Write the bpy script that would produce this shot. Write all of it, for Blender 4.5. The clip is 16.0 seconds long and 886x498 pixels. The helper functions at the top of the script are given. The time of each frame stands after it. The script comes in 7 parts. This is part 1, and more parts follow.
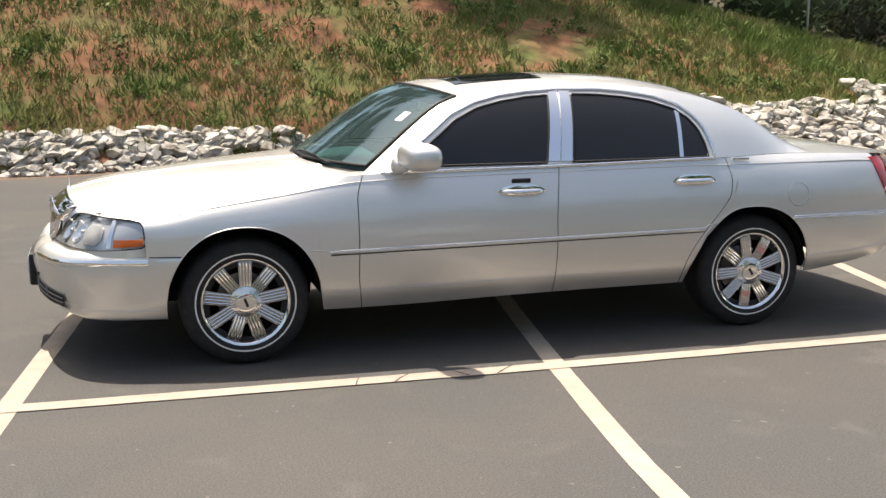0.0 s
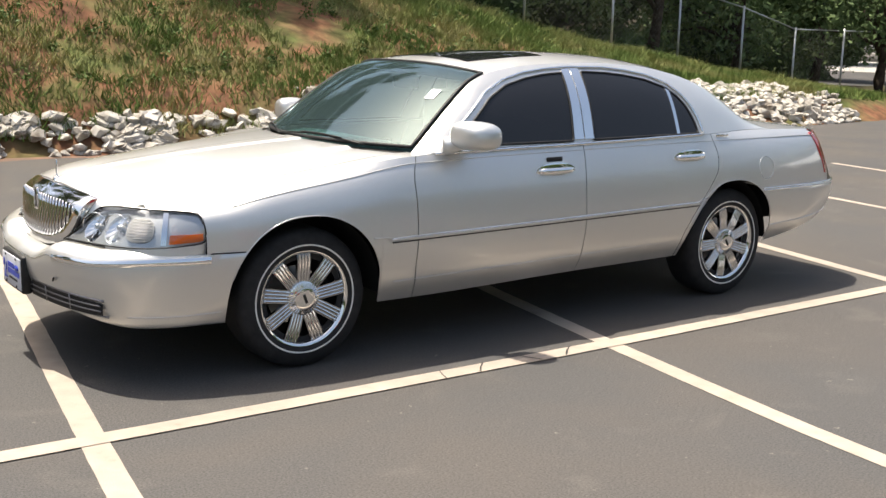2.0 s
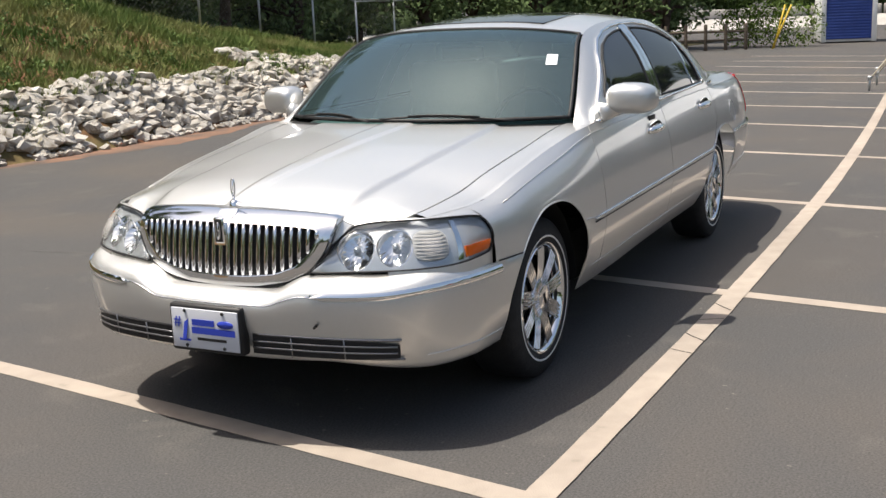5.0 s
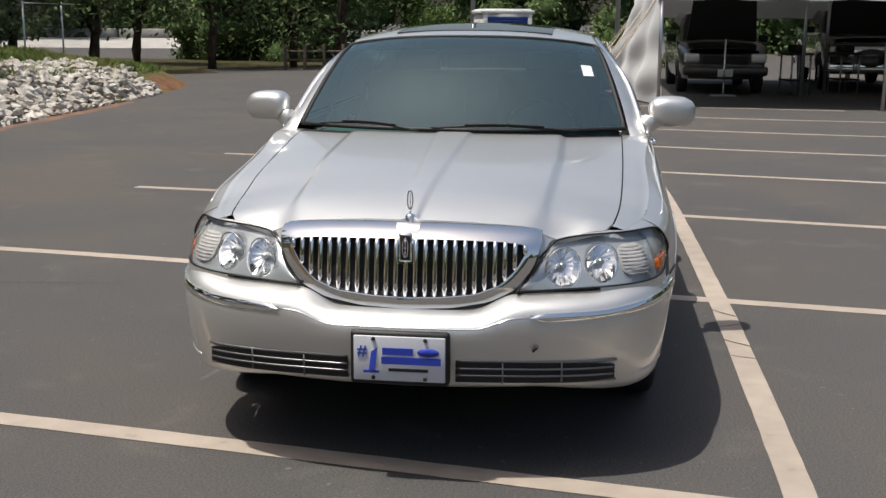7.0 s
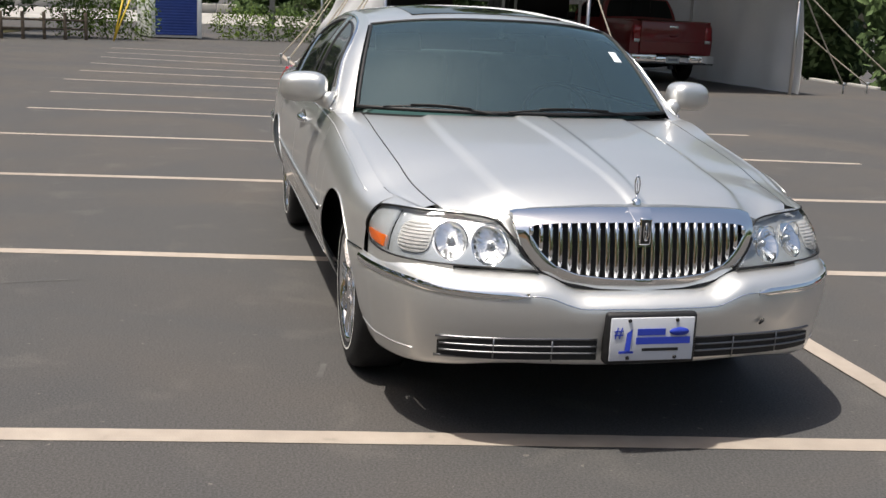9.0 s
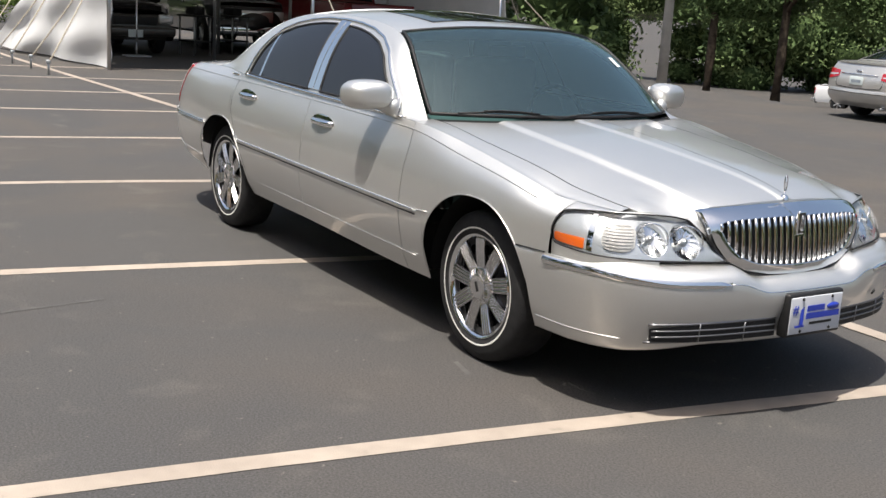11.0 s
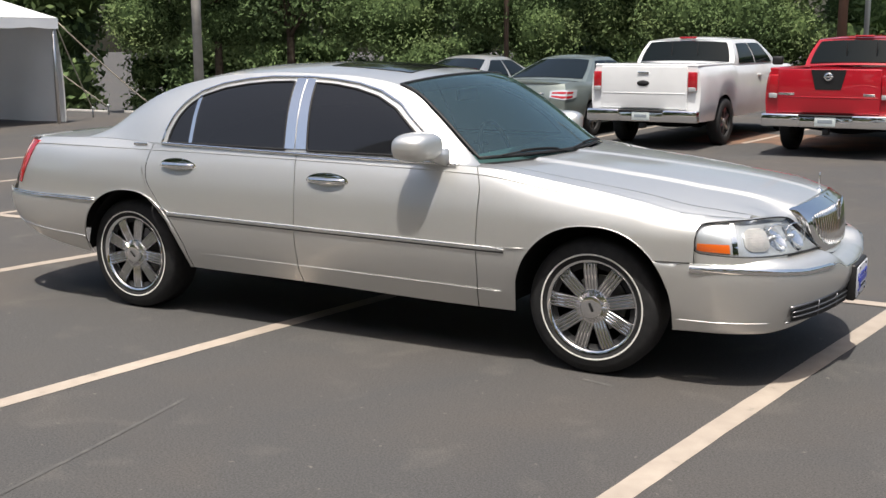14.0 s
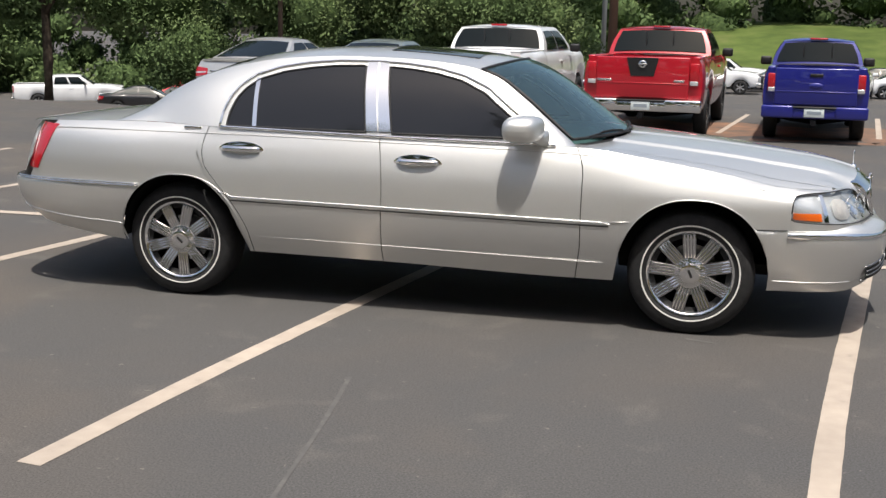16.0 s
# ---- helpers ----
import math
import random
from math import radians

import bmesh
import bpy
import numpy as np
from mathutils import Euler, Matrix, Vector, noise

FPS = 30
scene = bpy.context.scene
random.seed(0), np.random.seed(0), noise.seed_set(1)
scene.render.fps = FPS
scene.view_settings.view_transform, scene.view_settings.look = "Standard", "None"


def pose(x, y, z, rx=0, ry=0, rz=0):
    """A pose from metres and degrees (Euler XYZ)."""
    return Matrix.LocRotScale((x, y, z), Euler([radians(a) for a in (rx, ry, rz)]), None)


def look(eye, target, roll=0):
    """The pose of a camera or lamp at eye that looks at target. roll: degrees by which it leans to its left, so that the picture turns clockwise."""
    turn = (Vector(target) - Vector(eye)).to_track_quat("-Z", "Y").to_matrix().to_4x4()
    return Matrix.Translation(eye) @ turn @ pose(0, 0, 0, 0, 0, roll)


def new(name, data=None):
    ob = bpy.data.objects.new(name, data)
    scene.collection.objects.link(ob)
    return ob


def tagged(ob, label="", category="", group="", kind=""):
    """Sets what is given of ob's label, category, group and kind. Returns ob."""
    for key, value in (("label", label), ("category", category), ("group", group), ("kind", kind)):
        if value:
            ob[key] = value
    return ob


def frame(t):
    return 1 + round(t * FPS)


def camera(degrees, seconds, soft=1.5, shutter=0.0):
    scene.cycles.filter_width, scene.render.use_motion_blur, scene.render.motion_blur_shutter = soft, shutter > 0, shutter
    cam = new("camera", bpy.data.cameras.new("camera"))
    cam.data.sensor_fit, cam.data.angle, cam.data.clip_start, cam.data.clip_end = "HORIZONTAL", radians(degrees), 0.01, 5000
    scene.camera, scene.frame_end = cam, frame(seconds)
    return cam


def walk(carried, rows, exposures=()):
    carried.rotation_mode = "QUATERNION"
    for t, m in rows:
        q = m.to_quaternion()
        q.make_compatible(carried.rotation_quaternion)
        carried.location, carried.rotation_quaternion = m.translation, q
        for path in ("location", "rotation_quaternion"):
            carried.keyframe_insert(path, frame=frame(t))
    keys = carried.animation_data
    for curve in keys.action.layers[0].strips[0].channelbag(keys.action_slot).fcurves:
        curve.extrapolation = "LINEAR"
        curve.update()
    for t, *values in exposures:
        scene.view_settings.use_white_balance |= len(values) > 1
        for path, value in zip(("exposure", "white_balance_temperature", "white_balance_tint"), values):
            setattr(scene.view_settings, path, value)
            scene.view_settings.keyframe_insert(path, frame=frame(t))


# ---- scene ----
cam = camera(43.5, 16.0)
PATH = [
    (0, (0.638, 6.565, 1.702), (0.073, 4.683, 1.327), 0.3),
    (0.5, (1.163, 6.331, 1.689), (0.424, 4.511, 1.315), -0.2),
    (1, (1.696, 6.08, 1.63), (0.815, 4.323, 1.261), 1.1),
    (1.5, (2.094, 5.818, 1.593), (1.067, 4.142, 1.227), 0.7),
    (2, (2.46, 5.396, 1.598), (1.312, 3.804, 1.212), 1.4),
    (2.5, (2.82, 4.985, 1.595), (1.556, 3.486, 1.205), 0.9),
    (3, (3.093, 4.531, 1.56), (1.717, 3.137, 1.16), -1.6),
    (3.5, (3.356, 4.031, 1.534), (1.902, 2.722, 1.117), 1.3),
    (3.7, (3.516, 3.855, 1.549), (2.025, 2.589, 1.135), 1.0),
    (5.8, (4.319, 1.731, 1.513), (2.478, 1.085, 1.072), -0.7),
    (6, (4.353, 1.537, 1.521), (2.493, 0.95, 1.08), 0.4),
    (6.5, (4.458, 1.028, 1.521), (2.547, 0.607, 1.108), 1.5),
    (7, (4.503, 0.56, 1.503), (2.559, 0.32, 1.099), 0.4),
    (7.5, (4.502, 0.039, 1.515), (2.544, -0.017, 1.112), 1.6),
    (8, (4.557, -0.479, 1.546), (2.602, -0.355, 1.143), 1.1),
    (8.5, (4.514, -0.978, 1.51), (2.581, -0.679, 1.091), 0.3),
    (9, (4.436, -1.508, 1.502), (2.534, -1.067, 1.069), 2.5),
    (9.5, (4.362, -2.02, 1.549), (2.503, -1.431, 1.105), 1.3),
    (10, (4.206, -2.537, 1.549), (2.407, -1.795, 1.09), -0.3),
    (10.2, (4.149, -2.742, 1.548), (2.375, -1.944, 1.083), 0.8),
    (12.3, (3.198, -4.664, 1.607), (1.845, -3.241, 1.225), -0.3),
    (12.5, (3.046, -4.777, 1.588), (1.735, -3.317, 1.203), -1.1),
    (13, (2.64, -5.091, 1.603), (1.452, -3.533, 1.204), 0.8),
    (13.5, (2.287, -5.467, 1.637), (1.22, -3.818, 1.262), 0.4),
    (14, (1.909, -5.8, 1.613), (0.956, -4.081, 1.243), -0.3),
    (14.5, (1.503, -6.111, 1.606), (0.655, -4.341, 1.219), 0.6),
    (15, (1.1, -6.407, 1.66), (0.376, -4.581, 1.281), 0.6),
    (15.5, (0.616, -6.618, 1.642), (0.022, -4.749, 1.251), -1.5),
    (16, (0.116, -6.827, 1.627), (-0.357, -4.925, 1.23), 0.9),
]
walk(cam, [(t, look(eye, target, roll)) for t, eye, target, roll in PATH],
     exposures=[(0.0, 0.76, 7250, 10), (3.5, 0.64, 6980, 10), (6.5, 0.0, 6750, 10), (7.6, -0.12, 6700, 10), (8.6, 0.02, 6700, 10), (10.0, 0.28, 6700, 10), (12.8, 0.35, 6700, 10), (14.5, 0.26, 6720, 10), (16.0, 0.24, 6680, 10)])

# ---- light ----
world = bpy.data.worlds.new("world")
scene.world = world
world.use_nodes = True
wn = world.node_tree.nodes
wl = world.node_tree.links
sky = wn.new("ShaderNodeTexSky")
sky.sky_type = 'NISHITA'
sky.sun_disc = False
sky.sun_elevation = radians(71)
sky.sun_rotation = radians(159)
sky.air_density = 1.2
sky.dust_density = 4.5
wn["Background"].inputs["Strength"].default_value = 0.125
wl.new(sky.outputs[0], wn["Background"].inputs["Color"])

sun_data = bpy.data.lights.new("sun", 'SUN')
sun_data.energy = 4.7
sun_data.angle = radians(0.55)
sun_data.color = (1.0, 0.965, 0.905)
sun = new("sun", sun_data)
sun.matrix_world = look((6.0, -15.5, 50.0), (0, 0, 0))


# ---- materials ----
def mat(name, colour=(0.5, 0.5, 0.5), rough=0.5, metal=0.0, coat=0.0, spec=0.5, emit=None, trans=0.0, ior=1.45):
    m = bpy.data.materials.new(name)
    m.use_nodes = True
    b = m.node_tree.nodes["Principled BSDF"]
    b.inputs["Base Color"].default_value = (*colour, 1)
    b.inputs["Roughness"].default_value = rough
    b.inputs["Metallic"].default_value = metal
    b.inputs["Coat Weight"].default_value = coat
    b.inputs["Coat Roughness"].default_value = 0.03
    b.inputs["Specular IOR Level"].default_value = spec
    b.inputs["Transmission Weight"].default_value = trans
    b.inputs["IOR"].default_value = ior
    if emit:
        b.inputs["Emission Color"].default_value = (*emit[:3], 1)
        b.inputs["Emission Strength"].default_value = emit[3]
    return m


def nodes_of(m):
    return m.node_tree.nodes, m.node_tree.links, m.node_tree.nodes["Principled BSDF"]


def varied(m, stops, scale, detail=6, rough_range=None, bump=0.0, bump_scale=None, space="Object", second=None, random_amount=0.0, distort=0.0):
    """Colour by noise through a ramp; a second (scale, amount) noise darkens and lightens in large patches; bump by fine noise."""
    n, l, b = nodes_of(m)
    co = n.new("ShaderNodeTexCoord")
    tex = n.new("ShaderNodeTexNoise")
    tex.inputs["Scale"].default_value = scale
    tex.inputs["Detail"].default_value = detail
    tex.inputs["Distortion"].default_value = distort
    l.new(co.outputs[space], tex.inputs["Vector"])
    ramp = n.new("ShaderNodeValToRGB")
    e = ramp.color_ramp.elements
    while len(e) < len(stops):
        e.new(0.5)
    for k, (p, c) in enumerate(stops):
        e[k].position = p
        e[k].color = (*c, 1)
    l.new(tex.outputs["Fac"], ramp.inputs["Fac"])
    out = ramp.outputs["Color"]
    if second:
        t2 = n.new("ShaderNodeTexNoise")
        t2.inputs["Scale"].default_value = second[0]
        t2.inputs["Detail"].default_value = 5
        l.new(co.outputs[space], t2.inputs["Vector"])
        mr = n.new("ShaderNodeMapRange")
        mr.inputs["From Min"].default_value = 0.3
        mr.inputs["From Max"].default_value = 0.7
        mr.inputs["To Min"].default_value = 1 - second[1]
        mr.inputs["To Max"].default_value = 1 + second[1]
        l.new(t2.outputs["Fac"], mr.inputs["Value"])
        mul = n.new("ShaderNodeVectorMath")
        mul.operation = 'SCALE'
        l.new(out, mul.inputs[0])
        l.new(mr.outputs[0], mul.inputs["Scale"])
        out = mul.outputs[0]
    if random_amount:
        oi = n.new("ShaderNodeObjectInfo")
        geo = n.new("ShaderNodeNewGeometry")
        add = n.new("ShaderNodeMath")
        add.operation = 'ADD'
        l.new(oi.outputs["Random"], add.inputs[0])
        l.new(geo.outputs["Random Per Island"], add.inputs[1])
        mr = n.new("ShaderNodeMapRange")
        mr.inputs["From Max"].default_value = 2.0
        mr.inputs["To Min"].default_value = 1 - random_amount
        mr.inputs["To Max"].default_value = 1 + random_amount
        l.new(add.outputs[0], mr.inputs["Value"])
        mul = n.new("ShaderNodeVectorMath")
        mul.operation = 'SCALE'
        l.new(out, mul.inputs[0])
        l.new(mr.outputs[0], mul.inputs["Scale"])
        out = mul.outputs[0]
    l.new(out, b.inputs["Base Color"])
    if rough_range:
        mr = n.new("ShaderNodeMapRange")
        mr.inputs["To Min"].default_value, mr.inputs["To Max"].default_value = rough_range
        l.new(tex.outputs["Fac"], mr.inputs["Value"])
        l.new(mr.outputs[0], b.inputs["Roughness"])
    if bump:
        t3 = n.new("ShaderNodeTexNoise")
        t3.inputs["Scale"].default_value = bump_scale or scale * 4
        t3.inputs["Detail"].default_value = 4
        l.new(co.outputs[space], t3.inputs["Vector"])
        bp = n.new("ShaderNodeBump")
        bp.inputs["Strength"].default_value = bump
        bp.inputs["Distance"].default_value = 0.01
        l.new(t3.outputs["Fac"], bp.inputs["Height"])
        l.new(bp.outputs[0], b.inputs["Normal"])
    return m


def asphalt_material():
    """Fine stone grain, brownish and grey patches, pale scuffs and rare light specks."""
    m = mat("asphalt", rough=0.82, spec=0.3)
    n, l, b = nodes_of(m)
    co = n.new("ShaderNodeTexCoord")

    def noise_of(scale, detail, lo, hi, a, z, distort=0.0):
        t = n.new("ShaderNodeTexNoise")
        t.inputs["Scale"].default_value, t.inputs["Detail"].default_value = scale, detail
        t.inputs["Distortion"].default_value = distort
        l.new(co.outputs["Object"], t.inputs["Vector"])
        r = n.new("ShaderNodeMapRange")
        for k, v in (("From Min", lo), ("From Max", hi), ("To Min", a), ("To Max", z)):
            r.inputs[k].default_value = v
        l.new(t.outputs["Fac"], r.inputs["Value"])
        return r.outputs[0]

    def mix(kind, fac, a, c):
        x = n.new("ShaderNodeMix")
        x.data_type, x.blend_type = 'RGBA', kind
        for sock, v in ((x.inputs[0], fac), (x.inputs[6], a), (x.inputs[7], c)):
            if isinstance(v, (tuple, float)):
                sock.default_value = v
            else:
                l.new(v, sock)
        return x.outputs[2]

    base = mix('MIX', noise_of(0.55, 6, 0.42, 0.68, 0.0, 0.75, 0.6), (0.072, 0.070, 0.069, 1), (0.097, 0.084, 0.073, 1))
    base = mix('MIX', noise_of(0.23, 5, 0.5, 0.72, 0.0, 0.6), base, (0.058, 0.058, 0.060, 1))
    base = mix('MIX', noise_of(2.6, 9, 0.58, 0.78, 0.0, 0.38, 0.5), base, (0.15, 0.138, 0.122, 1))
    base = mix('MIX', noise_of(19.0, 3, 0.70, 0.74, 0.0, 0.55), base, (0.2, 0.18, 0.16, 1))
    grain = noise_of(110, 5, 0.3, 0.7, 0.68, 1.32)
    sc = n.new("ShaderNodeVectorMath")
    sc.operation = 'SCALE'
    l.new(base, sc.inputs[0])
    l.new(grain, sc.inputs["Scale"])
    l.new(sc.outputs[0], b.inputs["Base Color"])
    bp = n.new("ShaderNodeBump")
    bp.inputs["Strength"].default_value, bp.inputs["Distance"].default_value = 0.3, 0.006
    l.new(noise_of(140, 5, 0.2, 0.8, 0.0, 1.0), bp.inputs["Height"])
    l.new(bp.outputs[0], b.inputs["Normal"])
    return m


ASPHALT = asphalt_material()
LINE = varied(mat("cream_line_paint", rough=0.75), [(0.27, (0.26, 0.23, 0.19)), (0.36, (0.335, 0.285, 0.238)), (0.7, (0.39, 0.333, 0.28))], 9, 10, bump=0.25, bump_scale=160, second=(1.3, 0.12))
PAINT = varied(mat("silver_car_paint", (0.68, 0.68, 0.665), 0.45, 0.85, 1.0), [(0.3, (0.66, 0.66, 0.645)), (0.7, (0.72, 0.72, 0.705))], 400, 2, second=(1.1, 0.02))
CHROME = mat("chrome", (0.86, 0.87, 0.88), 0.06, 1.0)
SOFT_CHROME = mat("soft_chrome", (0.84, 0.85, 0.86), 0.10, 1.0)
SATIN = mat("satin_metal", (0.6, 0.6, 0.6), 0.3, 1.0)
BLACK = varied(mat("black_plastic", rough=0.55), [(0.3, (0.008, 0.008, 0.009)), (0.7, (0.014, 0.014, 0.015))], 40)
RUBBER = varied(mat("tyre_rubber", rough=0.75), [(0.3, (0.01, 0.01, 0.011)), (0.7, (0.02, 0.02, 0.021))], 25, bump=0.2, bump_scale=90)
WHITEWALL = mat("white_tyre_stripe", (0.75, 0.74, 0.7), 0.6)
TINT = mat("dark_tinted_glass", (0.013, 0.014, 0.017), 0.03, 0.0, 0.0, 0.5)


def clear(name, tint, ior=1.5, rough=0.0, gloss=(1, 1, 1), reflection_tint=None):
    """Thin clear sheet: tinted straight through, with mirror gloss by angle; the last argument is a diffuse tint
    (colour, share) standing in for reflections.
    """
    m = bpy.data.materials.new(name)
    m.use_nodes = True
    n, l = m.node_tree.nodes, m.node_tree.links
    n.remove(n["Principled BSDF"])
    t, g, f, x = n.new("ShaderNodeBsdfTransparent"), n.new("ShaderNodeBsdfGlossy"), n.new("ShaderNodeFresnel"), n.new("ShaderNodeMixShader")
    t.inputs["Color"].default_value = (*tint, 1)
    g.inputs["Roughness"].default_value = rough
    g.inputs["Color"].default_value = (*gloss, 1)
    f.inputs["IOR"].default_value = ior
    l.new(f.outputs[0], x.inputs[0])
    l.new(t.outputs[0], x.inputs[1])
    l.new(g.outputs[0], x.inputs[2])
    out = x.outputs[0]
    if reflection_tint:
        d, y = n.new("ShaderNodeBsdfDiffuse"), n.new("ShaderNodeMixShader")
        d.inputs["Color"].default_value = (*reflection_tint[0], 1)
        y.inputs[0].default_value = reflection_tint[1]
        l.new(out, y.inputs[1])
        l.new(d.outputs[0], y.inputs[2])
        out = y.outputs[0]
    l.new(out, n["Material Output"].inputs["Surface"])
    return m


# Tinted gloss and teal diffuse share put reflected sky into the glass colour.
GLASS = clear("windscreen_glass", (0.36, 0.56, 0.55), 2.0, 0.0, (0.72, 0.93, 1.0), ((0.24, 0.38, 0.40), 0.075))
BAND = clear("shade_band_glass", (0.18, 0.26, 0.28), 1.6)
LENS = clear("clear_lamp_lens", (0.9, 0.92, 0.93), 1.45)
AMBER = mat("amber_lens", (0.75, 0.16, 0.02), 0.15, coat=0.6)
REDLENS = mat("red_lamp_lens", (0.38, 0.01, 0.018), 0.12, coat=1.0)
WELL = mat("wheel_well_liner", (0.006, 0.006, 0.006), 0.9)


# ---- mesh helpers ----
def mesh_from(name, verts, faces=None, smooth=True, angle=None):
    """A mesh from points and faces, or from one (points, faces) sheet."""
    if faces is None:
        verts, faces = verts
    me = bpy.data.meshes.new(name)
    me.from_pydata([tuple(v) for v in verts], [], faces)
    if smooth:
        me.polygons.foreach_set("use_smooth", [True] * len(me.polygons))
        if angle:
            me.set_sharp_from_angle(angle=radians(angle))
    me.update()
    return me


def thing(name, label, category, group="", kind="", at=None):
    ob = new(name)
    ob.empty_display_size = 0.1
    if at is not None:
        ob.matrix_world = at
    return tagged(ob, label, category, group, kind)


def part(name, me, material, parent, label="", m=None):
    """One mesh object under a thing or part. me is a mesh or a bmesh."""
    if isinstance(me, bmesh.types.BMesh):
        b = me
        me = bpy.data.meshes.new(name)
        b.to_mesh(me)
        b.free()
    ob = new(name, me)
    if material and not me.materials:
        for q in (material if isinstance(material, (list, tuple)) else [material]):
            me.materials.append(q)
    ob.parent = parent
    if m is not None:
        ob.matrix_basis = m
    if label:
        ob["label"] = label
    return ob


def solo(name, me, material, label, category, group="", kind="", m=None):
    ob = part(name, me, material, None, m=m)
    return tagged(ob, label, category, group, kind)


def patch(fn, nu, nv, flange=0.0, centre=(-1.5, 0.0, 0.45)):
    """A sheet fn(u, v) with u, v in 0..1, facing away from centre; a flange folds its rim inwards."""
    P = np.array([[fn(i / nu, j / nv) for j in range(nv + 1)] for i in range(nu + 1)], float)
    facing = np.cross(np.gradient(P, axis=0), np.gradient(P, axis=1))
    flip = float((facing * (P - np.array(centre))).sum()) < 0
    verts = [tuple(p) for p in P.reshape(-1, 3)]
    k = lambda i, j: i * (nv + 1) + j
    faces = []
    for i in range(nu):
        for j in range(nv):
            f = (k(i, j), k(i + 1, j), k(i + 1, j + 1), k(i, j + 1))
            faces.append(f[::-1] if flip else f)
    if flange:
        du = np.gradient(P, axis=0)
        dv = np.gradient(P, axis=1)
        N = np.cross(du, dv)
        N /= np.maximum(np.linalg.norm(N, axis=2, keepdims=True), 1e-9)
        N *= -1 if flip else 1
        ring = [(i, 0) for i in range(nu)] + [(nu, j) for j in range(nv)] + [(i, nv) for i in range(nu, 0, -1)] + [(0, j) for j in range(nv, 0, -1)]
        base = len(verts)
        for i, j in ring:
            verts.append(tuple(P[i, j]))
        for i, j in ring:
            verts.append(tuple(P[i, j] - N[i, j] * flange))
        n = len(ring)
        for q in range(n):
            r = (q + 1) % n
            f = (base + q, base + n + q, base + n + r, base + r)
            faces.append(f[::-1] if flip else f)
    return verts, faces


def merge(*sheets):
    V, F = [], []
    for v, f in sheets:
        o = len(V)
        V += [tuple(p) for p in v]
        F += [tuple(i + o for i in q) for q in f]
    return V, F


def mirrored(sheet):
    v, f = sheet
    return [(p[0], -p[1], p[2]) for p in v], [tuple(reversed(q)) for q in f]


def tube(path, r, sides=8, closed=False, flat=1.0, up=(0, 0, 1)):
    """A swept round or flattened section along points."""
    Pt = [Vector(p) for p in path]
    n = len(Pt)
    V, F = [], []
    for i, p in enumerate(Pt):
        a = Pt[(i - 1) % n] if (closed or i) else p
        c = Pt[(i + 1) % n] if (closed or i < n - 1) else p
        d = (c - a).normalized()
        s = d.cross(Vector(up))
        if s.length < 1e-4:
            s = d.cross(Vector((0, 1, 0)))
        s.normalize()
        t = s.cross(d).normalized()
        rr = r[i] if isinstance(r, (list, tuple)) else r
        for k in range(sides):
            w = 2 * math.pi * k / sides
            V.append(tuple(p + s * (math.cos(w) * rr * flat) + t * (math.sin(w) * rr)))
    for i in range(n if closed else n - 1):
        j = (i + 1) % n
        for k in range(sides):
            l = (k + 1) % sides
            F.append((i * sides + k, i * sides + l, j * sides + l, j * sides + k))
    if not closed:
        F.append(tuple(range(sides))[::-1])
        F.append(tuple((n - 1) * sides + k for k in range(sides)))
    return V, F


def box(cx, cy, cz, sx, sy, sz, bevel=0.0, segs=2):
    b = bmesh.new()
    bmesh.ops.create_cube(b, size=1)
    bmesh.ops.scale(b, vec=(sx, sy, sz), verts=b.verts)
    if bevel:
        bmesh.ops.bevel(b, geom=b.edges[:], offset=bevel, segments=segs, affect='EDGES', profile=0.5)
    bmesh.ops.translate(b, vec=(cx, cy, cz), verts=b.verts)
    V = [tuple(v.co) for v in b.verts]
    b.verts.index_update()
    F = [tuple(v.index for v in f.verts) for f in b.faces]
    b.free()
    return V, F


def lathe(profile, n=48, axis="y"):
    """Turns (radius, height) pairs round an axis."""
    V, F = [], []
    for i in range(n):
        a = 2 * math.pi * i / n
        for r, h in profile:
            p = (r * math.cos(a), h, r * math.sin(a)) if axis == "y" else (r * math.cos(a), r * math.sin(a), h)
            V.append(p)
    m = len(profile)
    for i in range(n):
        j = (i + 1) % n
        for k in range(m - 1):
            f = (i * m + k, j * m + k, j * m + k + 1, i * m + k + 1)
            F.append(f if axis == "y" else f[::-1])
    return V, F


def curve_through(table):
    """Smooth interpolation through (x, value...) rows: monotone cubic, by x."""
    T = np.array(sorted(table), float)
    X, Yv = T[:, 0], T[:, 1:]
    h = np.diff(X)
    D = np.diff(Yv, axis=0) / h[:, None]
    M = np.zeros_like(Yv)
    M[0], M[-1] = D[0], D[-1]
    for i in range(1, len(X) - 1):
        for c in range(Yv.shape[1]):
            a, b = D[i - 1, c], D[i, c]
            if a * b > 0:
                w1, w2 = 2 * h[i] + h[i - 1], h[i] + 2 * h[i - 1]
                M[i, c] = (w1 + w2) / (w1 / a + w2 / b)

    def f(x):
        x = min(max(x, X[0]), X[-1])
        i = min(int(np.searchsorted(X, x, side="right")) - 1, len(X) - 2)
        s = (x - X[i]) / h[i]
        s2, s3 = s * s, s * s * s
        v = (2 * s3 - 3 * s2 + 1) * Yv[i] + (s3 - 2 * s2 + s) * h[i] * M[i] + (3 * s2 - 2 * s3) * Yv[i + 1] + (s3 - s2) * h[i] * M[i + 1]
        return float(v[0]) if len(v) == 1 else v
    return f


def lerp(a, b, t):
    return a + (b - a) * t


def smooth_step(a, b, x):
    t = min(max((x - a) / (b - a), 0), 1)
    return t * t * (3 - 2 * t)


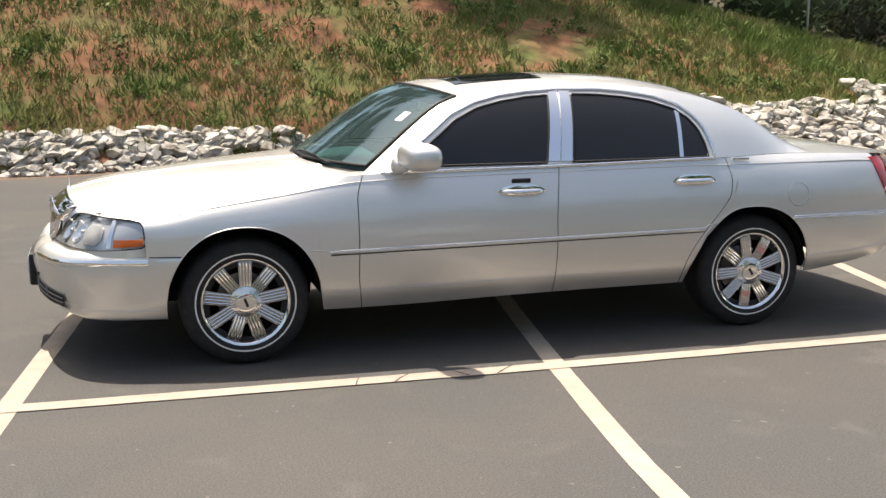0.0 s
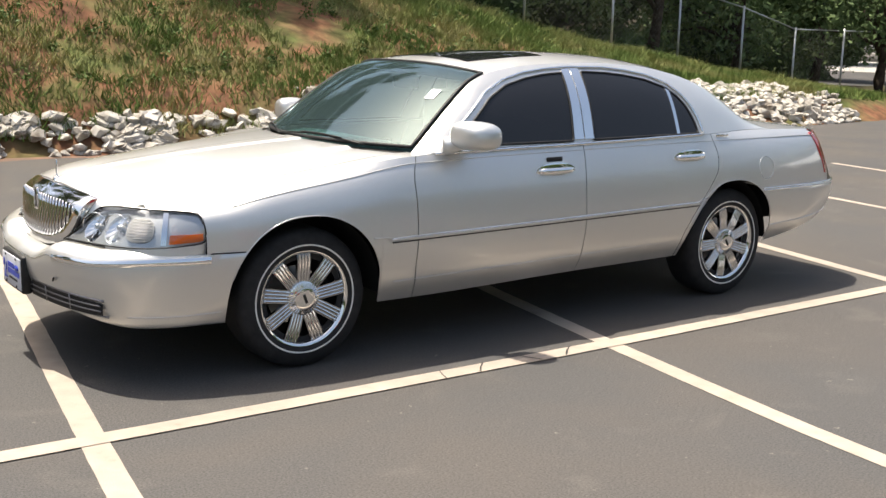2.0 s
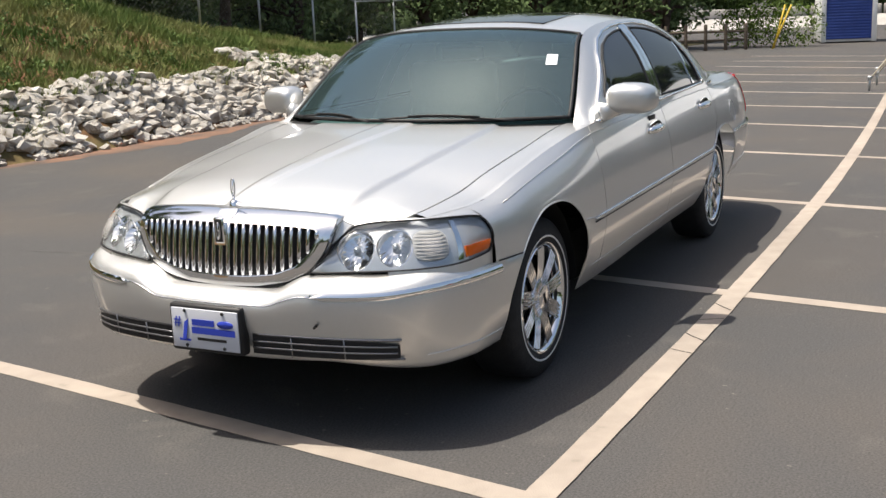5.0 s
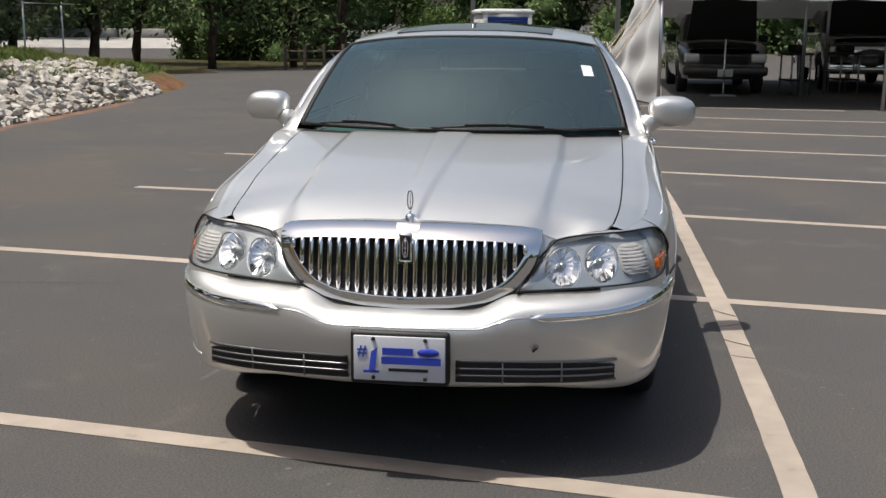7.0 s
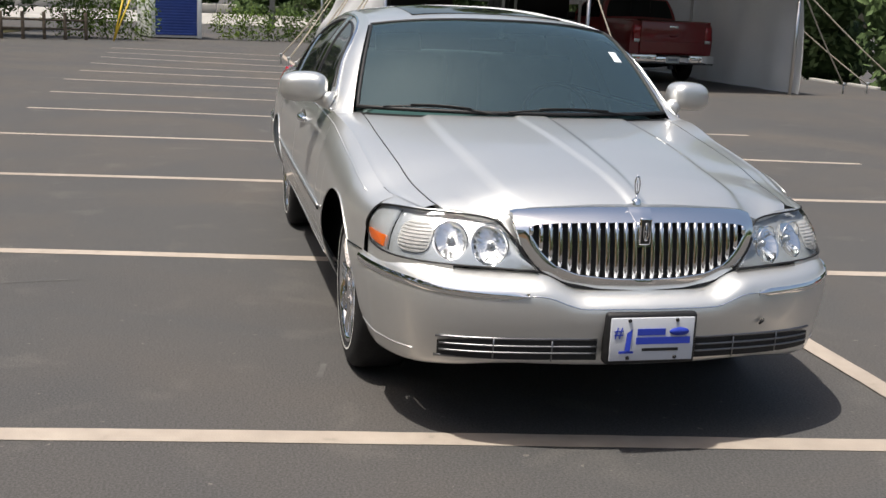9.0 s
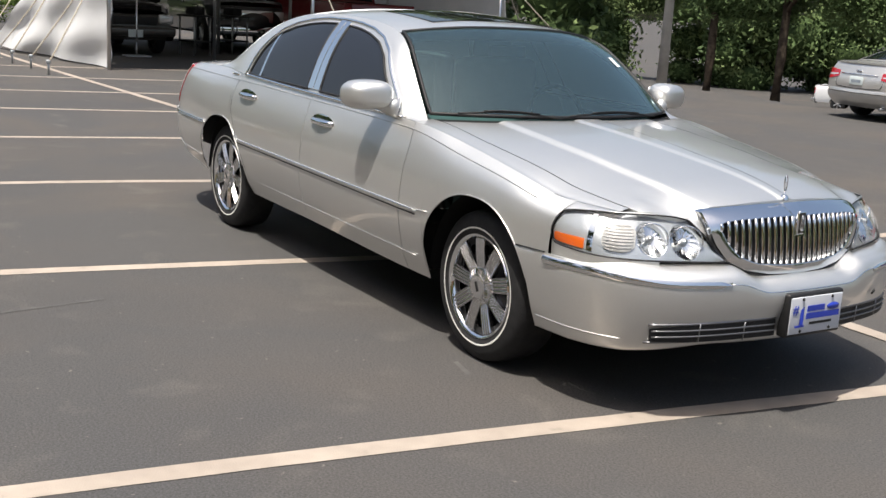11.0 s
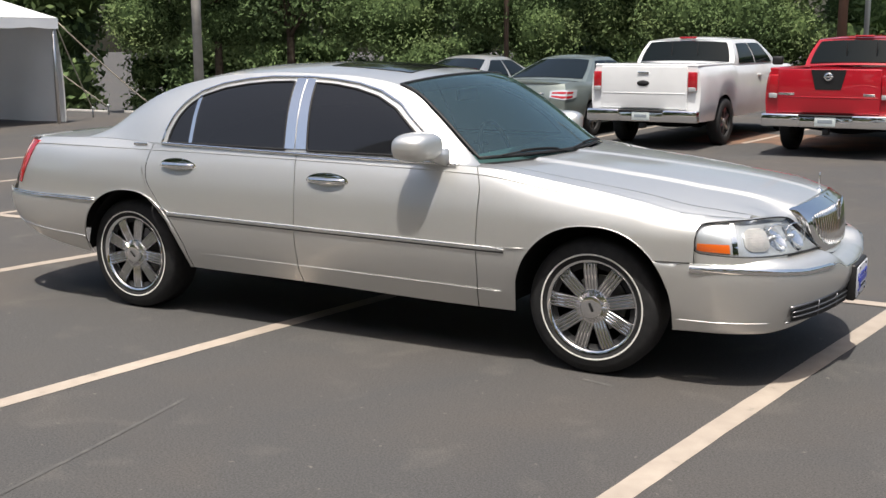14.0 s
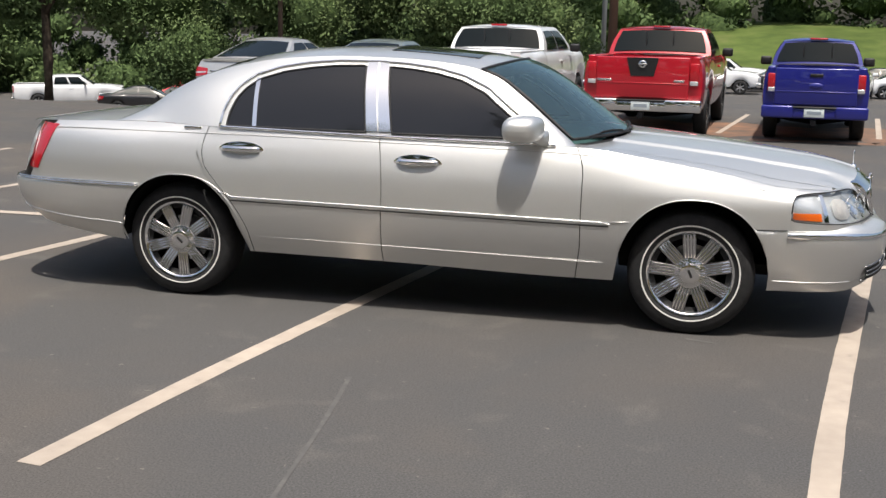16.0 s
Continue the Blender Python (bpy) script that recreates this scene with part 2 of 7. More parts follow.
# ---- ground ----
def ground_z(x, y):
    """Level car park round the car; beyond the parked row the ground falls gently to lower lots."""
    k = min(max((x + 13.0) / 4.0, 0), 1)
    y0, run, drop = 11.0 + 8.0 * k, 30.0 + 8.0 * k, 3.3 - 1.6 * k
    t = min(max((y - y0) / run, 0), 1)
    fall = min(max((y - 5.5) / 6.0, 0), 1) * min(max((x + 14.5) / 3.0, 0), 1)
    return -drop * t * t * (3 - 2 * t) - 0.2 * fall * fall * (3 - 2 * fall)


def ground_sheet():
    xs = np.concatenate([np.linspace(-400, -60, 8), np.linspace(-50, 40, 136), np.linspace(60, 400, 8)])
    ys = np.concatenate([np.linspace(-400, -60, 8), np.linspace(-50, 4, 19), np.linspace(5, 70, 120), np.linspace(80, 400, 8)])
    V = [(x, y, ground_z(x, y)) for x in xs for y in ys]
    n = len(ys)
    F = [(i * n + j, (i + 1) * n + j, (i + 1) * n + j + 1, i * n + j + 1) for i in range(len(xs) - 1) for j in range(n - 1)]
    return mesh_from("ground", V, F)


solo("ground", ground_sheet(), ASPHALT, "grey worn asphalt car park with faint stains", "ground", kind="structure")


def stripe(points, width=0.105, z=0.004, seed=0):
    """A painted line along points, with a slightly ragged edge."""
    rnd = random.Random(seed)
    run = [0.0]
    for a, b in zip(points[:-1], points[1:]):
        run.append(run[-1] + math.dist(a, b))
    along = curve_through([(r, *p) for r, p in zip(run, points)])
    dense = [Vector((*along(r), 0)) for r in np.linspace(0, run[-1], max(3, int(run[-1] / 0.12)))]
    V = []
    for i, p in enumerate(dense):
        d = (dense[min(i + 1, len(dense) - 1)] - dense[max(i - 1, 0)]).normalized()
        s = Vector((-d.y, d.x, 0))
        w1, w2 = width / 2 + rnd.uniform(-0.002, 0.002), width / 2 + rnd.uniform(-0.002, 0.002)
        h = z + ground_z(p.x, p.y)
        V += [tuple(p + s * w1 + Vector((0, 0, h))), tuple(p - s * w2 + Vector((0, 0, h)))]
    F = [(2 * i, 2 * i + 1, 2 * i + 3, 2 * i + 2) for i in range(len(dense) - 1)]
    return mesh_from("line", V, F)


LINES = [
    [(3.6, 1.246), (1.14, 1.298), (-0.11, 1.321), (-1.55, 1.337), (-4.25, 1.328), (-6.1, 1.291), (-9.2, 1.179), (-12.2, 1.036), (-14.4, 0.929), (-17.0, 0.824), (-19.2, 0.766), (-22.0, 0.747), (-25.2, 0.797)],
    [(1.5, 4.67), (1.256, 2.0), (1.157, 1.29), (1.032, 0.45), (0.86, -0.66), (0.755, -1.36), (0.644, -2.15), (0.55, -2.9), (0.491, -3.45)],
    [(-1.204, 5.4), (-1.333, 3.07), (-1.564, 1.345), (-1.911, -0.76), (-2.033, -1.5), (-2.199, -2.6), (-2.305, -3.43)],
    [(-3.727, 5.45), (-3.929, 3.5), (-4.311, 1.33), (-4.653, -0.45), (-4.801, -1.3), (-5.06, -3.43)],
    [(-6.129, 5.5), (-6.284, 4.6), (-6.645, 2.7), (-7.008, 0.85), (-7.411, -1.45), (-7.663, -3.45)],
    [(-8.609, 5.48), (-8.963, 3.0), (-9.515, 0.55), (-9.969, -1.5), (-10.274, -3.5)],
    [(-10.962, 5.42), (-11.216, 3.6), (-11.767, 0.7), (-12.308, -1.9), (-12.616, -3.5)],
    [(-13.368, 5.3), (-13.463, 4.0), (-14.047, 0.6), (-14.559, -1.6), (-15.013, -3.55)],
    [(-15.6, 5.1), (-16.2, 0.5), (-17.15, -3.5)],
    [(-18.0, 0.6), (-18.5, -1.6), (-19.45, -3.5)],
    [(-20.0, 0.6), (-21.6, -3.45)],
    [(-22.2, 0.6), (-23.6, -3.5)],
    [(-24.4, 0.7), (-25.8, -3.5)],
]
# The open paint lies a hair higher on the long line, so crossings do not share a plane.
for k, pts in enumerate(LINES):
    solo("parking_line", stripe(pts, 0.11 if k < 4 else 0.1, 0.006 if k == 0 else 0.003, k), LINE, "worn cream painted parking line on asphalt", "line", "parking lines", "structure")

# ---- the silver saloon ----
car = thing("sedan", "silver luxury saloon with chrome grille, chrome wheels and dark tinted windows", "car")

# Side section: height z and half-width y of seven levels, along the length.
side_levels = curve_through([
    # x,   sill z, y,    crease z,y,    mould z,y,    door z, y,    upper z,y,    shoulder z,y, top z, y
    (-4.08, .44, .70, .49, .755, .60, .795, .76, .79, .88, .768, .965, .728, 1.00, .66),
    (-3.90, .39, .79, .45, .845, .60, .885, .76, .88, .88, .855, .975, .81, 1.01, .74),
    (-3.60, .345, .84, .43, .89, .61, .93, .77, .922, .89, .893, .985, .845, 1.02, .78),
    (-3.20, .31, .87, .41, .918, .62, .957, .77, .946, .89, .916, .985, .865, 1.03, .80),
    (-2.70, .30, .872, .40, .925, .62, .962, .77, .948, .89, .917, .985, .878, 1.02, .865),
    (-1.70, .29, .868, .39, .922, .61, .962, .77, .948, .885, .917, .975, .881, 1.00, .868),
    (-0.62, .27, .865, .38, .92, .59, .960, .75, .947, .87, .916, .955, .880, .985, .862),
    (-0.20, .27, .862, .38, .918, .58, .955, .73, .944, .83, .915, .895, .876, .93, .83),
    (0.20, .27, .86, .38, .91, .58, .943, .70, .935, .785, .912, .838, .876, .866, .826),
    (0.45, .27, .845, .38, .882, .58, .902, .68, .897, .75, .882, .79, .85, .815, .80),
    (0.70, .27, .78, .38, .82, .58, .84, .66, .835, .73, .82, .775, .78, .80, .72),
])


def section(x):
    c = side_levels(x)
    zs, ys = c[0::2], c[1::2]
    f = curve_through(list(zip(zs, ys)))
    return zs, ys, f


def side_y(x, z):
    zs, ys, f = section(x)
    return f(min(max(z, zs[0]), zs[-1]))



def arch_z(x, lowest):
    """Lower edge of the body: the sill, or the wheel arch above a wheel."""
    for wx in (0.005, -2.925):
        d = (x - wx) / 0.395
        if abs(d) < 1:
            return max(lowest, 0.335 + 0.405 * math.sqrt(1 - abs(d) ** 2.3))
    return lowest


def arch_reach(z):
    """Half-length of the wheel arch opening at a height."""
    return 0.395 * (1 - min(max((z - 0.335) / 0.405, 0), 1) ** 2) ** (1 / 2.3)


def side_panel(xa, xb, nu, nv, top=None, bottom=None, gap=0.0025, flange=0.02):
    """A body-side panel between two edge curves xa(z), xb(z) (front to rear)."""
    def fn(u, v):
        x = lerp(xa(0.45), xb(0.45), u)
        for _ in range(8):
            lo = arch_z(x, side_levels(x)[0])
            x = 0.5 * x + 0.5 * lerp(xa(lo) - gap, xb(lo) + gap, u)
        z = 0.7
        for _ in range(4):
            z = lerp(lo, side_levels(x)[12], v)
            x = lerp(xa(z) - gap, xb(z) + gap, u)
        return (x, side_y(x, z), z)
    return patch(fn, nu, nv, flange)


def both(name, sheet, material, parent, label=""):
    a = part(name, mesh_from(name, *sheet), material, parent, label)
    b = part(name, mesh_from(name, *mirrored(sheet)), material, parent, label)
    return a, b


door_rear_edge = curve_through([(0.27, -2.49), (0.40, -2.50), (0.52, -2.545), (0.63, -2.62), (0.72, -2.70), (0.82, -2.775), (0.9, -2.79), (1.02, -2.765), (1.1, -2.74)])
door_mid = curve_through([(0.25, -1.705), (0.7, -1.695), (1.05, -1.735)])
door_front = curve_through([(0.25, -0.615), (0.5, -0.585), (0.85, -0.585), (1.05, -0.65)])
fender_front = curve_through([(0.2, 0.40), (0.6, 0.402), (0.9, 0.402)])
tail_edge = curve_through([(0.3, -3.90), (0.5, -3.96), (0.66, -3.97), (0.70, -3.95), (1.01, -3.82), (1.05, -3.81)])

FL, FR = both("front_door", side_panel(door_front, door_mid, 26, 20), PAINT, car)
RL, RR = both("rear_door", side_panel(door_mid, door_rear_edge, 30, 20), PAINT, car)
both("front_fender", side_panel(fender_front, door_front, 100, 22, flange=0.0), PAINT, car)
fender_tip = curve_through([(0.59, 0.496), (0.65, 0.494), (0.70, 0.497), (0.77, 0.508), (0.82, 0.518)])


def tip_fn(u, v):
    z = lerp(0.598, side_levels(lerp(0.40, 0.515, u))[12], v)
    x = lerp(0.394, fender_tip(z), u)
    return (x, side_y(x, z) + 0.0008, z)


both("fender_tip", patch(tip_fn, 14, 16), PAINT, car)
both("rear_quarter_panel", side_panel(door_rear_edge, tail_edge, 120, 22, flange=0.0), PAINT, car)

# Top of hood and fenders
hood_c = curve_through([(-0.80, 1.012), (-0.4, 0.996), (0.0, 0.966), (0.33, 0.932), (0.60, 0.899), (0.78, 0.871), (0.86, 0.851), (0.9, 0.838), (0.97, 0.818)])
top_edge = lambda x: side_levels(x)[12]
edge_y = lambda x: side_levels(x)[13]


def top_z(x, y):
    """Height of the hood and fender tops."""
    ye, ze, zc = edge_y(min(x, 0.7)), top_edge(min(x, 0.7)), hood_c(x)
    if x > 0.7:
        ze = 0.80 - (x - 0.7) * 0.35
        ye = 0.72 - (x - 0.7) * 0.6
    q = min(abs(y) / ye, 1.15)
    z = ze + (zc - ze) * (1 - q ** 2.4)
    ridge = 0.47 - 0.05 * max(0, x)
    step = (ridge + 0.028 - abs(y)) / 0.036
    step = min(max(step, 0), 1)
    z += 0.013 * step * step * (3 - 2 * step) * max(0, min(1, (0.97 - x) * 3))
    spine = 0.022 + 0.05 * max(0, min(1, (0.86 - x) / 1.25))
    step = min(max((spine + 0.014 - abs(y)) / 0.02, 0), 1)
    z += 0.0075 * step * step * (3 - 2 * step)
    return z


seam_y = curve_through([(-0.70, 0.745), (-0.3, 0.74), (0.2, 0.725), (0.45, 0.71), (0.62, 0.69), (0.68, 0.68), (0.95, 0.45)])
cowl_x = lambda y: -0.405 - 0.185 * (abs(y) / 0.75) ** 2.2
hood_front = curve_through([(0.0, 0.884), (0.25, 0.868), (0.39, 0.842), (0.445, 0.830), (0.505, 0.814), (0.58, 0.772), (0.64, 0.742), (0.69, 0.712)])


def hood_z(x, y):
    """Hood height, drooping to the lamp tops beside the grille."""
    a = abs(y)
    k = max(0.0, 1 - max(0.0, hood_front(min(a, 0.69)) - x) / 0.26)
    return top_z(x, y) - 0.026 * k * k * smooth_step(0.38, 0.50, a) * (1 - smooth_step(0.50, 0.63, a))


def hood_fn(u, v):
    s = 2 * v - 1
    y = 0.68 * s
    for _ in range(5):
        x = lerp(hood_front(min(abs(y), 0.69)), cowl_x(y), u)
        y = s * min(seam_y(x) - 0.003, 0.687 if x > 0.6 else 9)
    return (x, y, hood_z(x, y))


part("hood", mesh_from("hood", *patch(hood_fn, 40, 130, 0.02)), PAINT, car)


def fender_top(u, v):
    x = lerp(0.70, -0.66, u)
    y = lerp(edge_y(x), seam_y(x) + 0.002, v)
    return (x, y, lerp(top_edge(x), top_z(x, y), min(1, v * 3)))


both("fender_top", patch(fender_top, 36, 8, 0.0), PAINT, car)

# Cabin: side strip, roof, glass
belt = lambda x: side_levels(x)[12]
rail = curve_through([(-0.64, 0.785, 0.985), (-0.78, 0.752, 1.10), (-0.95, 0.705, 1.235), (-1.12, 0.655, 1.345), (-1.30, 0.62, 1.395), (-1.6, 0.60, 1.425),
                      (-2.0, 0.595, 1.435), (-2.35, 0.595, 1.42), (-2.65, 0.60, 1.375), (-2.90, 0.61, 1.305), (-3.10, 0.625, 1.21), (-3.27, 0.65, 1.10), (-3.42, 0.68, 1.035)])


def strip_fn(u, v):
    x = lerp(-0.64, -3.42, u)
    ry, rz = rail(x)
    bz = belt(x) + 0.002
    by = side_y(x, belt(x))
    z = lerp(bz, rz, v)
    y = lerp(by, ry, v) + 0.055 * math.sin(math.pi * min(1, v)) ** 0.8 * min(1, (rz - bz) / 0.3) * (0.4 + 0.6 * v)
    return (x, y, z)


both("cabin_side_frame", patch(strip_fn, 70, 16, 0.0), PAINT, car)


def strip_y(x, z):
    ry, rz = rail(x)
    bz = belt(x) + 0.002
    v = min(max((z - bz) / max(rz - bz, 1e-4), 0), 1)
    return strip_fn((x + 0.64) / (-3.42 + 0.64), v)[1]


roof_c = curve_through([(0.0, -0.39, 1.003), (0.22, -1.08, 1.425), (0.34, -1.40, 1.462), (0.5, -1.85, 1.487), (0.62, -2.25, 1.477), (0.74, -2.68, 1.42), (1.0, -3.50, 1.05)])
roof_r = curve_through([(0.0, -0.655), (0.22, -1.22), (0.34, -1.46), (0.5, -1.85), (0.62, -2.2), (0.74, -2.62), (1.0, -3.40)])


def upper(u, v):
    """The skin over windscreen, roof and rear window; u from cowl to boot, v across."""
    s = 2 * v - 1
    xc, zc = roof_c(u)
    xr = roof_r(u)
    ry, rz = rail(xr)
    q = abs(s) ** 2.2
    x = lerp(xc, xr, q)
    z = lerp(zc, rz, abs(s) ** 2.6)
    return (x, ry * s, z)


part("roof", mesh_from("roof", *patch(lambda u, v: upper(lerp(0.215, 0.74, u), v), 36, 24)), PAINT, car)
WS = lambda u, v: upper(lerp(0.012, 0.215, u), lerp(0.015, 0.985, v))
part("windscreen", mesh_from("windscreen", *patch(WS, 16, 24)), GLASS, car, "green-tinted glass windscreen")
part("rear_window", mesh_from("rear_window", *patch(lambda u, v: upper(lerp(0.745, 0.985, u), lerp(0.06, 0.94, v)), 12, 16)), TINT, car, "dark tinted rear window")


def c_pillar(side):
    def fn(u, v):
        p = upper(lerp(0.74, 1.0, u), lerp(0.0, 0.07, v) if side < 0 else lerp(0.93, 1.0, v))
        return p
    return patch(fn, 12, 4)


part("rear_window_frame", mesh_from("f", *c_pillar(-1)), PAINT, car)
part("rear_window_frame", mesh_from("f", *c_pillar(1)), PAINT, car)

# boot lid and rear
boot_c = curve_through([(-3.35, 1.06), (-3.6, 1.055), (-3.9, 1.03), (-4.1, 0.995), (-4.22, 0.93)])


def boot_fn(u, v):
    s = 2 * v - 1
    x = lerp(-3.36 - 0.14 * (1 - abs(s) ** 2), -4.03 - 0.12 * (1 - abs(s) ** 3), u)
    xe = max(x, -4.05)
    y = edge_y(xe) * s
    z = lerp(boot_c(x), top_edge(xe), abs(s) ** 2.5)
    return (x, y, z)


part("boot_lid", mesh_from("boot_lid", *patch(boot_fn, 20, 24, 0.0)), PAINT, car)


def rear_face(u, v):
    s = 2 * v - 1
    z = lerp(0.62, 0.995, u)
    x0 = -4.15 - 0.03 * math.sin(math.pi * u)
    return (lerp(x0, tail_edge(z) - 0.06, abs(s) ** 4), side_y(-4.0, z) * s, z)


part("rear_panel", mesh_from("rear_panel", *patch(rear_face, 8, 30)), PAINT, car)

# rear bumper: a skin standing a little proud of the body below the trim strip
tail_plan = curve_through([(0.0, -3.32, 0.962), (0.2, -3.62, 0.948), (0.38, -3.88, 0.905), (0.54, -4.07, 0.822), (0.68, -4.17, 0.68), (0.84, -4.225, 0.40), (1.0, -4.24, 0.0)])


def tail_fn(u, v):
    x, y = tail_plan(u)
    low = lerp(0.33, 0.46, min(1.0, u * 1.7))
    z = lerp(low, 0.668, v)
    tuck = 1 - 0.055 * (1 - v) ** 3 - 0.010 * max(0.0, v - 0.93) / 0.07
    x, y, k = -3.0 + (x + 3.0) * tuck, y * tuck, 1 - smooth_step(0.0, 0.30, u)
    x += (-2.925 - arch_reach(z) - 0.004 - x) * max(0.0, 1 - u / 0.2) ** 2
    return (x, lerp(y, side_y(x, z) + 0.004, k), z)


both("rear_bumper", patch(tail_fn, 40, 16, 0.0, (-3.0, 0.0, 0.55)), PAINT, car)
for sgn in (1, -1):
    line = [tail_fn(u, lerp(0.28, 0.16, min(1.0, u * 1.7))) for u in np.linspace(0.01, 1.0, 40)]
    part("bumper_crease", mesh_from("crease", *tube([(p[0] - 0.002, sgn * (p[1] + 0.001), p[2]) for p in line], 0.0032, 6)), PAINT, car)

# underside: plain dark boxes, the tray added to stop light leaking past the bumper
part("underbody", mesh_from("u", *box(-1.48, 0, 0.42, 2.1, 1.70, 0.22), smooth=False), WELL, car)
part("chassis", mesh_from("u", *box(-1.75, 0, 0.60, 4.2, 1.1, 0.3), smooth=False), WELL, car)
part("undertray", mesh_from("u", *box(0.62, 0, 0.345, 0.62, 1.2, 0.02), smooth=False), WELL, car)
part("boot_floor", mesh_from("u", *box(-3.66, 0, 0.54, 0.5, 1.40, 0.22), smooth=False), WELL, car)
part("engine_bay", mesh_from("u", *box(0.55, 0, 0.52, 0.4, 0.7, 0.4), smooth=False), WELL, car)


def well(wx):
    def fn(u, v):
        a = lerp(-0.06, math.pi + 0.06, u)
        return (wx + 0.43 * math.cos(a), lerp(0.36, 0.862, v), max(0.335, 0.32 + 0.43 * math.sin(a)))

    def back(u, v):
        a = lerp(-0.3, math.pi + 0.3, u)
        return (wx + 0.43 * v * math.cos(a), 0.365, max(0.25, 0.32 + 0.43 * v * math.sin(a)))
    return merge(patch(fn, 26, 3), patch(back, 26, 4))


for wx in (0.0, -2.945):
    both("wheel_well", well(wx), WELL, car)

# ---- wheels ----
tyre_me = mesh_from("tyre", *lathe([(0.19, -0.10), (0.215, -0.105), (0.27, -0.112), (0.312, -0.106), (0.332, -0.092), (0.3385, -0.06), (0.3385, 0.06), (0.332, 0.092), (0.315, 0.108), (0.29, 0.116),
                                    (0.268, 0.1175), (0.2635, 0.1193), (0.2555, 0.119), (0.253, 0.1168), (0.238, 0.111), (0.228, 0.104), (0.215, 0.09), (0.19, 0.085)], 72), angle=40)
tyre_me.materials.append(RUBBER)
tyre_me.materials.append(WHITEWALL)
tyre_me.polygons.foreach_set("material_index", [1 if (i % 17) == 11 else 0 for i in range(len(tyre_me.polygons))])
rim_me = mesh_from("rim", *lathe([(0.205, -0.09), (0.208, -0.02), (0.212, 0.06), (0.222, 0.085), (0.232, 0.098), (0.236, 0.108), (0.232, 0.114), (0.224, 0.112), (0.216, 0.1), (0.212, 0.085)], 72), angle=50)
barrel_me = mesh_from("barrel", *lathe([(0.02, -0.03), (0.15, -0.03), (0.152, -0.02), (0.20, -0.035), (0.207, 0.05)], 40))
disc_me = mesh_from("brake_disc", *lathe([(0.01, 0.0), (0.14, 0.0), (0.14, -0.012), (0.01, -0.012)], 40), angle=30)


def spoke_sheet():
    """A broad spoke with four raised ribs, along +z."""
    out = []
    def plate(u, v):
        r = lerp(0.058, 0.224, u)
        w = lerp(0.031, 0.036, u)
        y = 0.104 - 0.012 * (1 - u) ** 2 - 0.012 * max(0, u - 0.85) / 0.15
        return ((2 * v - 1) * w, y, r)
    out.append(patch(plate, 8, 4, 0.022, centre=(0, -1, 0.1)))
    for k in range(4):
        c = (k - 1.5) * 0.0165
        pts = [(c * lerp(0.9, 1.0, t), 0.1035 - 0.012 * (1 - t) ** 2, lerp(0.075, 0.212, t)) for t in (0, 0.25, 0.5, 0.75, 1)]
        out.append(tube(pts, 0.0052, 8, up=(0, 1, 0)))
    return merge(*out)


spoke_me = mesh_from("spoke", *spoke_sheet(), angle=35)
spoke_face = len(patch(lambda u, v: (u, v, 0), 8, 4, 0.022, centre=(0, -1, 0.1))[1])
hub_ribs = [tube([(math.cos(a) * 0.056, 0.1125, math.sin(a) * 0.056), (math.cos(a) * 0.079, 0.107, math.sin(a) * 0.079)], 0.0022, 5, up=(0, 1, 0)) for a in np.linspace(0, 2 * math.pi, 36, endpoint=False)]
hub_me = mesh_from("hub_cap", *merge(lathe([(0.002, 0.1165), (0.03, 0.1165), (0.048, 0.1155), (0.053, 0.1135), (0.054, 0.109), (0.074, 0.104), (0.081, 0.101), (0.083, 0.09), (0.083, 0.08)], 40), *hub_ribs), angle=35)
crest_me = mesh_from("crest", *box(0, 0.118, 0, 0.014, 0.004, 0.046, 0.0015))
WHEEL_CHROME = mat("wheel_chrome", (0.82, 0.82, 0.82), 0.09, 1.0)
for m_, k_ in ((rim_me, CHROME), (barrel_me, BLACK), (disc_me, SATIN), (spoke_me, WHEEL_CHROME), (hub_me, WHEEL_CHROME), (crest_me, BLACK)):
    m_.materials.append(k_)
# Plates between the ribs get darker metal: groove shade put into the colour.
spoke_me.materials.append(mat("spoke_groove_shade", (0.42, 0.42, 0.43), 0.2, 1.0))
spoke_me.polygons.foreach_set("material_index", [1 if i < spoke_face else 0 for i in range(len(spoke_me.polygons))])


def wheel(x, side, turn):
    rot = pose(x, 0.768 * side, 0.3385, 0, turn, 0 if side > 0 else 180)
    w = part("wheel", barrel_me, None, car, m=rot)
    part("tyre", tyre_me, None, w, "black tyre with thin white sidewall stripe")
    part("rim", rim_me, None, w, "polished chrome rim")
    part("brake_disc", disc_me, None, w)
    part("hub_cap", hub_me, None, w)
    part("crest", crest_me, None, w, m=pose(0, 0, 0, 0, 20, 0))
    for k in range(9):
        part("spoke", spoke_me, None, w, m=pose(0, 0, 0, 0, k * 40, 0))


for x, side, turn in ((0, 1, 0), (-2.985, 1, 12), (0, -1, 4), (-2.985, -1, 25)):
    wheel(x, side, turn)

# ---- front end ----
bump_plan = [(0.396, 0.916), (0.55, 0.893), (0.70, 0.852), (0.83, 0.785), (0.93, 0.67), (1.0, 0.515), (1.043, 0.345), (1.068, 0.165), (1.075, 0.0)]
_bx = curve_through([(i, *p) for i, p in enumerate(bump_plan)])


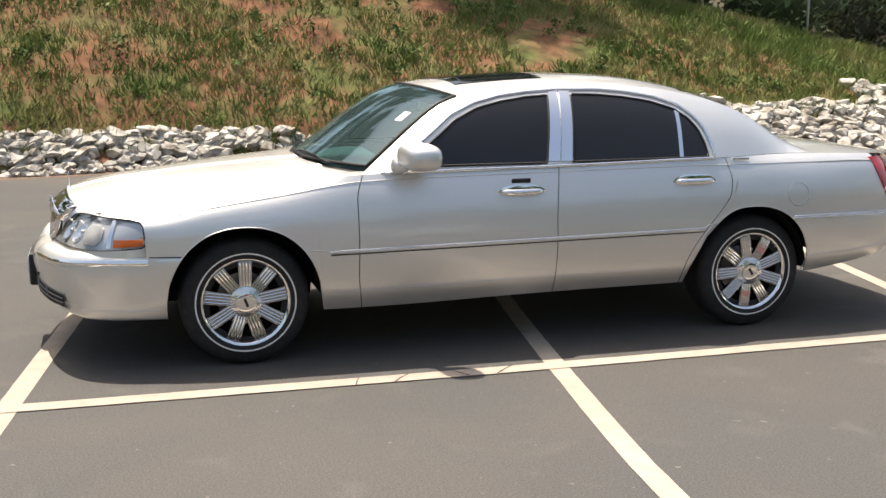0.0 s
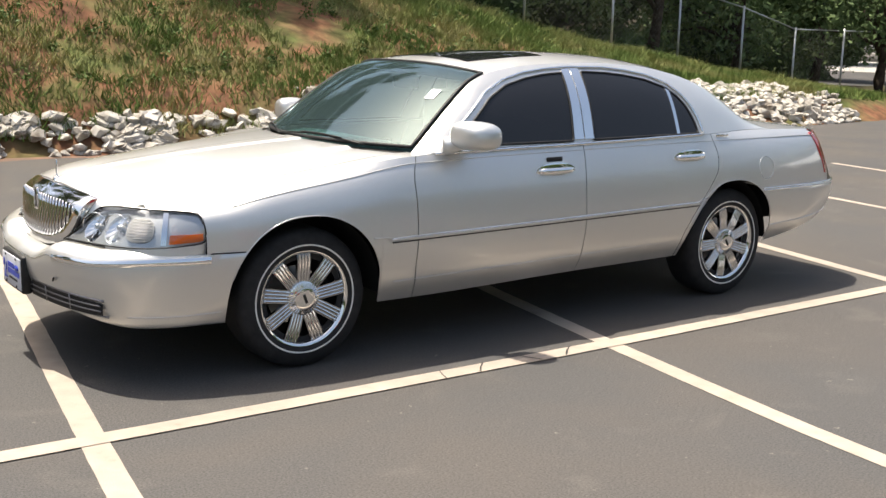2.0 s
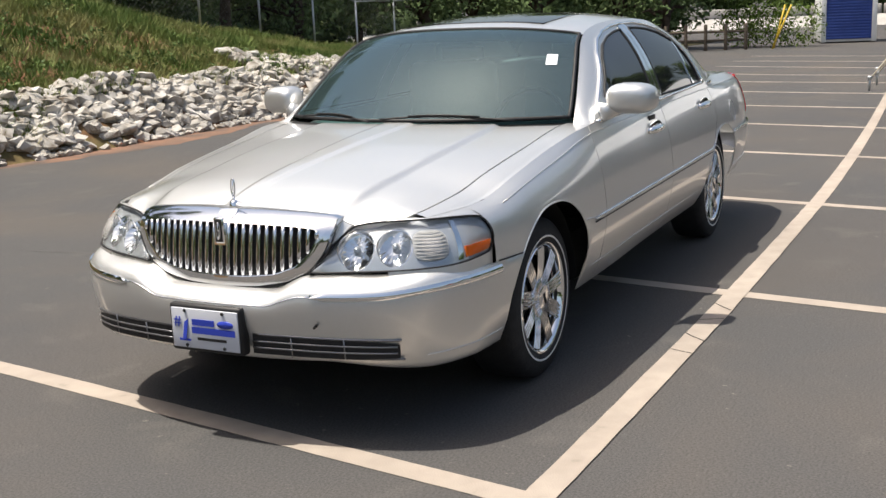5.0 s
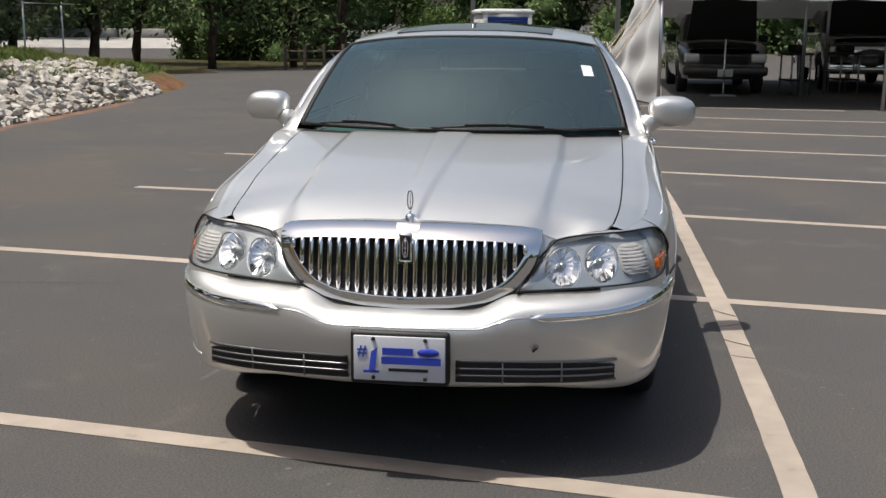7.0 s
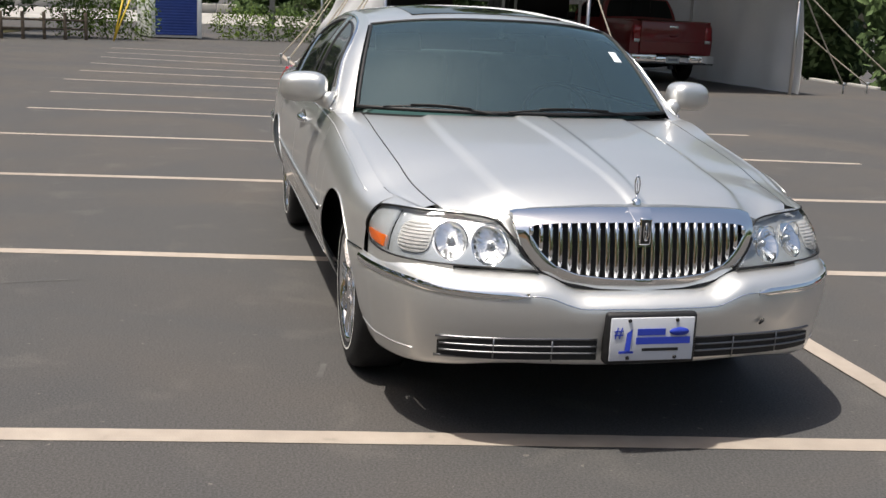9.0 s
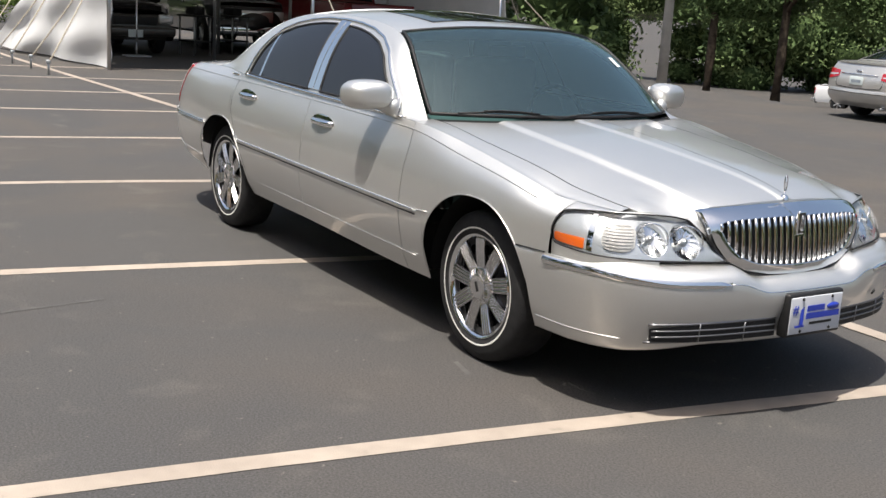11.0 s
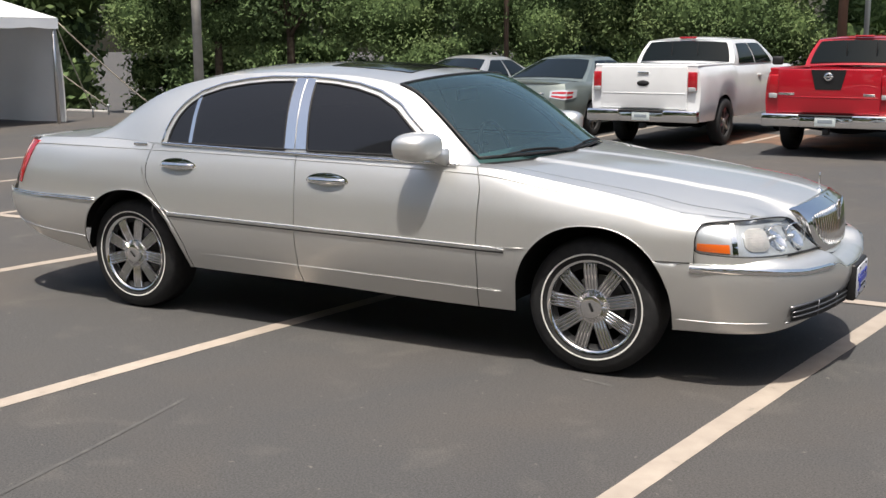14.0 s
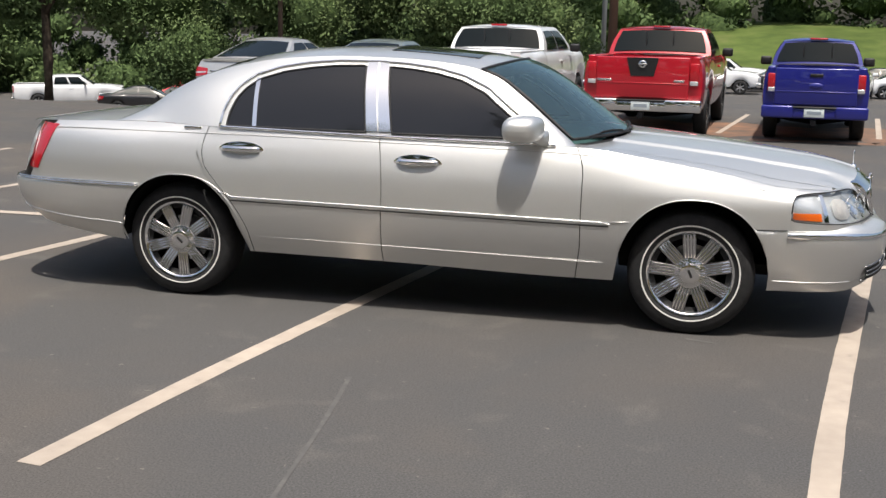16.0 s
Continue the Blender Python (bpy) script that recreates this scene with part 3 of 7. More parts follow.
def bump_pt(s):
    """Plan point and outward normal of the front bumper, s from -1 (right wheel) to 1 (left wheel)."""
    i = (1 - abs(s)) * 8
    p = _bx(i)
    a, b = _bx(max(i - 0.05, 0)), _bx(min(i + 0.05, 8))
    d = b - a
    n = np.array([-d[1], d[0]]) / max(np.hypot(*d), 1e-9)
    n = np.array([abs(n[0]), abs(n[1])])
    y = p[1] if s > 0 else -p[1]
    return p[0], y, n[0], (n[1] if s > 0 else -n[1])


BUMP_SECTION = [(0.306, -0.13), (0.307, -0.09), (0.310, -0.062), (0.317, -0.050), (0.330, -0.042), (0.352, -0.031), (0.375, -0.021), (0.40, -0.012), (0.44, 0.0), (0.49, 0.007), (0.53, 0.009), (0.56, 0.006),
                (0.583, -0.004), (0.600, -0.022), (0.611, -0.05), (0.620, -0.10), (0.627, -0.17)]


def bump_level(k, s):
    x, y, nx, ny = bump_pt(s)
    z, o = BUMP_SECTION[k]
    dip = 1 - smooth_step(0.23, 0.38, abs(y))
    if z > 0.44:
        z += -dip * 0.05 * (z - 0.44) / 0.16 + 0.02 * smooth_step(0.62, 0.87, abs(y)) * (z - 0.44) / 0.16
    else:
        z -= 0.038 * smooth_step(0.42, 0.80, abs(y)) * (0.44 - z) / 0.14
    if k >= 14:
        o *= 1 - 0.35 * dip
    if k > 11:
        o = max(o, lerp(-1.0, -0.014, smooth_step(0.80, 0.87, abs(y))))
    if k < 8:
        o *= lerp(1.0, 0.55, smooth_step(0.70, 0.87, abs(y)))
    z = min(z, lerp(0.70, 0.602, smooth_step(0.80, 0.88, abs(y))))
    k = min(max((0.60 - x) / 0.2, 0), 1)
    px, py = x + nx * o, y + ny * o
    px -= (0.396 - arch_reach(z) - 0.008) * k ** 2
    py = lerp(py, math.copysign(side_y(px, z) + 0.004, py), k)
    return (px, py, z)


def bumper_fn(u, v):
    k = v * (len(BUMP_SECTION) - 1)
    i = int(round(k))
    return bump_level(i, lerp(-1, 1, u))


part("front_bumper", mesh_from("front_bumper", *patch(bumper_fn, 96, len(BUMP_SECTION) - 1, 0.0), angle=60), PAINT, car)


def bump_line(z, o, s0, s1, n):
    pts = []
    for i in range(n + 1):
        s = lerp(s0, s1, i / n)
        x, y, nx, ny = bump_pt(s)
        dip = 1 - smooth_step(0.23, 0.38, abs(y))
        zz = z - dip * 0.05 * max(0, z - 0.44) / 0.16 + 0.02 * smooth_step(0.62, 0.87, abs(y)) * max(0, z - 0.44) / 0.16
        pts.append((x + nx * o, y + ny * o, zz))
    return pts


for sgn in (1, -1):
    def strip(u, v):
        p = bump_line(0.5635 + (v - 0.5) * 0.027 * min(1.0, 0.12 + u / 0.06), 0.006 + 0.007 * math.sin(math.pi * lerp(0.12, 1.0, v)), sgn * lerp(0.30, 0.93, u), 0, 1)[0]
        return p
    part("bumper_trim_strip", mesh_from("strip", *patch(strip, 50, 7, 0.012)), CHROME, car, "chrome bumper strip")
for sgn in (1, -1):
    part("bumper_crease", mesh_from("crease", *tube([bump_level(5, sgn * s) for s in np.linspace(0.62, 0.985, 24)], 0.0028, 6)), PAINT, car)
part("bumper_centre_line", mesh_from("line", *tube(bump_line(0.563, 0.0035, -0.30, 0.30, 40), 0.003, 6)), CHROME, car)

BAR = mat("dull_grille_bar", (0.26, 0.26, 0.27), 0.38, 0.9)
# lower grille: black sheets for the shaded openings, two bars each side of the plate
for sgn in (1, -1):
    def slot(u, v):
        s = sgn * lerp(0.135, 0.53, u)
        x, y, nx, ny = bump_pt(s)
        lo, hi = 0.345 + 0.008 * u ** 4, 0.414 - 0.012 * u ** 6
        z = lerp(lo, hi, v) - 0.020 * u ** 1.5
        return (x - nx * 0.008, y - ny * 0.008, z)
    part("lower_grille", mesh_from("slot", *patch(slot, 24, 3)), BLACK, car, "black sheet standing for the shaded lower grille opening")
    bars = []
    for zz in (0.369, 0.392):
        bars.append(tube([(bump_pt(sgn * s)[0] - 0.005, bump_pt(sgn * s)[1], zz - 0.018 * ((s - 0.135) / 0.395) ** 1.5) for s in np.linspace(0.135, 0.52, 20)], 0.0034, 6))
    for zz in (0.343, 0.4175):
        bars.append(tube([(bump_pt(sgn * s)[0] - 0.030 + 0.28 * (zz - 0.343), bump_pt(sgn * s)[1], zz - 0.020 * ((s - 0.135) / 0.395) ** 1.5) for s in np.linspace(0.135, 0.53, 20)], 0.0048, 6))
    for s in (0.24, 0.38):
        x, y, nx, ny = bump_pt(sgn * s)
        bars.append(tube([(x - 0.008, y, 0.338), (x - 0.003, y, 0.410)], 0.003, 6))
    for bar in bars:
        part("grille_bar", mesh_from("bar", *bar), BAR, car)

# main grille
def grille_x(y, z):
    return 0.946 + (0.86 - z) * 0.16 - 0.26 * y * y


g_out = [(0.0, 0.841), (0.15, 0.840), (0.30, 0.834), (0.41, 0.824), (0.442, 0.817), (0.447, 0.800), (0.440, 0.762), (0.418, 0.70), (0.366, 0.633), (0.28, 0.592), (0.155, 0.571), (0.0, 0.564)]
g_in = [(0.0, 0.797), (0.15, 0.796), (0.30, 0.791), (0.375, 0.783), (0.396, 0.770), (0.392, 0.752), (0.362, 0.70), (0.312, 0.651), (0.23, 0.621), (0.115, 0.610), (0.0, 0.607)]


def resample(pts, n):
    P = np.array(pts)
    d = np.r_[0, np.cumsum(np.hypot(*np.diff(P, axis=0).T))]
    t = np.linspace(0, d[-1], n)
    return np.c_[np.interp(t, d, P[:, 0]), np.interp(t, d, P[:, 1])]


GO, GI = resample(g_out, 40), resample(g_in, 40)
GO = np.r_[GO, (GO * [-1, 1])[::-1][1:-1]]
GI = np.r_[GI, (GI * [-1, 1])[::-1][1:-1]]
NG = len(GO)
ring = []
for t, dx in ((0.0, -0.05), (0.0, -0.020), (0.05, -0.006), (0.5, 0.0), (0.92, 0.003), (0.985, 0.002), (1.0, -0.025)):
    for a, b in zip(GO, GI):
        y, z = lerp(a[0], b[0], t), lerp(a[1], b[1], t)
        ring.append((grille_x(y, z) + dx - 0.05 * smooth_step(0.76, 0.83, a[1]) * (1 - t), y, z))
rf = []
for k in range(6):
    for i in range(NG):
        j = (i + 1) % NG
        rf.append((k * NG + i, (k + 1) * NG + i, (k + 1) * NG + j, k * NG + j))
grille = part("grille", mesh_from("grille_frame", ring, rf, angle=28), SOFT_CHROME, car, "chrome waterfall grille surround")
# Black tube put where the gap below the grille lies in shade.
gap = sorted((grille_x(*p) - 0.014, p[0] * 1.012, p[1] - 0.004) for p in GO if p[1] < 0.76)
gap.sort(key=lambda p: p[1])
part("grille_seal", mesh_from("seal", *tube(gap, 0.006, 6)), BLACK, grille)
bk = [(grille_x(*p) - 0.03, *p) for p in GI]
part("grille_back", mesh_from("back", bk, [tuple(range(NG))[::-1]], False), BLACK, grille)
gi_half = resample(g_in, 200)
top_of = lambda y: float(np.interp(abs(y), gi_half[:110, 0], gi_half[:110, 1])) if abs(y) < 0.385 else 0.775
low = gi_half[np.argmax(gi_half[:, 0]):][::-1]
bottom_of = lambda y: float(np.interp(abs(y), low[:, 0], low[:, 1]))
for k in range(25):
    y = (k - 12) * 0.0325
    z0, z1 = bottom_of(y) + 0.001, min(top_of(y), 0.798)
    if z1 - z0 < 0.02:
        continue
    pts = [(grille_x(y, z) + 0.004 * math.sin(math.pi * t) - 0.004, y, z) for t in (0, 0.2, 0.4, 0.6, 0.8, 1) for z in (lerp(z0, z1, t),)]
    part("slat", mesh_from("slat", *tube(pts, 0.0082, 8, flat=1.12, up=(1, 0, 0))), CHROME, grille)
BX, BZ = grille_x(0, 0.77) + 0.010, 0.770
def mount(u, v):
    """Chrome wedge that runs from the hood edge down round the badge."""
    z = lerp(0.842, 0.716, u)
    h = lerp(0.040, 0.025, smooth_step(0.0, 0.6, u))
    y = (2 * v - 1) * h
    return (grille_x(y, z) + 0.008 - 0.05 * smooth_step(0.79, 0.842, z) - 0.35 * abs(y) ** 1.2 * 0.3, y, z)


part("badge_mount", mesh_from("mount", *patch(mount, 14, 10, 0.012)), CHROME, grille)
badge = part("grille_badge", mesh_from("badge", *box(BX, 0, BZ, 0.014, 0.044, 0.096, 0.006)), CHROME, car)
part("badge_face", mesh_from("badge_face", *box(BX + 0.0045, 0, BZ, 0.008, 0.034, 0.084, 0.003)), BLACK, badge)
star = lambda x: merge(tube([(x, 0.009 * math.cos(a), BZ + 0.031 * math.sin(a)) for a in np.linspace(0, 2 * math.pi, 20, endpoint=False)], 0.0022, 6, True, up=(1, 0, 0)),
                       tube([(x, 0, BZ - 0.027), (x, 0, BZ + 0.027)], 0.0018, 6, up=(1, 0, 0)), tube([(x, -0.007, BZ), (x, 0.007, BZ)], 0.0018, 6, up=(1, 0, 0)))
part("badge_emblem", mesh_from("emblem", *star(BX + 0.010)), CHROME, badge)
OX = 0.872
orn = [(OX, 0.0088 * math.cos(a), 0.912 + 0.033 * math.sin(a)) for a in np.linspace(0, 2 * math.pi, 24, endpoint=False)]
ornament = part("hood_ornament", mesh_from("ornament", *merge(tube(orn, 0.0028, 8, True, up=(1, 0, 0)), tube([(OX, 0, 0.84), (OX, 0, 0.880)], 0.004, 8), tube([(OX, 0, 0.881), (OX, 0, 0.943)], 0.002, 6))), CHROME, car, "chrome upright hood ornament")
part("ornament_base", mesh_from("ob", *lathe([(0.001, 0.868), (0.010, 0.866), (0.017, 0.858), (0.019, 0.846)], 20, "z")), CHROME, ornament, m=pose(OX, 0, 0, 0, 0, 0))

# headlamps
hl_top = curve_through([(0, 0.501, 0.866, 0.752), (0.05, 0.516, 0.845, 0.777), (0.2, 0.60, 0.798, 0.790), (0.32, 0.672, 0.752, 0.794), (0.45, 0.725, 0.680, 0.794), (0.60, 0.776, 0.580, 0.792), (0.75, 0.820, 0.498, 0.783), (0.88, 0.872, 0.440, 0.732), (0.94, 0.913, 0.405, 0.680), (1.0, 0.942, 0.372, 0.634)])
hl_bot = curve_through([(0, 0.490, 0.872, 0.664), (0.05, 0.512, 0.874, 0.650), (0.2, 0.635, 0.858, 0.642), (0.32, 0.728, 0.818, 0.638), (0.45, 0.80, 0.748, 0.636), (0.60, 0.860, 0.640, 0.634), (0.75, 0.904, 0.515, 0.632), (0.88, 0.932, 0.425, 0.630), (0.94, 0.942, 0.392, 0.630), (1.0, 0.946, 0.366, 0.630)])


def lamp_surface(inset=0.0, pad=0.0):
    def fn(u, v):
        u = lerp(pad, 1 - pad, u)
        a, b = hl_bot(u), hl_top(u)
        p = a + (b - a) * lerp(pad, 1 - pad, v)
        n = np.array([max(0.12, 1.6 * u - 0.1), max(0.15, 1.0 - u), 0.0])
        n /= np.linalg.norm(n)
        bulge = 0.016 * math.sin(math.pi * v)
        return tuple(p + n * (bulge - inset))
    return fn


BRIGHT = mat("lamp_reflector", (0.88, 0.89, 0.90), 0.08, 1.0)
LAMP_GREY = mat("lamp_housing", (0.56, 0.58, 0.60), 0.25, 0.55)
TURN = varied(mat("clear_ribbed_lens", rough=0.2, coat=0.5), [(0.3, (0.44, 0.43, 0.42)), (0.7, (0.52, 0.51, 0.50))], 30)
for sgn in (1, -1):
    fl = (lambda s: s) if sgn > 0 else mirrored
    bowls = []
    for uc, vc, r in ((0.735, 0.44, 0.066), (0.56, 0.46, 0.064)):
        bowls.append((np.array(lamp_surface(0.0)(uc, vc)), r))
    def cavity(u, v):
        """The reflector shell: shallow behind the lens, deepening into round bowls."""
        p0 = np.array(lamp_surface(0.0)(u, v))
        deep = 0.006 + (0.008 + 0.016 * smooth_step(0.18, 0.36, u)) * v
        for c, r in bowls:
            d = math.sqrt(((p0[1] - c[1]) * 1.12) ** 2 + ((p0[0] - c[0]) * 0.6) ** 2 + (p0[2] - c[2]) ** 2) / r
            if d < 1:
                fold = abs(math.sin(7 * math.atan2(p0[2] - c[2], p0[1] - c[1])))
                deep += 0.026 * (1 - d ** 2.2) + 0.007 * fold * d * (1 - d)
        return lamp_surface(deep)(u, v)
    shell_me = mesh_from("headlamp", *fl(patch(cavity, 180, 60)))
    shell_me.materials.append(LAMP_GREY)
    shell_me.materials.append(BRIGHT)
    for f_ in shell_me.polygons:
        q_ = f_.center
        if any(math.sqrt(((abs(q_[1]) - c[1]) * 1.12) ** 2 + ((q_[0] - c[0]) * 0.6) ** 2 + (q_[2] - c[2]) ** 2) < r for c, r in bowls):
            f_.material_index = 1
    lamp = part("headlamp", shell_me, None, car, "clear headlamp with round reflectors and amber marker")
    part("lens", mesh_from("lens", *fl(patch(lamp_surface(0.0, 0.004), 30, 8))), LENS, lamp).visible_shadow = False
    edge = [lamp_surface(-0.001)(u, 0) for u in np.linspace(0, 1, 40)] + [lamp_surface(-0.001)(1, v) for v in np.linspace(0, 1, 6)[1:]] + [lamp_surface(-0.001)(u, 1) for u in np.linspace(1, 0, 40)[1:]] + [lamp_surface(-0.001)(0, v) for v in np.linspace(1, 0, 8)[1:-1]]
    part("gasket", mesh_from("gasket", *fl(tube(edge, 0.0036, 6, True))), BLACK, lamp)
    for c, r in bowls:
        ax = Vector((0.93, 0.36, 0.0)).normalized()
        e1 = Vector((-ax.y, ax.x, 0))
        o = Vector(c) - ax * 0.014
        rim = [tuple(o + e1 * (r * math.cos(q) * 0.98) + Vector((0, 0, r * math.sin(q) * 0.98)) - ax * (0.012 * math.cos(q))) for q in np.linspace(0, 2 * math.pi, 32, endpoint=False)]
        part("reflector", mesh_from("rim", *fl(tube(rim, 0.003, 6, True, up=tuple(ax)))), CHROME, lamp)
        part("bulb", mesh_from("bulb", *fl(tube([tuple(o - ax * 0.03), tuple(o - ax * 0.008), tuple(o - ax * 0.002)], [0.012, 0.012, 0.004], 10))), SATIN, lamp)
    part("side_marker", mesh_from("marker", *fl(patch(lambda u, v: lamp_surface(0.003)(lerp(0.03, 0.225, u), lerp(0.08, 0.34, v)), 8, 4, 0.01))), AMBER, lamp, "amber side marker")
    turn = part("turn_lamp", mesh_from("turn", *fl(patch(lambda u, v: lamp_surface(0.004 - 0.006 * math.sin(math.pi * u) * math.sin(math.pi * v))(0.395 + 0.085 * (2 * u - 1) * math.sqrt(1 - 0.8 * (2 * v - 1) ** 4), lerp(0.14, 0.78, v)), 12, 12, 0.012))), TURN, lamp, "pale ribbed turn signal")
    for k in range(9):
        v_ = lerp(0.19, 0.74, k / 8)
        part("rib", mesh_from("rib", *fl(tube([lamp_surface(0.001 - 0.006 * math.sin(math.pi * u) * math.sin(math.pi * v_))(0.395 + 0.076 * (2 * u - 1) * math.sqrt(1 - 0.8 * (2 * (v_ - 0.14) / 0.64 - 1) ** 4), v_) for u in np.linspace(0, 1, 7)], 0.0012, 5))), TURN, turn)
    part("divider", mesh_from("divider", *fl(patch(lambda u, v: lamp_surface(0.004)(lerp(0.24, 0.268, u), lerp(0.06, 0.94, v)), 2, 6, 0.02))), CHROME, lamp)
    def brow(u, v):
        a = np.array(lamp_surface(-0.002)(lerp(0.0, 0.77, u), 1))
        by = a[1] * 0.985
        if by < 0.68:
            bx = hood_front(by) - 0.006
            b = np.array([bx, by, hood_z(bx, by) - 0.004])
        else:
            bx = min(max(a[0] - 0.006, 0.43), 0.70)
            b = np.array([bx, edge_y(bx) - 0.002, top_edge(bx) - 0.001])
        q = a + (b - a) * v
        bulge = 0.003 * math.sin(math.pi * v)
        return (q[0] + bulge * 0.6, q[1] + bulge * 0.7, q[2] + bulge * 0.5)
    part("lamp_brow", mesh_from("brow", *fl(patch(brow, 24, 5))), PAINT, car)
    def sill(u, v):
        p = lamp_surface(-0.003)(lerp(0.0, 0.60, u), 0)
        return (p[0] + 0.006 * v, p[1] * (1 + 0.004 * v), lerp(p[2], 0.594, v))
    part("lamp_sill", mesh_from("sill", *fl(patch(sill, 24, 3))), PAINT, car)
    # painted strip between grille and lamp
    go = np.array(g_out[4:])[::-1]
    lt = np.array([lamp_surface(0.002)(u, 1) for u in np.linspace(1.0, 0.70, 40)])
    def nose(u, v):
        z = lerp(0.56, 0.795, u)
        yg = float(np.interp(z, go[:, 1], go[:, 0])) - 0.012
        zl = min(max(z, 0.636), 0.782)
        yl = float(np.interp(zl, lt[:, 2], lt[:, 1])) + 0.004
        xl = float(np.interp(zl, lt[:, 2], lt[:, 0])) - 0.002
        a_, b_ = np.array([grille_x(yg, z) - 0.012 - 0.05 * smooth_step(0.76, 0.83, z), yg, z]), np.array([xl, max(yl, yg + 0.004), z])
        q = a_ + (b_ - a_) * v
        q[0] -= 0.012 * math.sin(math.pi * v)
        hx_ = hood_front(q[1]) - 0.006
        k = smooth_step(0.72, 1.0, u)
        return tuple(q + (np.array([hx_, q[1], hood_z(hx_, q[1]) - 0.003]) - q) * k)
    part("nose_panel", mesh_from("nose", *fl(patch(nose, 30, 6))), PAINT, car)


def valance(u, v):
    """Shelf from the grille foot and lamp feet out to the bumper top."""
    s = lerp(-0.8, 0.8, u)
    b = np.array(bump_level(15, s))
    x, y = b[0], b[1]
    yy = y * 0.98
    back = np.array([lerp(0.90, 0.70, smooth_step(0.4, 0.8, abs(yy))), yy * 0.95, lerp(0.560, 0.634, smooth_step(0.18, 0.40, abs(yy)))])
    return tuple(b + (back - b) * v)


part("front_shelf", mesh_from("shelf", *patch(valance, 60, 4)), PAINT, car)

sx, sy_, snx, sny = bump_pt(0.315)
part("scuff", mesh_from("scuff", *tube([(sx + snx * 0.0125, sy_ - 0.008, 0.452), (sx + snx * 0.0125, sy_ + 0.004, 0.464), (sx + snx * 0.0125, sy_ + 0.008, 0.472)], [0.004, 0.006, 0.003], 6)), BLACK, car, "small dark scuff on the bumper")
# number plate of the dealer
plate = part("plate_frame", mesh_from("plate_frame", *box(1.122, 0, 0.462, 0.05, 0.325, 0.18, 0.012)), BLACK, car, "black plate frame with white and blue dealer plate")
PLATE_WHITE = mat("plate_white", (0.56, 0.58, 0.63), 0.35)
PLATE_BLUE = mat("plate_blue", (0.03, 0.06, 0.45), 0.4)
part("plate", mesh_from("plate", *box(1.147, 0, 0.462, 0.008, 0.300, 0.150, 0.003)), PLATE_WHITE, plate)


def plate_bar(y0, y1, z0, z1, m):
    part("plate_bar", mesh_from("bar", *box(1.152, (y0 + y1) / 2, (z0 + z1) / 2, 0.0025, abs(y1 - y0), abs(z1 - z0)), smooth=False), m, plate)


def words(text, size, m, parent, at, extrude=0.001, name="lettering"):
    cu = bpy.data.curves.new(name, 'FONT')
    cu.body = text
    cu.size = size
    cu.extrude = extrude
    cu.align_x, cu.align_y = 'CENTER', 'CENTER'
    ob = bpy.data.objects.new("tmp", cu)
    me = bpy.data.meshes.new_from_object(ob)
    bpy.data.objects.remove(ob)
    me.materials.clear()
    me.materials.append(m)
    return part(name, me, None, parent, m=at)


face = Matrix(((0, 0, 1, 1.1525), (1, 0, 0, 0), (0, 1, 0, 0), (0, 0, 0, 1)))
words("#", 0.055, PLATE_BLUE, plate, face @ Matrix.Translation((-0.122, 0.487, 0)))
slant = Matrix(((1.25, 0.22, 0, 0), (0, 1, 0, 0), (0, 0, 1, 0), (0, 0, 0, 1)))
words("1", 0.145, PLATE_BLUE, plate, face @ Matrix.Translation((-0.085, 0.468, 0)) @ slant)
plate_bar(-0.118, -0.066, 0.414, 0.422, PLATE_BLUE)
plate_bar(-0.055, 0.045, 0.476, 0.499, PLATE_BLUE)
plate_bar(-0.058, 0.136, 0.445, 0.469, PLATE_BLUE)
plate_bar(-0.035, 0.095, 0.421, 0.431, BLACK)
part("plate_oval", mesh_from("oval", *[(lambda v, f: ([(1.1525 + p[1] * 0.1, p[0] * 1.0 + 0.095, 0.4875 + p[2] * 0.4) for p in v], f))(*lathe([(0.001, 0.02), (0.035, 0.02), (0.036, 0.0)], 24))]), PLATE_BLUE, plate)
for yy in (-0.085, 0.085):
    for zz in (0.528, 0.398):
        part("screw", mesh_from("screw", *[(lambda v, f: ([(1.152 + p[1], p[0] + yy, zz + p[2]) for p in v], f))(*lathe([(0.0005, 0.004), (0.006, 0.003), (0.007, 0.0)], 12))]), BLACK, plate)

plate.matrix_basis = Matrix.Translation((-0.047, 0, -0.034))

# ---- windows, trims, handles, mirrors ----
FWIN = [(-0.895, 1.022), (-0.99, 1.128), (-1.16, 1.255), (-1.30, 1.317), (-1.45, 1.352), (-1.60, 1.373), (-1.735, 1.382), (-1.662, 1.022)]
RWIN = [(-1.815, 1.024), (-1.875, 1.387), (-2.05, 1.382), (-2.2, 1.368), (-2.36, 1.342), (-2.50, 1.298), (-2.575, 1.245), (-2.62, 1.185), (-2.648, 1.10), (-2.655, 1.03)]


def dense(outline, n):
    P = np.array(outline + outline[:1])
    d = np.r_[0, np.cumsum(np.hypot(*np.diff(P, axis=0).T))]
    t = np.linspace(0, d[-1], n, endpoint=False)
    return np.c_[np.interp(t, d, P[:, 0]), np.interp(t, d, P[:, 1])]


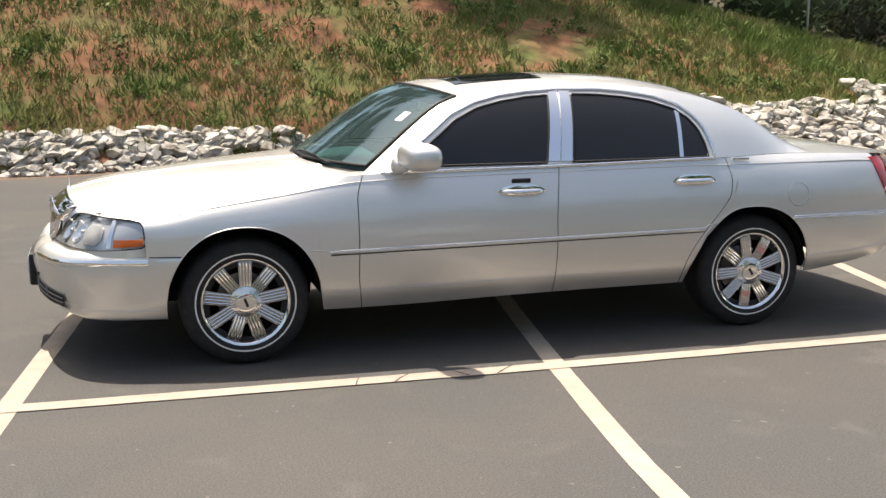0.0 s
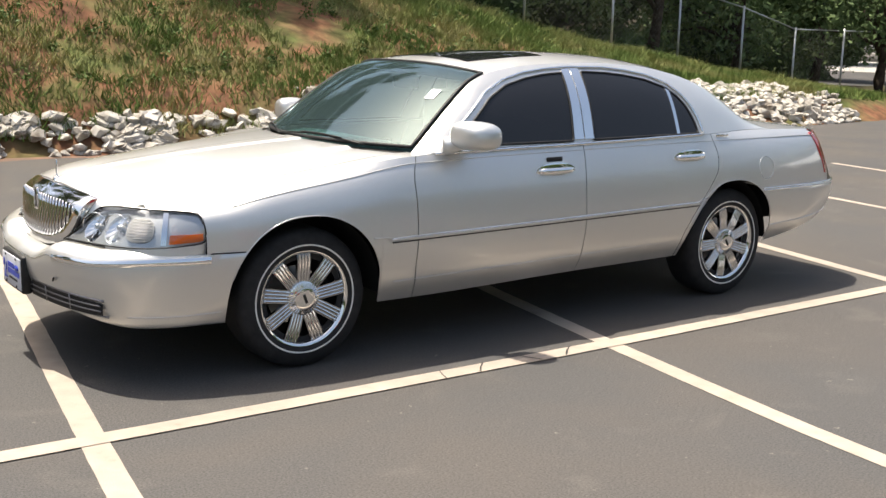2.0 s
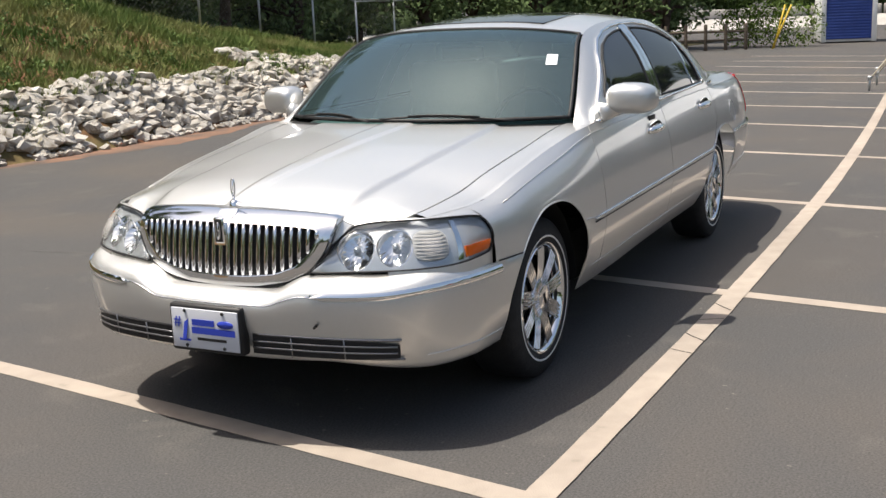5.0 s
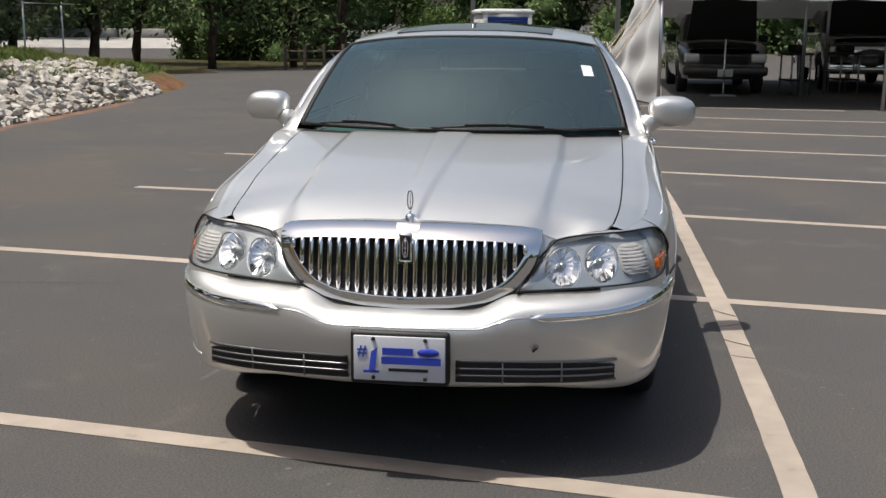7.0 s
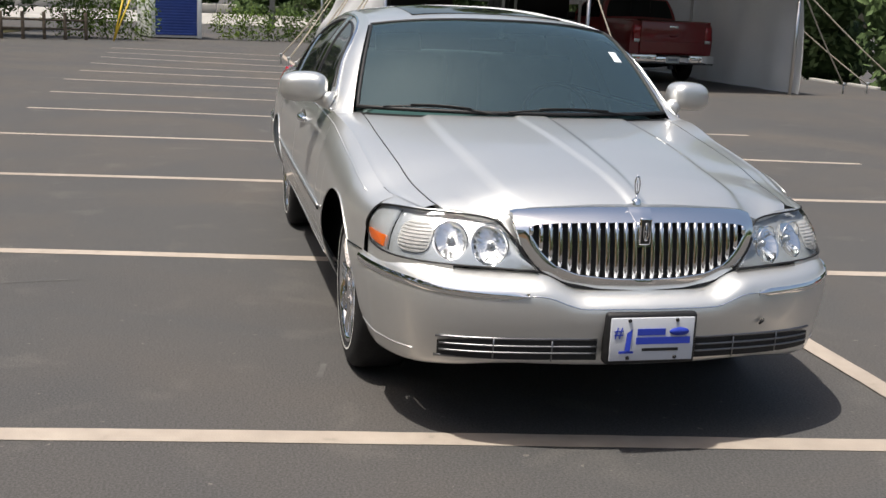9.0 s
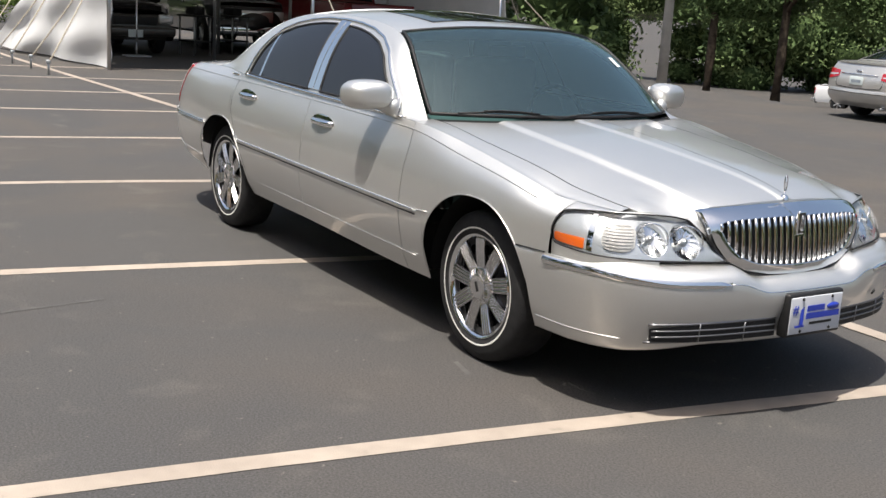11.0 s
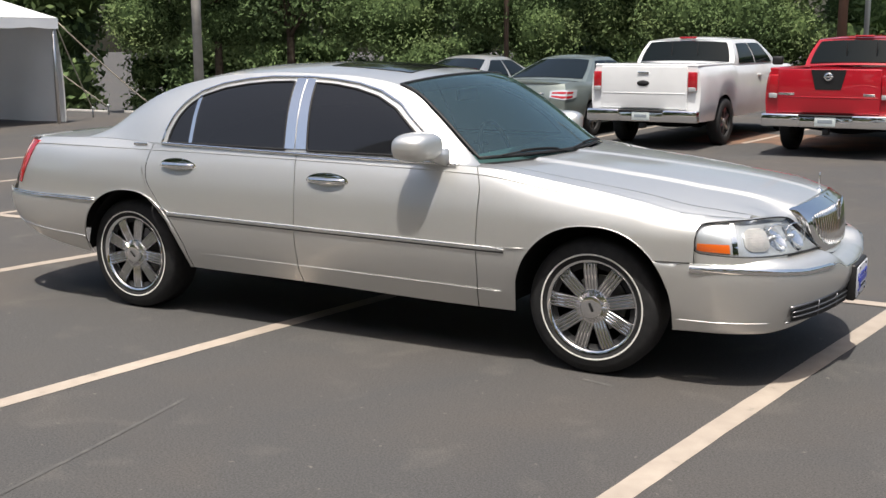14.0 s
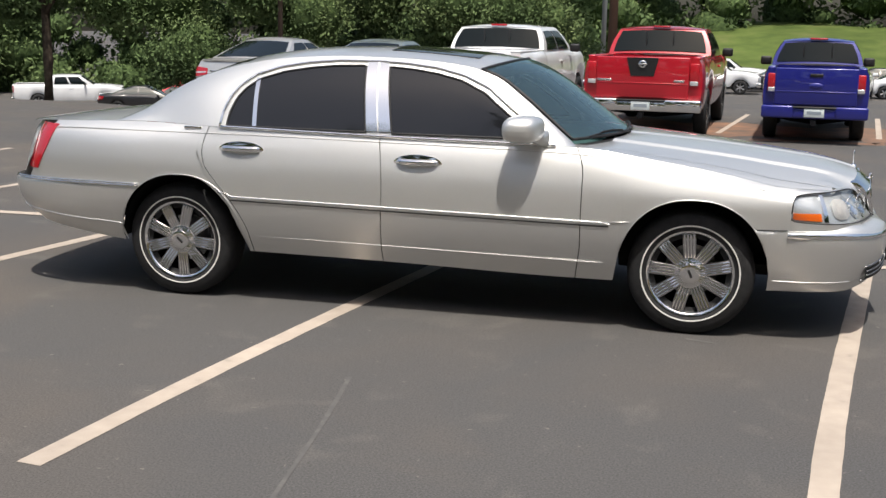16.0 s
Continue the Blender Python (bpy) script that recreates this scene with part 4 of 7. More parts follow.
def pane(outline, proud):
    """A glass sheet filling an outline on the cabin side: rows between top and bottom edges."""
    P = np.array(outline)
    V, F = [], []
    cx = P.mean(axis=0)
    ringp = dense(outline, 72)
    rings = [1.0, 0.8, 0.6, 0.4, 0.2]
    for r in rings:
        for x, z in ringp:
            x, z = cx[0] + (x - cx[0]) * r, cx[1] + (z - cx[1]) * r
            V.append((x, strip_y(x, z) + proud, z))
    n = len(ringp)
    for k in range(len(rings) - 1):
        for i in range(n):
            j = (i + 1) % n
            F.append((k * n + i, k * n + j, (k + 1) * n + j, (k + 1) * n + i))
    F.append(tuple((len(rings) - 1) * n + i for i in range(n)))
    return V, F


def on_strip(pts, proud):
    return [(x, strip_y(x, z) + proud, z) for x, z in pts]


for sgn in (1, -1):
    fl = (lambda s: s) if sgn > 0 else mirrored
    for nm, o in (("front_side_window", FWIN), ("rear_side_window", RWIN)):
        w = part(nm, mesh_from(nm, *fl(pane(o, 0.004))), TINT, car, "almost black tinted side glass")
        part("window_seal", mesh_from("seal", *fl(tube(on_strip(dense(o, 90), 0.005), 0.007, 6, True))), BLACK, w)
    upper_line = [(-0.80, 1.02)] + [(-0.86, 1.075), (-0.97, 1.155), (-1.14, 1.283), (-1.29, 1.345), (-1.45, 1.382), (-1.62, 1.402), (-1.80, 1.412), (-2.05, 1.411), (-2.22, 1.396), (-2.39, 1.368), (-2.53, 1.322), (-2.61, 1.262), (-2.66, 1.195), (-2.69, 1.10), (-2.695, 1.02)]
    part("window_chrome", mesh_from("wc", *fl(tube(on_strip([tuple(p) for p in resample(upper_line, 80)], 0.006), 0.008, 8))), CHROME, car, "chrome window surround")
    part("belt_chrome", mesh_from("bc", *fl(tube([(x, side_y(x, belt(x) - 0.004) + 0.004, belt(x) + 0.004) for x in np.linspace(-0.74, -2.69, 50)], 0.009, 8))), CHROME, car, "chrome belt moulding")
    for a, b, c, d in (((-1.668, 1.03), (-1.742, 1.40), (-1.738, 1.03), (-1.80, 1.408)), ((-1.745, 1.03), (-1.808, 1.408), (-1.812, 1.03), (-1.872, 1.405))):
        def plate_fn(u, v):
            l = lerp(np.array(a), np.array(b), v)
            r = lerp(np.array(c), np.array(d), v)
            x, z = lerp(l, r, u)
            return (x, strip_y(x, z) + 0.009, z)
        part("pillar_cover", mesh_from("pc", *fl(patch(plate_fn, 4, 10, 0.006))), CHROME, car, "mirror-polished pillar cover")
    def qbar(u, v):
        x, z = lerp(lerp(-2.47, -2.50, v), lerp(-2.495, -2.525, v), u), lerp(1.03, 1.302, v)
        return (x, strip_y(x, z) + 0.010, z)
    part("quarter_bar", mesh_from("qb", *fl(patch(qbar, 3, 10, 0.006))), CHROME, car)
    # body-side moulding
    def mould(u, v):
        x = lerp(-0.43, -2.60, u)
        z = lerp(0.594, 0.622, u) + (v - 0.5) * 0.024 * min(1.0, 0.25 + u / 0.04)
        return (x, side_y(x, z) + 0.007 * math.sin(math.pi * v) ** 0.5 + 0.001, z)
    part("side_moulding", mesh_from("sm", *fl(patch(mould, 40, 8, 0.0))), PAINT, car)
    part("moulding_chrome", mesh_from("mc", *fl(tube([(x, side_y(x, 0.6) + 0.0075, lerp(0.602, 0.630, (x + 0.43) / -2.17)) for x in np.linspace(-0.435, -2.60, 40)], 0.0024, 6))), CHROME, car)
    part("moulding_seam", mesh_from("mg", *fl(tube([(x, side_y(x, 0.6) + 0.0025, lerp(0.581, 0.609, (x + 0.43) / -2.17)) for x in np.linspace(-0.435, -2.60, 40)], 0.0036, 6))), BLACK, car)
    for x0, x1, z0, z1 in ((-0.33, -0.42, 0.612, 0.606),):
        part("edge_moulding", mesh_from("em", *fl(tube([(lerp(x0, x1, t), side_y(lerp(x0, x1, t), 0.61) + 0.003, lerp(z0, z1, t)) for t in (0, 0.5, 1)], 0.003, 6))), PAINT, car)
    part("rear_trim_strip", mesh_from("rs", *fl(merge(*[tube([(tail_fn(u, 0.97)[0], tail_fn(u, 0.97)[1] + 0.003, 0.664 + dz) for u in np.linspace(0.0, 0.60, 30)], rr, 8) for dz, rr in ((0, 0.006), (0.012, 0.005))]))), CHROME, car)
    part("moulding_step", mesh_from("ms", *fl(tube([(x, side_y(x, z) + 0.004, z) for x, z in ((-2.585, 0.628), (-2.605, 0.634), (-2.618, 0.647), (-2.645, 0.650), (-2.675, 0.650))], 0.0026, 6))), CHROME, car)
    part("bumper_seam", mesh_from("bs", *fl(tube([(x, side_y(x, 0.604) + 0.0035, 0.604) for x in np.linspace(0.48, 0.325, 10)], 0.0026, 6))), BLACK, car)
    # rocker and bumper crease lines
    part("rocker_crease", mesh_from("rc", *fl(tube([(x, side_y(x, 0.392) + 0.001, lerp(0.376, 0.402, (x + 0.42) / -2.05)) for x in np.linspace(-0.46, -2.47, 40)], 0.002, 6))), PAINT, car)
    part("shoulder_crease", mesh_from("sc", *fl(tube([(x, side_y(x, side_levels(x)[10] - 0.002) + 0.001, side_levels(x)[10] - 0.002) for x in np.linspace(0.36, -3.81, 90)], 0.0028, 6))), PAINT, car)
    # arch lips
    for wx in (0.005, -2.925):
        lip = []
        for a in np.linspace(-0.95, 0.95, 48):
            x = wx + 0.395 * a
            z = arch_z(x, side_levels(x)[0])
            lip.append((x, side_y(x, z) + 0.001, z + 0.003))
        part("arch_lip", mesh_from("al", *fl(tube(lip, 0.0032, 6))), PAINT, car)
    # tail lamp
    def tail(u, v):
        z = lerp(0.73, 1.0, v)
        x = tail_edge(z) + 0.045 - lerp(0.0, 0.20, u)
        return (x, side_y(max(x, -4.1), min(z, 0.985)) + 0.006 - 0.11 * u ** 2, z)
    part("tail_lamp", mesh_from("tl", *fl(patch(tail, 8, 12, 0.03))), REDLENS, car, "red tail lamp wrapping the corner")
    # door mirror
    def shell(u, v):
        a, b = 2 * math.pi * u, math.pi * v
        sx = 0.5 * math.copysign(abs(math.cos(b)) ** 0.75, math.cos(b))
        ww = abs(math.sin(b)) ** 0.55
        yy = 0.5 * math.copysign(abs(math.cos(a)) ** 0.72, math.cos(a)) * ww
        zz = 0.5 * math.copysign(abs(math.sin(a)) ** 0.72, math.sin(a)) * ww
        return (-0.90 + sx * 0.19 + yy * -0.05, 0.985 + yy * 0.225, 1.085 + zz * 0.145 - 0.01 * yy)
    mirror = part("door_mirror", mesh_from("mirror", *fl(patch(shell, 28, 18, centre=(-0.9, 0.985, 1.085)))), PAINT, car, "silver door mirror housing")
    part("mirror_arm", mesh_from("arm", *fl(tube([(-0.80, 0.855, 1.025), (-0.83, 0.885, 1.03), (-0.86, 0.92, 1.045), (-0.89, 0.96, 1.06)], [0.05, 0.04, 0.036, 0.04], 14, flat=0.75))), PAINT, mirror)
    part("mirror_sail", mesh_from("sail", *fl(patch(lambda u, v: (lerp(lerp(-0.72, -0.95, u), lerp(-0.86, -0.93, u), v), strip_y(lerp(lerp(-0.72, -0.95, u), lerp(-0.86, -0.93, u), v), lerp(1.0, 1.085, v)) + 0.012, lerp(0.995, 1.085, v)), 6, 6, 0.012))), PAINT, mirror)
    part("mirror_glass", mesh_from("mg", *fl(box(-0.978, 0.985, 1.085, 0.006, 0.15, 0.09, 0.003))), CHROME, mirror, "mirror glass facing rearward")
# handles
hx = lathe([(0.001, 0.016), (0.5, 0.012), (0.85, 0.004), (1.0, -0.004)], 28)


def handle(parent, x, z, sgn):
    fl = (lambda s: s) if sgn > 0 else mirrored
    y = side_y(x, z)
    bowl_ = ([(x + p[0] * 0.138, y + p[1] * 0.35 + 0.001, z + p[2] * 0.049) for p in hx[0]], hx[1])
    h = part("door_handle", mesh_from("dh", *fl(bowl_)), CHROME, parent, "oval chrome door handle")
    grip = tube([(x + 0.115 - 0.23 * t, y + 0.004 + 0.014 * math.sin(math.pi * t), z + 0.006) for t in np.linspace(0, 1, 12)], [0.013] + [0.018] * 10 + [0.013], 10)
    part("grip", mesh_from("grip", *fl(grip)), CHROME, h)
    # Duller raised patch: shade of the handle's hollow put into the colour.
    part("recess", mesh_from("recess", *fl(([(x - 0.01 + p[0] * 0.06, y + 0.0065 + p[1] * 0.1, z - 0.010 + p[2] * 0.014) for p in hx[0]], hx[1]))), SATIN, h)


handle(FL, -1.495, 0.868, 1), handle(FR, -1.495, 0.868, -1), handle(RL, -2.545, 0.893, 1), handle(RR, -2.545, 0.898, -1)
part("keypad", mesh_from("kp", *box(-1.497, side_y(-1.5, 0.932) + 0.002, 0.932, 0.11, 0.01, 0.026, 0.004)), BLACK, FL, "black door keypad")
part("fuel_door", mesh_from("fd", *tube([(-3.222 + 0.069 * math.cos(a), side_y(-3.222 + 0.069 * math.cos(a), 0.803 + 0.069 * math.sin(a)) + 0.0006, 0.803 + 0.069 * math.sin(a)) for a in np.linspace(0, 2 * math.pi, 40, endpoint=False)], 0.0022, 5, True)), LAMP_GREY, car)
for sgn in (1, -1):
    fl = (lambda s: s) if sgn > 0 else mirrored
    part("quarter_badge", mesh_from("qb", *fl(box(-2.865, side_y(-2.865, 1.0) + 0.001, 1.012, 0.11, 0.008, 0.016, 0.003))), CHROME, car)
# sunroof
roof_top = lambda x, y: upper(np.interp(-x, [0.405, 1.08, 1.40, 1.85, 2.25, 2.68, 3.5], [0, 0.22, 0.34, 0.5, 0.62, 0.74, 1]), 0.5 + 0.5 * y / 0.6)[2]
part("sunroof", mesh_from("sr", *patch(lambda u, v: (lerp(-1.27, -1.80, u), lerp(-0.40, 0.40, v), roof_top(lerp(-1.27, -1.80, u), lerp(-0.40, 0.40, v)) + 0.003), 10, 12, 0.012)), TINT, car, "dark glass sunroof")
# windscreen border, wipers, sticker, rear-view mirror
ws_edge = [upper(0.010, v) for v in np.linspace(0.012, 0.988, 30)] + [upper(u, 0.988) for u in np.linspace(0.010, 0.217, 14)[1:]] + [upper(0.217, v) for v in np.linspace(0.988, 0.012, 30)[1:]] + [upper(u, 0.012) for u in np.linspace(0.217, 0.010, 14)[1:-1]]
part("windscreen_seal", mesh_from("wseal", *tube(ws_edge, 0.010, 6, True)), BLACK, car)
part("cowl_panel", mesh_from("cowl", *patch(lambda u, v: (upper(0.0, v)[0] + lerp(0.10, -0.03, u), upper(0.0, v)[1], lerp(0.977, 1.003, u) - 0.012 * abs(2 * v - 1) ** 2), 4, 24)), BLACK, car, "black plastic cowl")
for y0, y1 in ((0.52, -0.10), (-0.15, -0.62)):
    pts = []
    for t in np.linspace(0, 1, 14):
        v = 0.5 + 0.5 * lerp(y0, y1, t) / 0.74
        p = upper(lerp(0.004, 0.018, math.sin(math.pi * t) * 0.6 + 0.4 * t), v)
        pts.append((p[0] + 0.006, p[1], p[2] + 0.008))
    part("wiper", mesh_from("wiper", *merge(tube(pts, 0.005, 6), tube([(p[0] + 0.004, p[1], p[2] + 0.007) for p in pts[3:11]], 0.004, 6))), BLACK, car)
part("window_sticker", mesh_from("sticker", *patch(lambda u, v: (lambda p: (p[0] + 0.003, p[1], p[2] + 0.002))(upper(lerp(0.112, 0.135, v), lerp(0.90, 0.935, u))), 3, 3)), mat("paper_sticker", (0.75, 0.8, 0.85), 0.5), car, "white inspection sticker on the windscreen")
part("shade_band", mesh_from("band", *patch(lambda u, v: (lambda p: (p[0] - 0.004, p[1], p[2] - 0.004))(upper(lerp(0.168, 0.212, u), lerp(0.03, 0.97, v))), 6, 20)), BAND, car, "tinted band along top of windscreen")
# cabin interior
DASH = varied(mat("grey_dashboard", rough=0.6), [(0.3, (0.14, 0.20, 0.20)), (0.7, (0.19, 0.26, 0.26))], 12, bump=0.2)
SEAT = varied(mat("grey_leather", rough=0.55), [(0.3, (0.10, 0.125, 0.125)), (0.7, (0.15, 0.175, 0.175))], 8, bump=0.3)
part("dashboard", mesh_from("dash", *patch(lambda u, v: (lerp(-0.56 - 0.16 * abs(2 * v - 1) ** 2, -1.05, u), (2 * v - 1) * 0.74, lerp(0.965, 0.985, math.sin(math.pi * u)) - (0.25 * max(0, u - 0.85) / 0.15)), 14, 20)), DASH, car)
part("cabin_floor", mesh_from("cf", *box(-1.9, 0, 0.56, 2.3, 1.5, 0.06), smooth=False), WELL, car)
part("steering_wheel", mesh_from("sw", *tube([(-1.12 - 0.06 * math.sin(a), 0.37 + 0.19 * math.cos(a), 0.93 + 0.18 * math.sin(a)) for a in np.linspace(0, 2 * math.pi, 28, endpoint=False)], 0.014, 8, True)), BLACK, car)
for yy in (0.37, -0.37):
    part("front_seat", mesh_from("fs", *merge(box(-1.75, yy, 0.92, 0.16, 0.55, 0.62, 0.06, 3), box(-1.5, yy, 0.66, 0.5, 0.55, 0.16, 0.05, 3), box(-1.80, yy, 1.27, 0.09, 0.26, 0.14, 0.04, 3))), SEAT, car)
part("rear_seat", mesh_from("rse", *merge(box(-2.75, 0, 0.9, 0.18, 1.35, 0.6, 0.06, 3), box(-2.45, 0, 0.66, 0.5, 1.35, 0.16, 0.05, 3))), SEAT, car)
part("rear_view_mirror", mesh_from("rvm", *box(-1.13, 0, 1.30, 0.03, 0.24, 0.065, 0.012)), BLACK, car)

# the body behind the front axle, stretched slightly to fit the camera's view
stretched = set()
for ob in car.children_recursive:
    if ob.type == 'MESH' and not ob.name.startswith("wheel") and not ob.parent.name.startswith("wheel") and ob.data.name not in stretched and ob.matrix_basis == Matrix.Identity(4):
        stretched.add(ob.data.name)
        for vert in ob.data.vertices:
            if vert.co.x < 0:
                vert.co.x *= 1.007

# ---- embankment ----
CLAY = varied(mat("red_clay", rough=0.95, spec=0.2), [(0.3, (0.085, 0.05, 0.03)), (0.44, (0.175, 0.082, 0.046)), (0.54, (0.135, 0.095, 0.045)), (0.7, (0.085, 0.10, 0.032))], 1.1, 10, bump=0.7, bump_scale=9, second=(6, 0.35))
base_y = curve_through([(-30, -9.6), (-22.5, -9.0), (-20, -8.15), (-17, -7.8), (-10, -7.45), (-6, -7.45), (-3, -7.9), (0, -8.1), (2, -7.7), (30, -7.6)])
crest_z = curve_through([(-26, -0.1), (-22.6, -0.05), (-21.5, 0.12), (-19.5, 0.62), (-17, 1.02), (-14, 1.42), (-12, 1.85), (-10, 2.25), (-7, 2.5), (-3, 2.95), (2, 3.6), (8, 4.2), (30, 4.4)])


def hill_z(x, y):
    d = base_y(x) - y
    c = crest_z(x)
    if d <= 0:
        return -0.06
    s = min(d / (base_y(x) + 13.0), 1.0)
    foot = 0.42 * smooth_step(0, 1.1, d) * min(1, c / 0.5)
    z = foot + (c - foot) * (s ** 1.15 if c > foot else 0)
    z = max(z, 0.0) if c > 0.02 else -0.05
    n = noise.noise(Vector((x * 0.6, y * 0.6, 0))) * 0.16 + noise.noise(Vector((x * 1.9, y * 1.9, 3))) * 0.06
    z += n * min(1, d) * min(1, c)
    if s >= 1:
        z += 0.04 * (d - (base_y(x) + 13.0))
    return z - 0.05 * (d < 0.2)


def hill_mesh():
    xs = np.arange(-22.5, 26.01, 0.25)
    ds = np.r_[np.arange(0, 7.0, 0.2), np.arange(7, 30.1, 2.0)]
    V = [(x, base_y(x) - d, hill_z(x, base_y(x) - d) if d > 0 else -0.03) for x in xs for d in ds]
    n = len(ds)
    F = [(i * n + j, i * n + j + 1, (i + 1) * n + j + 1, (i + 1) * n + j) for i in range(len(xs) - 1) for j in range(n - 1)]
    return mesh_from("embankment", V, F)


solo("embankment", hill_mesh(), CLAY, "sloping embankment of red clay with patchy grass", "embankment", kind="structure")


def fast_mesh(name, V, F):
    """A mesh of many equal-sided faces from arrays."""
    V, F = np.asarray(V, np.float32), np.asarray(F, np.int32)
    me = bpy.data.meshes.new(name)
    k = F.shape[1]
    me.vertices.add(len(V))
    me.vertices.foreach_set("co", V.ravel())
    me.loops.add(F.size)
    me.loops.foreach_set("vertex_index", F.ravel())
    me.polygons.add(len(F))
    me.polygons.foreach_set("loop_start", np.arange(0, F.size, k, dtype=np.int32))
    me.update(calc_edges=True)
    me.validate()
    return me


GRASS = varied(mat("grass_blades", rough=0.8, spec=0.2), [(0.3, (0.075, 0.13, 0.03)), (0.46, (0.135, 0.18, 0.05)), (0.60, (0.21, 0.215, 0.08)), (0.78, (0.34, 0.295, 0.145))], 0.9, 6, random_amount=0.4)
rng = np.random.default_rng(5)


def grass_mesh(n, density, low, high, width):
    V, F = [], []
    while len(F) < n:
        x = rng.uniform(-23, 9)
        d = rng.uniform(0.3 if -6 < x else 0.8, 7.5) if rng.random() < 0.92 else rng.uniform(7.5, 12)
        y = base_y(x) - d
        if crest_z(x) < 0.03:
            continue
        p = noise.noise(Vector((x * 0.55, y * 0.75, 7))) + 0.4 * noise.noise(Vector((x * 1.7, y * 1.7, 2)))
        low_part = 0.3 if d < 2.6 else 0.0
        side = 0.5 if x < -8.5 else (0.25 if x > 1.2 else 0.0)
        if p + low_part + side + rng.uniform(-0.35, 0.35) < density:
            continue
        z = hill_z(x, y)
        lean = rng.normal(0, 0.5, 2)
        for _ in range(6):
            h = rng.uniform(low, high) * (1.5 if x < -9 and d > 3 else 1)
            a = rng.uniform(0, 2 * math.pi)
            bx, by = x + rng.normal(0, 0.05), y + rng.normal(0, 0.05)
            wx, wy = math.cos(a) * width, math.sin(a) * width
            o = len(V)
            tx, ty = (lean[0] + rng.normal(0, 0.35)) * h, (lean[1] + rng.normal(0, 0.35)) * h
            V += [(bx - wx, by - wy, z - 0.03), (bx + wx, by + wy, z - 0.03), (bx + tx, by + ty, z + h)]
            F.append((o, o + 1, o + 2))
    return fast_mesh("grass", V, F)


solo("grass", grass_mesh(250000, -0.08, 0.04, 0.15, 0.012), GRASS, "patchy green and straw-coloured grass on the embankment", "grass", kind="stuff")
WEED = varied(mat("broad_weeds", rough=0.7, spec=0.3), [(0.3, (0.045, 0.08, 0.018)), (0.6, (0.10, 0.155, 0.04)), (0.75, (0.17, 0.22, 0.07))], 1.5, 4, random_amount=0.4)


def weeds_mesh(n):
    V, F = [], []
    for _ in range(n):
        x = rng.uniform(-13, 8)
        y = base_y(x) - rng.uniform(1.0, 6.5)
        z = hill_z(x, y)
        r = rng.uniform(0.08, 0.2)
        for _ in range(34):
            p = rng.normal(0, 1, 3)
            p /= np.linalg.norm(p)
            c = np.array([x, y, z + r * 0.5]) + p * r * rng.uniform(0.3, 1) * [1, 1, 0.7]
            a = rng.normal(0, 1, 3)
            a /= np.linalg.norm(a)
            b = np.cross(a, rng.normal(0, 1, 3))
            b /= np.linalg.norm(b)
            s = rng.uniform(0.02, 0.045)
            o = len(V)
            V += [c - a * s, c + b * s * 0.5, c + a * s, c - b * s * 0.5]
            F.append((o, o + 1, o + 2, o + 3))
    return fast_mesh("weeds", V, F)


solo("weeds", weeds_mesh(260), WEED, "small leafy green weeds scattered on clay", "weeds", kind="stuff")

# stones along the foot
STONE = varied(mat("pale_limestone", rough=0.9, spec=0.25), [(0.3, (0.17, 0.14, 0.11)), (0.45, (0.34, 0.315, 0.275)), (0.7, (0.5, 0.475, 0.44))], 6, 9, bump=0.7, bump_scale=22, random_amount=0.3, second=(1.5, 0.15))


def rock_mesh(seed):
    """An angular broken stone: the hull of scattered points."""
    r = random.Random(seed)
    b = bmesh.new()
    for _ in range(17):
        d = Vector((r.gauss(0, 1), r.gauss(0, 1), r.gauss(0, 1))).normalized() * r.uniform(0.82, 1.12)
        b.verts.new((d.x * 1.3, d.y * 0.95, d.z * 0.68))
    hull = bmesh.ops.convex_hull(b, input=b.verts)
    bmesh.ops.delete(b, geom=[g for g in hull["geom_interior"] if isinstance(g, bmesh.types.BMVert)], context='VERTS')
    me = bpy.data.meshes.new("rock")
    b.to_mesh(me)
    b.free()
    me.materials.append(STONE)
    return me


rocks = [rock_mesh(s) for s in range(14)]
border = thing("rock_border", "band of loose pale limestone rocks along the embankment foot", "rocks", kind="structure")
rr = random.Random(11)
rest_v, rest_f = [], []
count = 0
for k in range(5200):
    x = rr.uniform(-17.5, 5.5)
    gap = -4.2 < x < -3.0 or -2.2 < x < -1.4
    d = rr.uniform(0.05, 1.25) ** 1.0
    if x < -11:
        d *= 1.45
    elif x < -5:
        d *= 0.85
    else:
        d *= 0.44
    if gap and rr.random() < 0.75:
        continue
    if x < -16 and d > 0.9:
        continue
    if x > -6.5 and noise.noise(Vector((x * 1.3, d * 2.0, 5))) < -0.3:
        continue
    y = base_y(x) - d
    s = rr.choice((0.05, 0.06, 0.07, 0.085, 0.1, 0.12)) * rr.uniform(0.8, 1.2)
    if d < 0.12:
        s = min(s, 0.07)
    m = pose(x, y, max(hill_z(x, y), 0.0) + s * 0.35, rr.uniform(-25, 25), rr.uniform(-25, 25), rr.uniform(0, 360)) @ Matrix.Diagonal((s, s, s, 1))
    src = rr.choice(rocks)
    if -9.5 < x < 2.4 and d < 0.5 and count < 300:
        part("rock", src, None, border, m=m)
        count += 1
    else:
        o = len(rest_v)
        rest_v += [tuple(m @ v.co) for v in src.vertices]
        rest_f += [tuple(i + o for i in p.vertices) for p in src.polygons]
rest = part("loose_rocks", mesh_from("rocks", rest_v, rest_f, False), STONE, border)
rest["kind"] = "stuff"

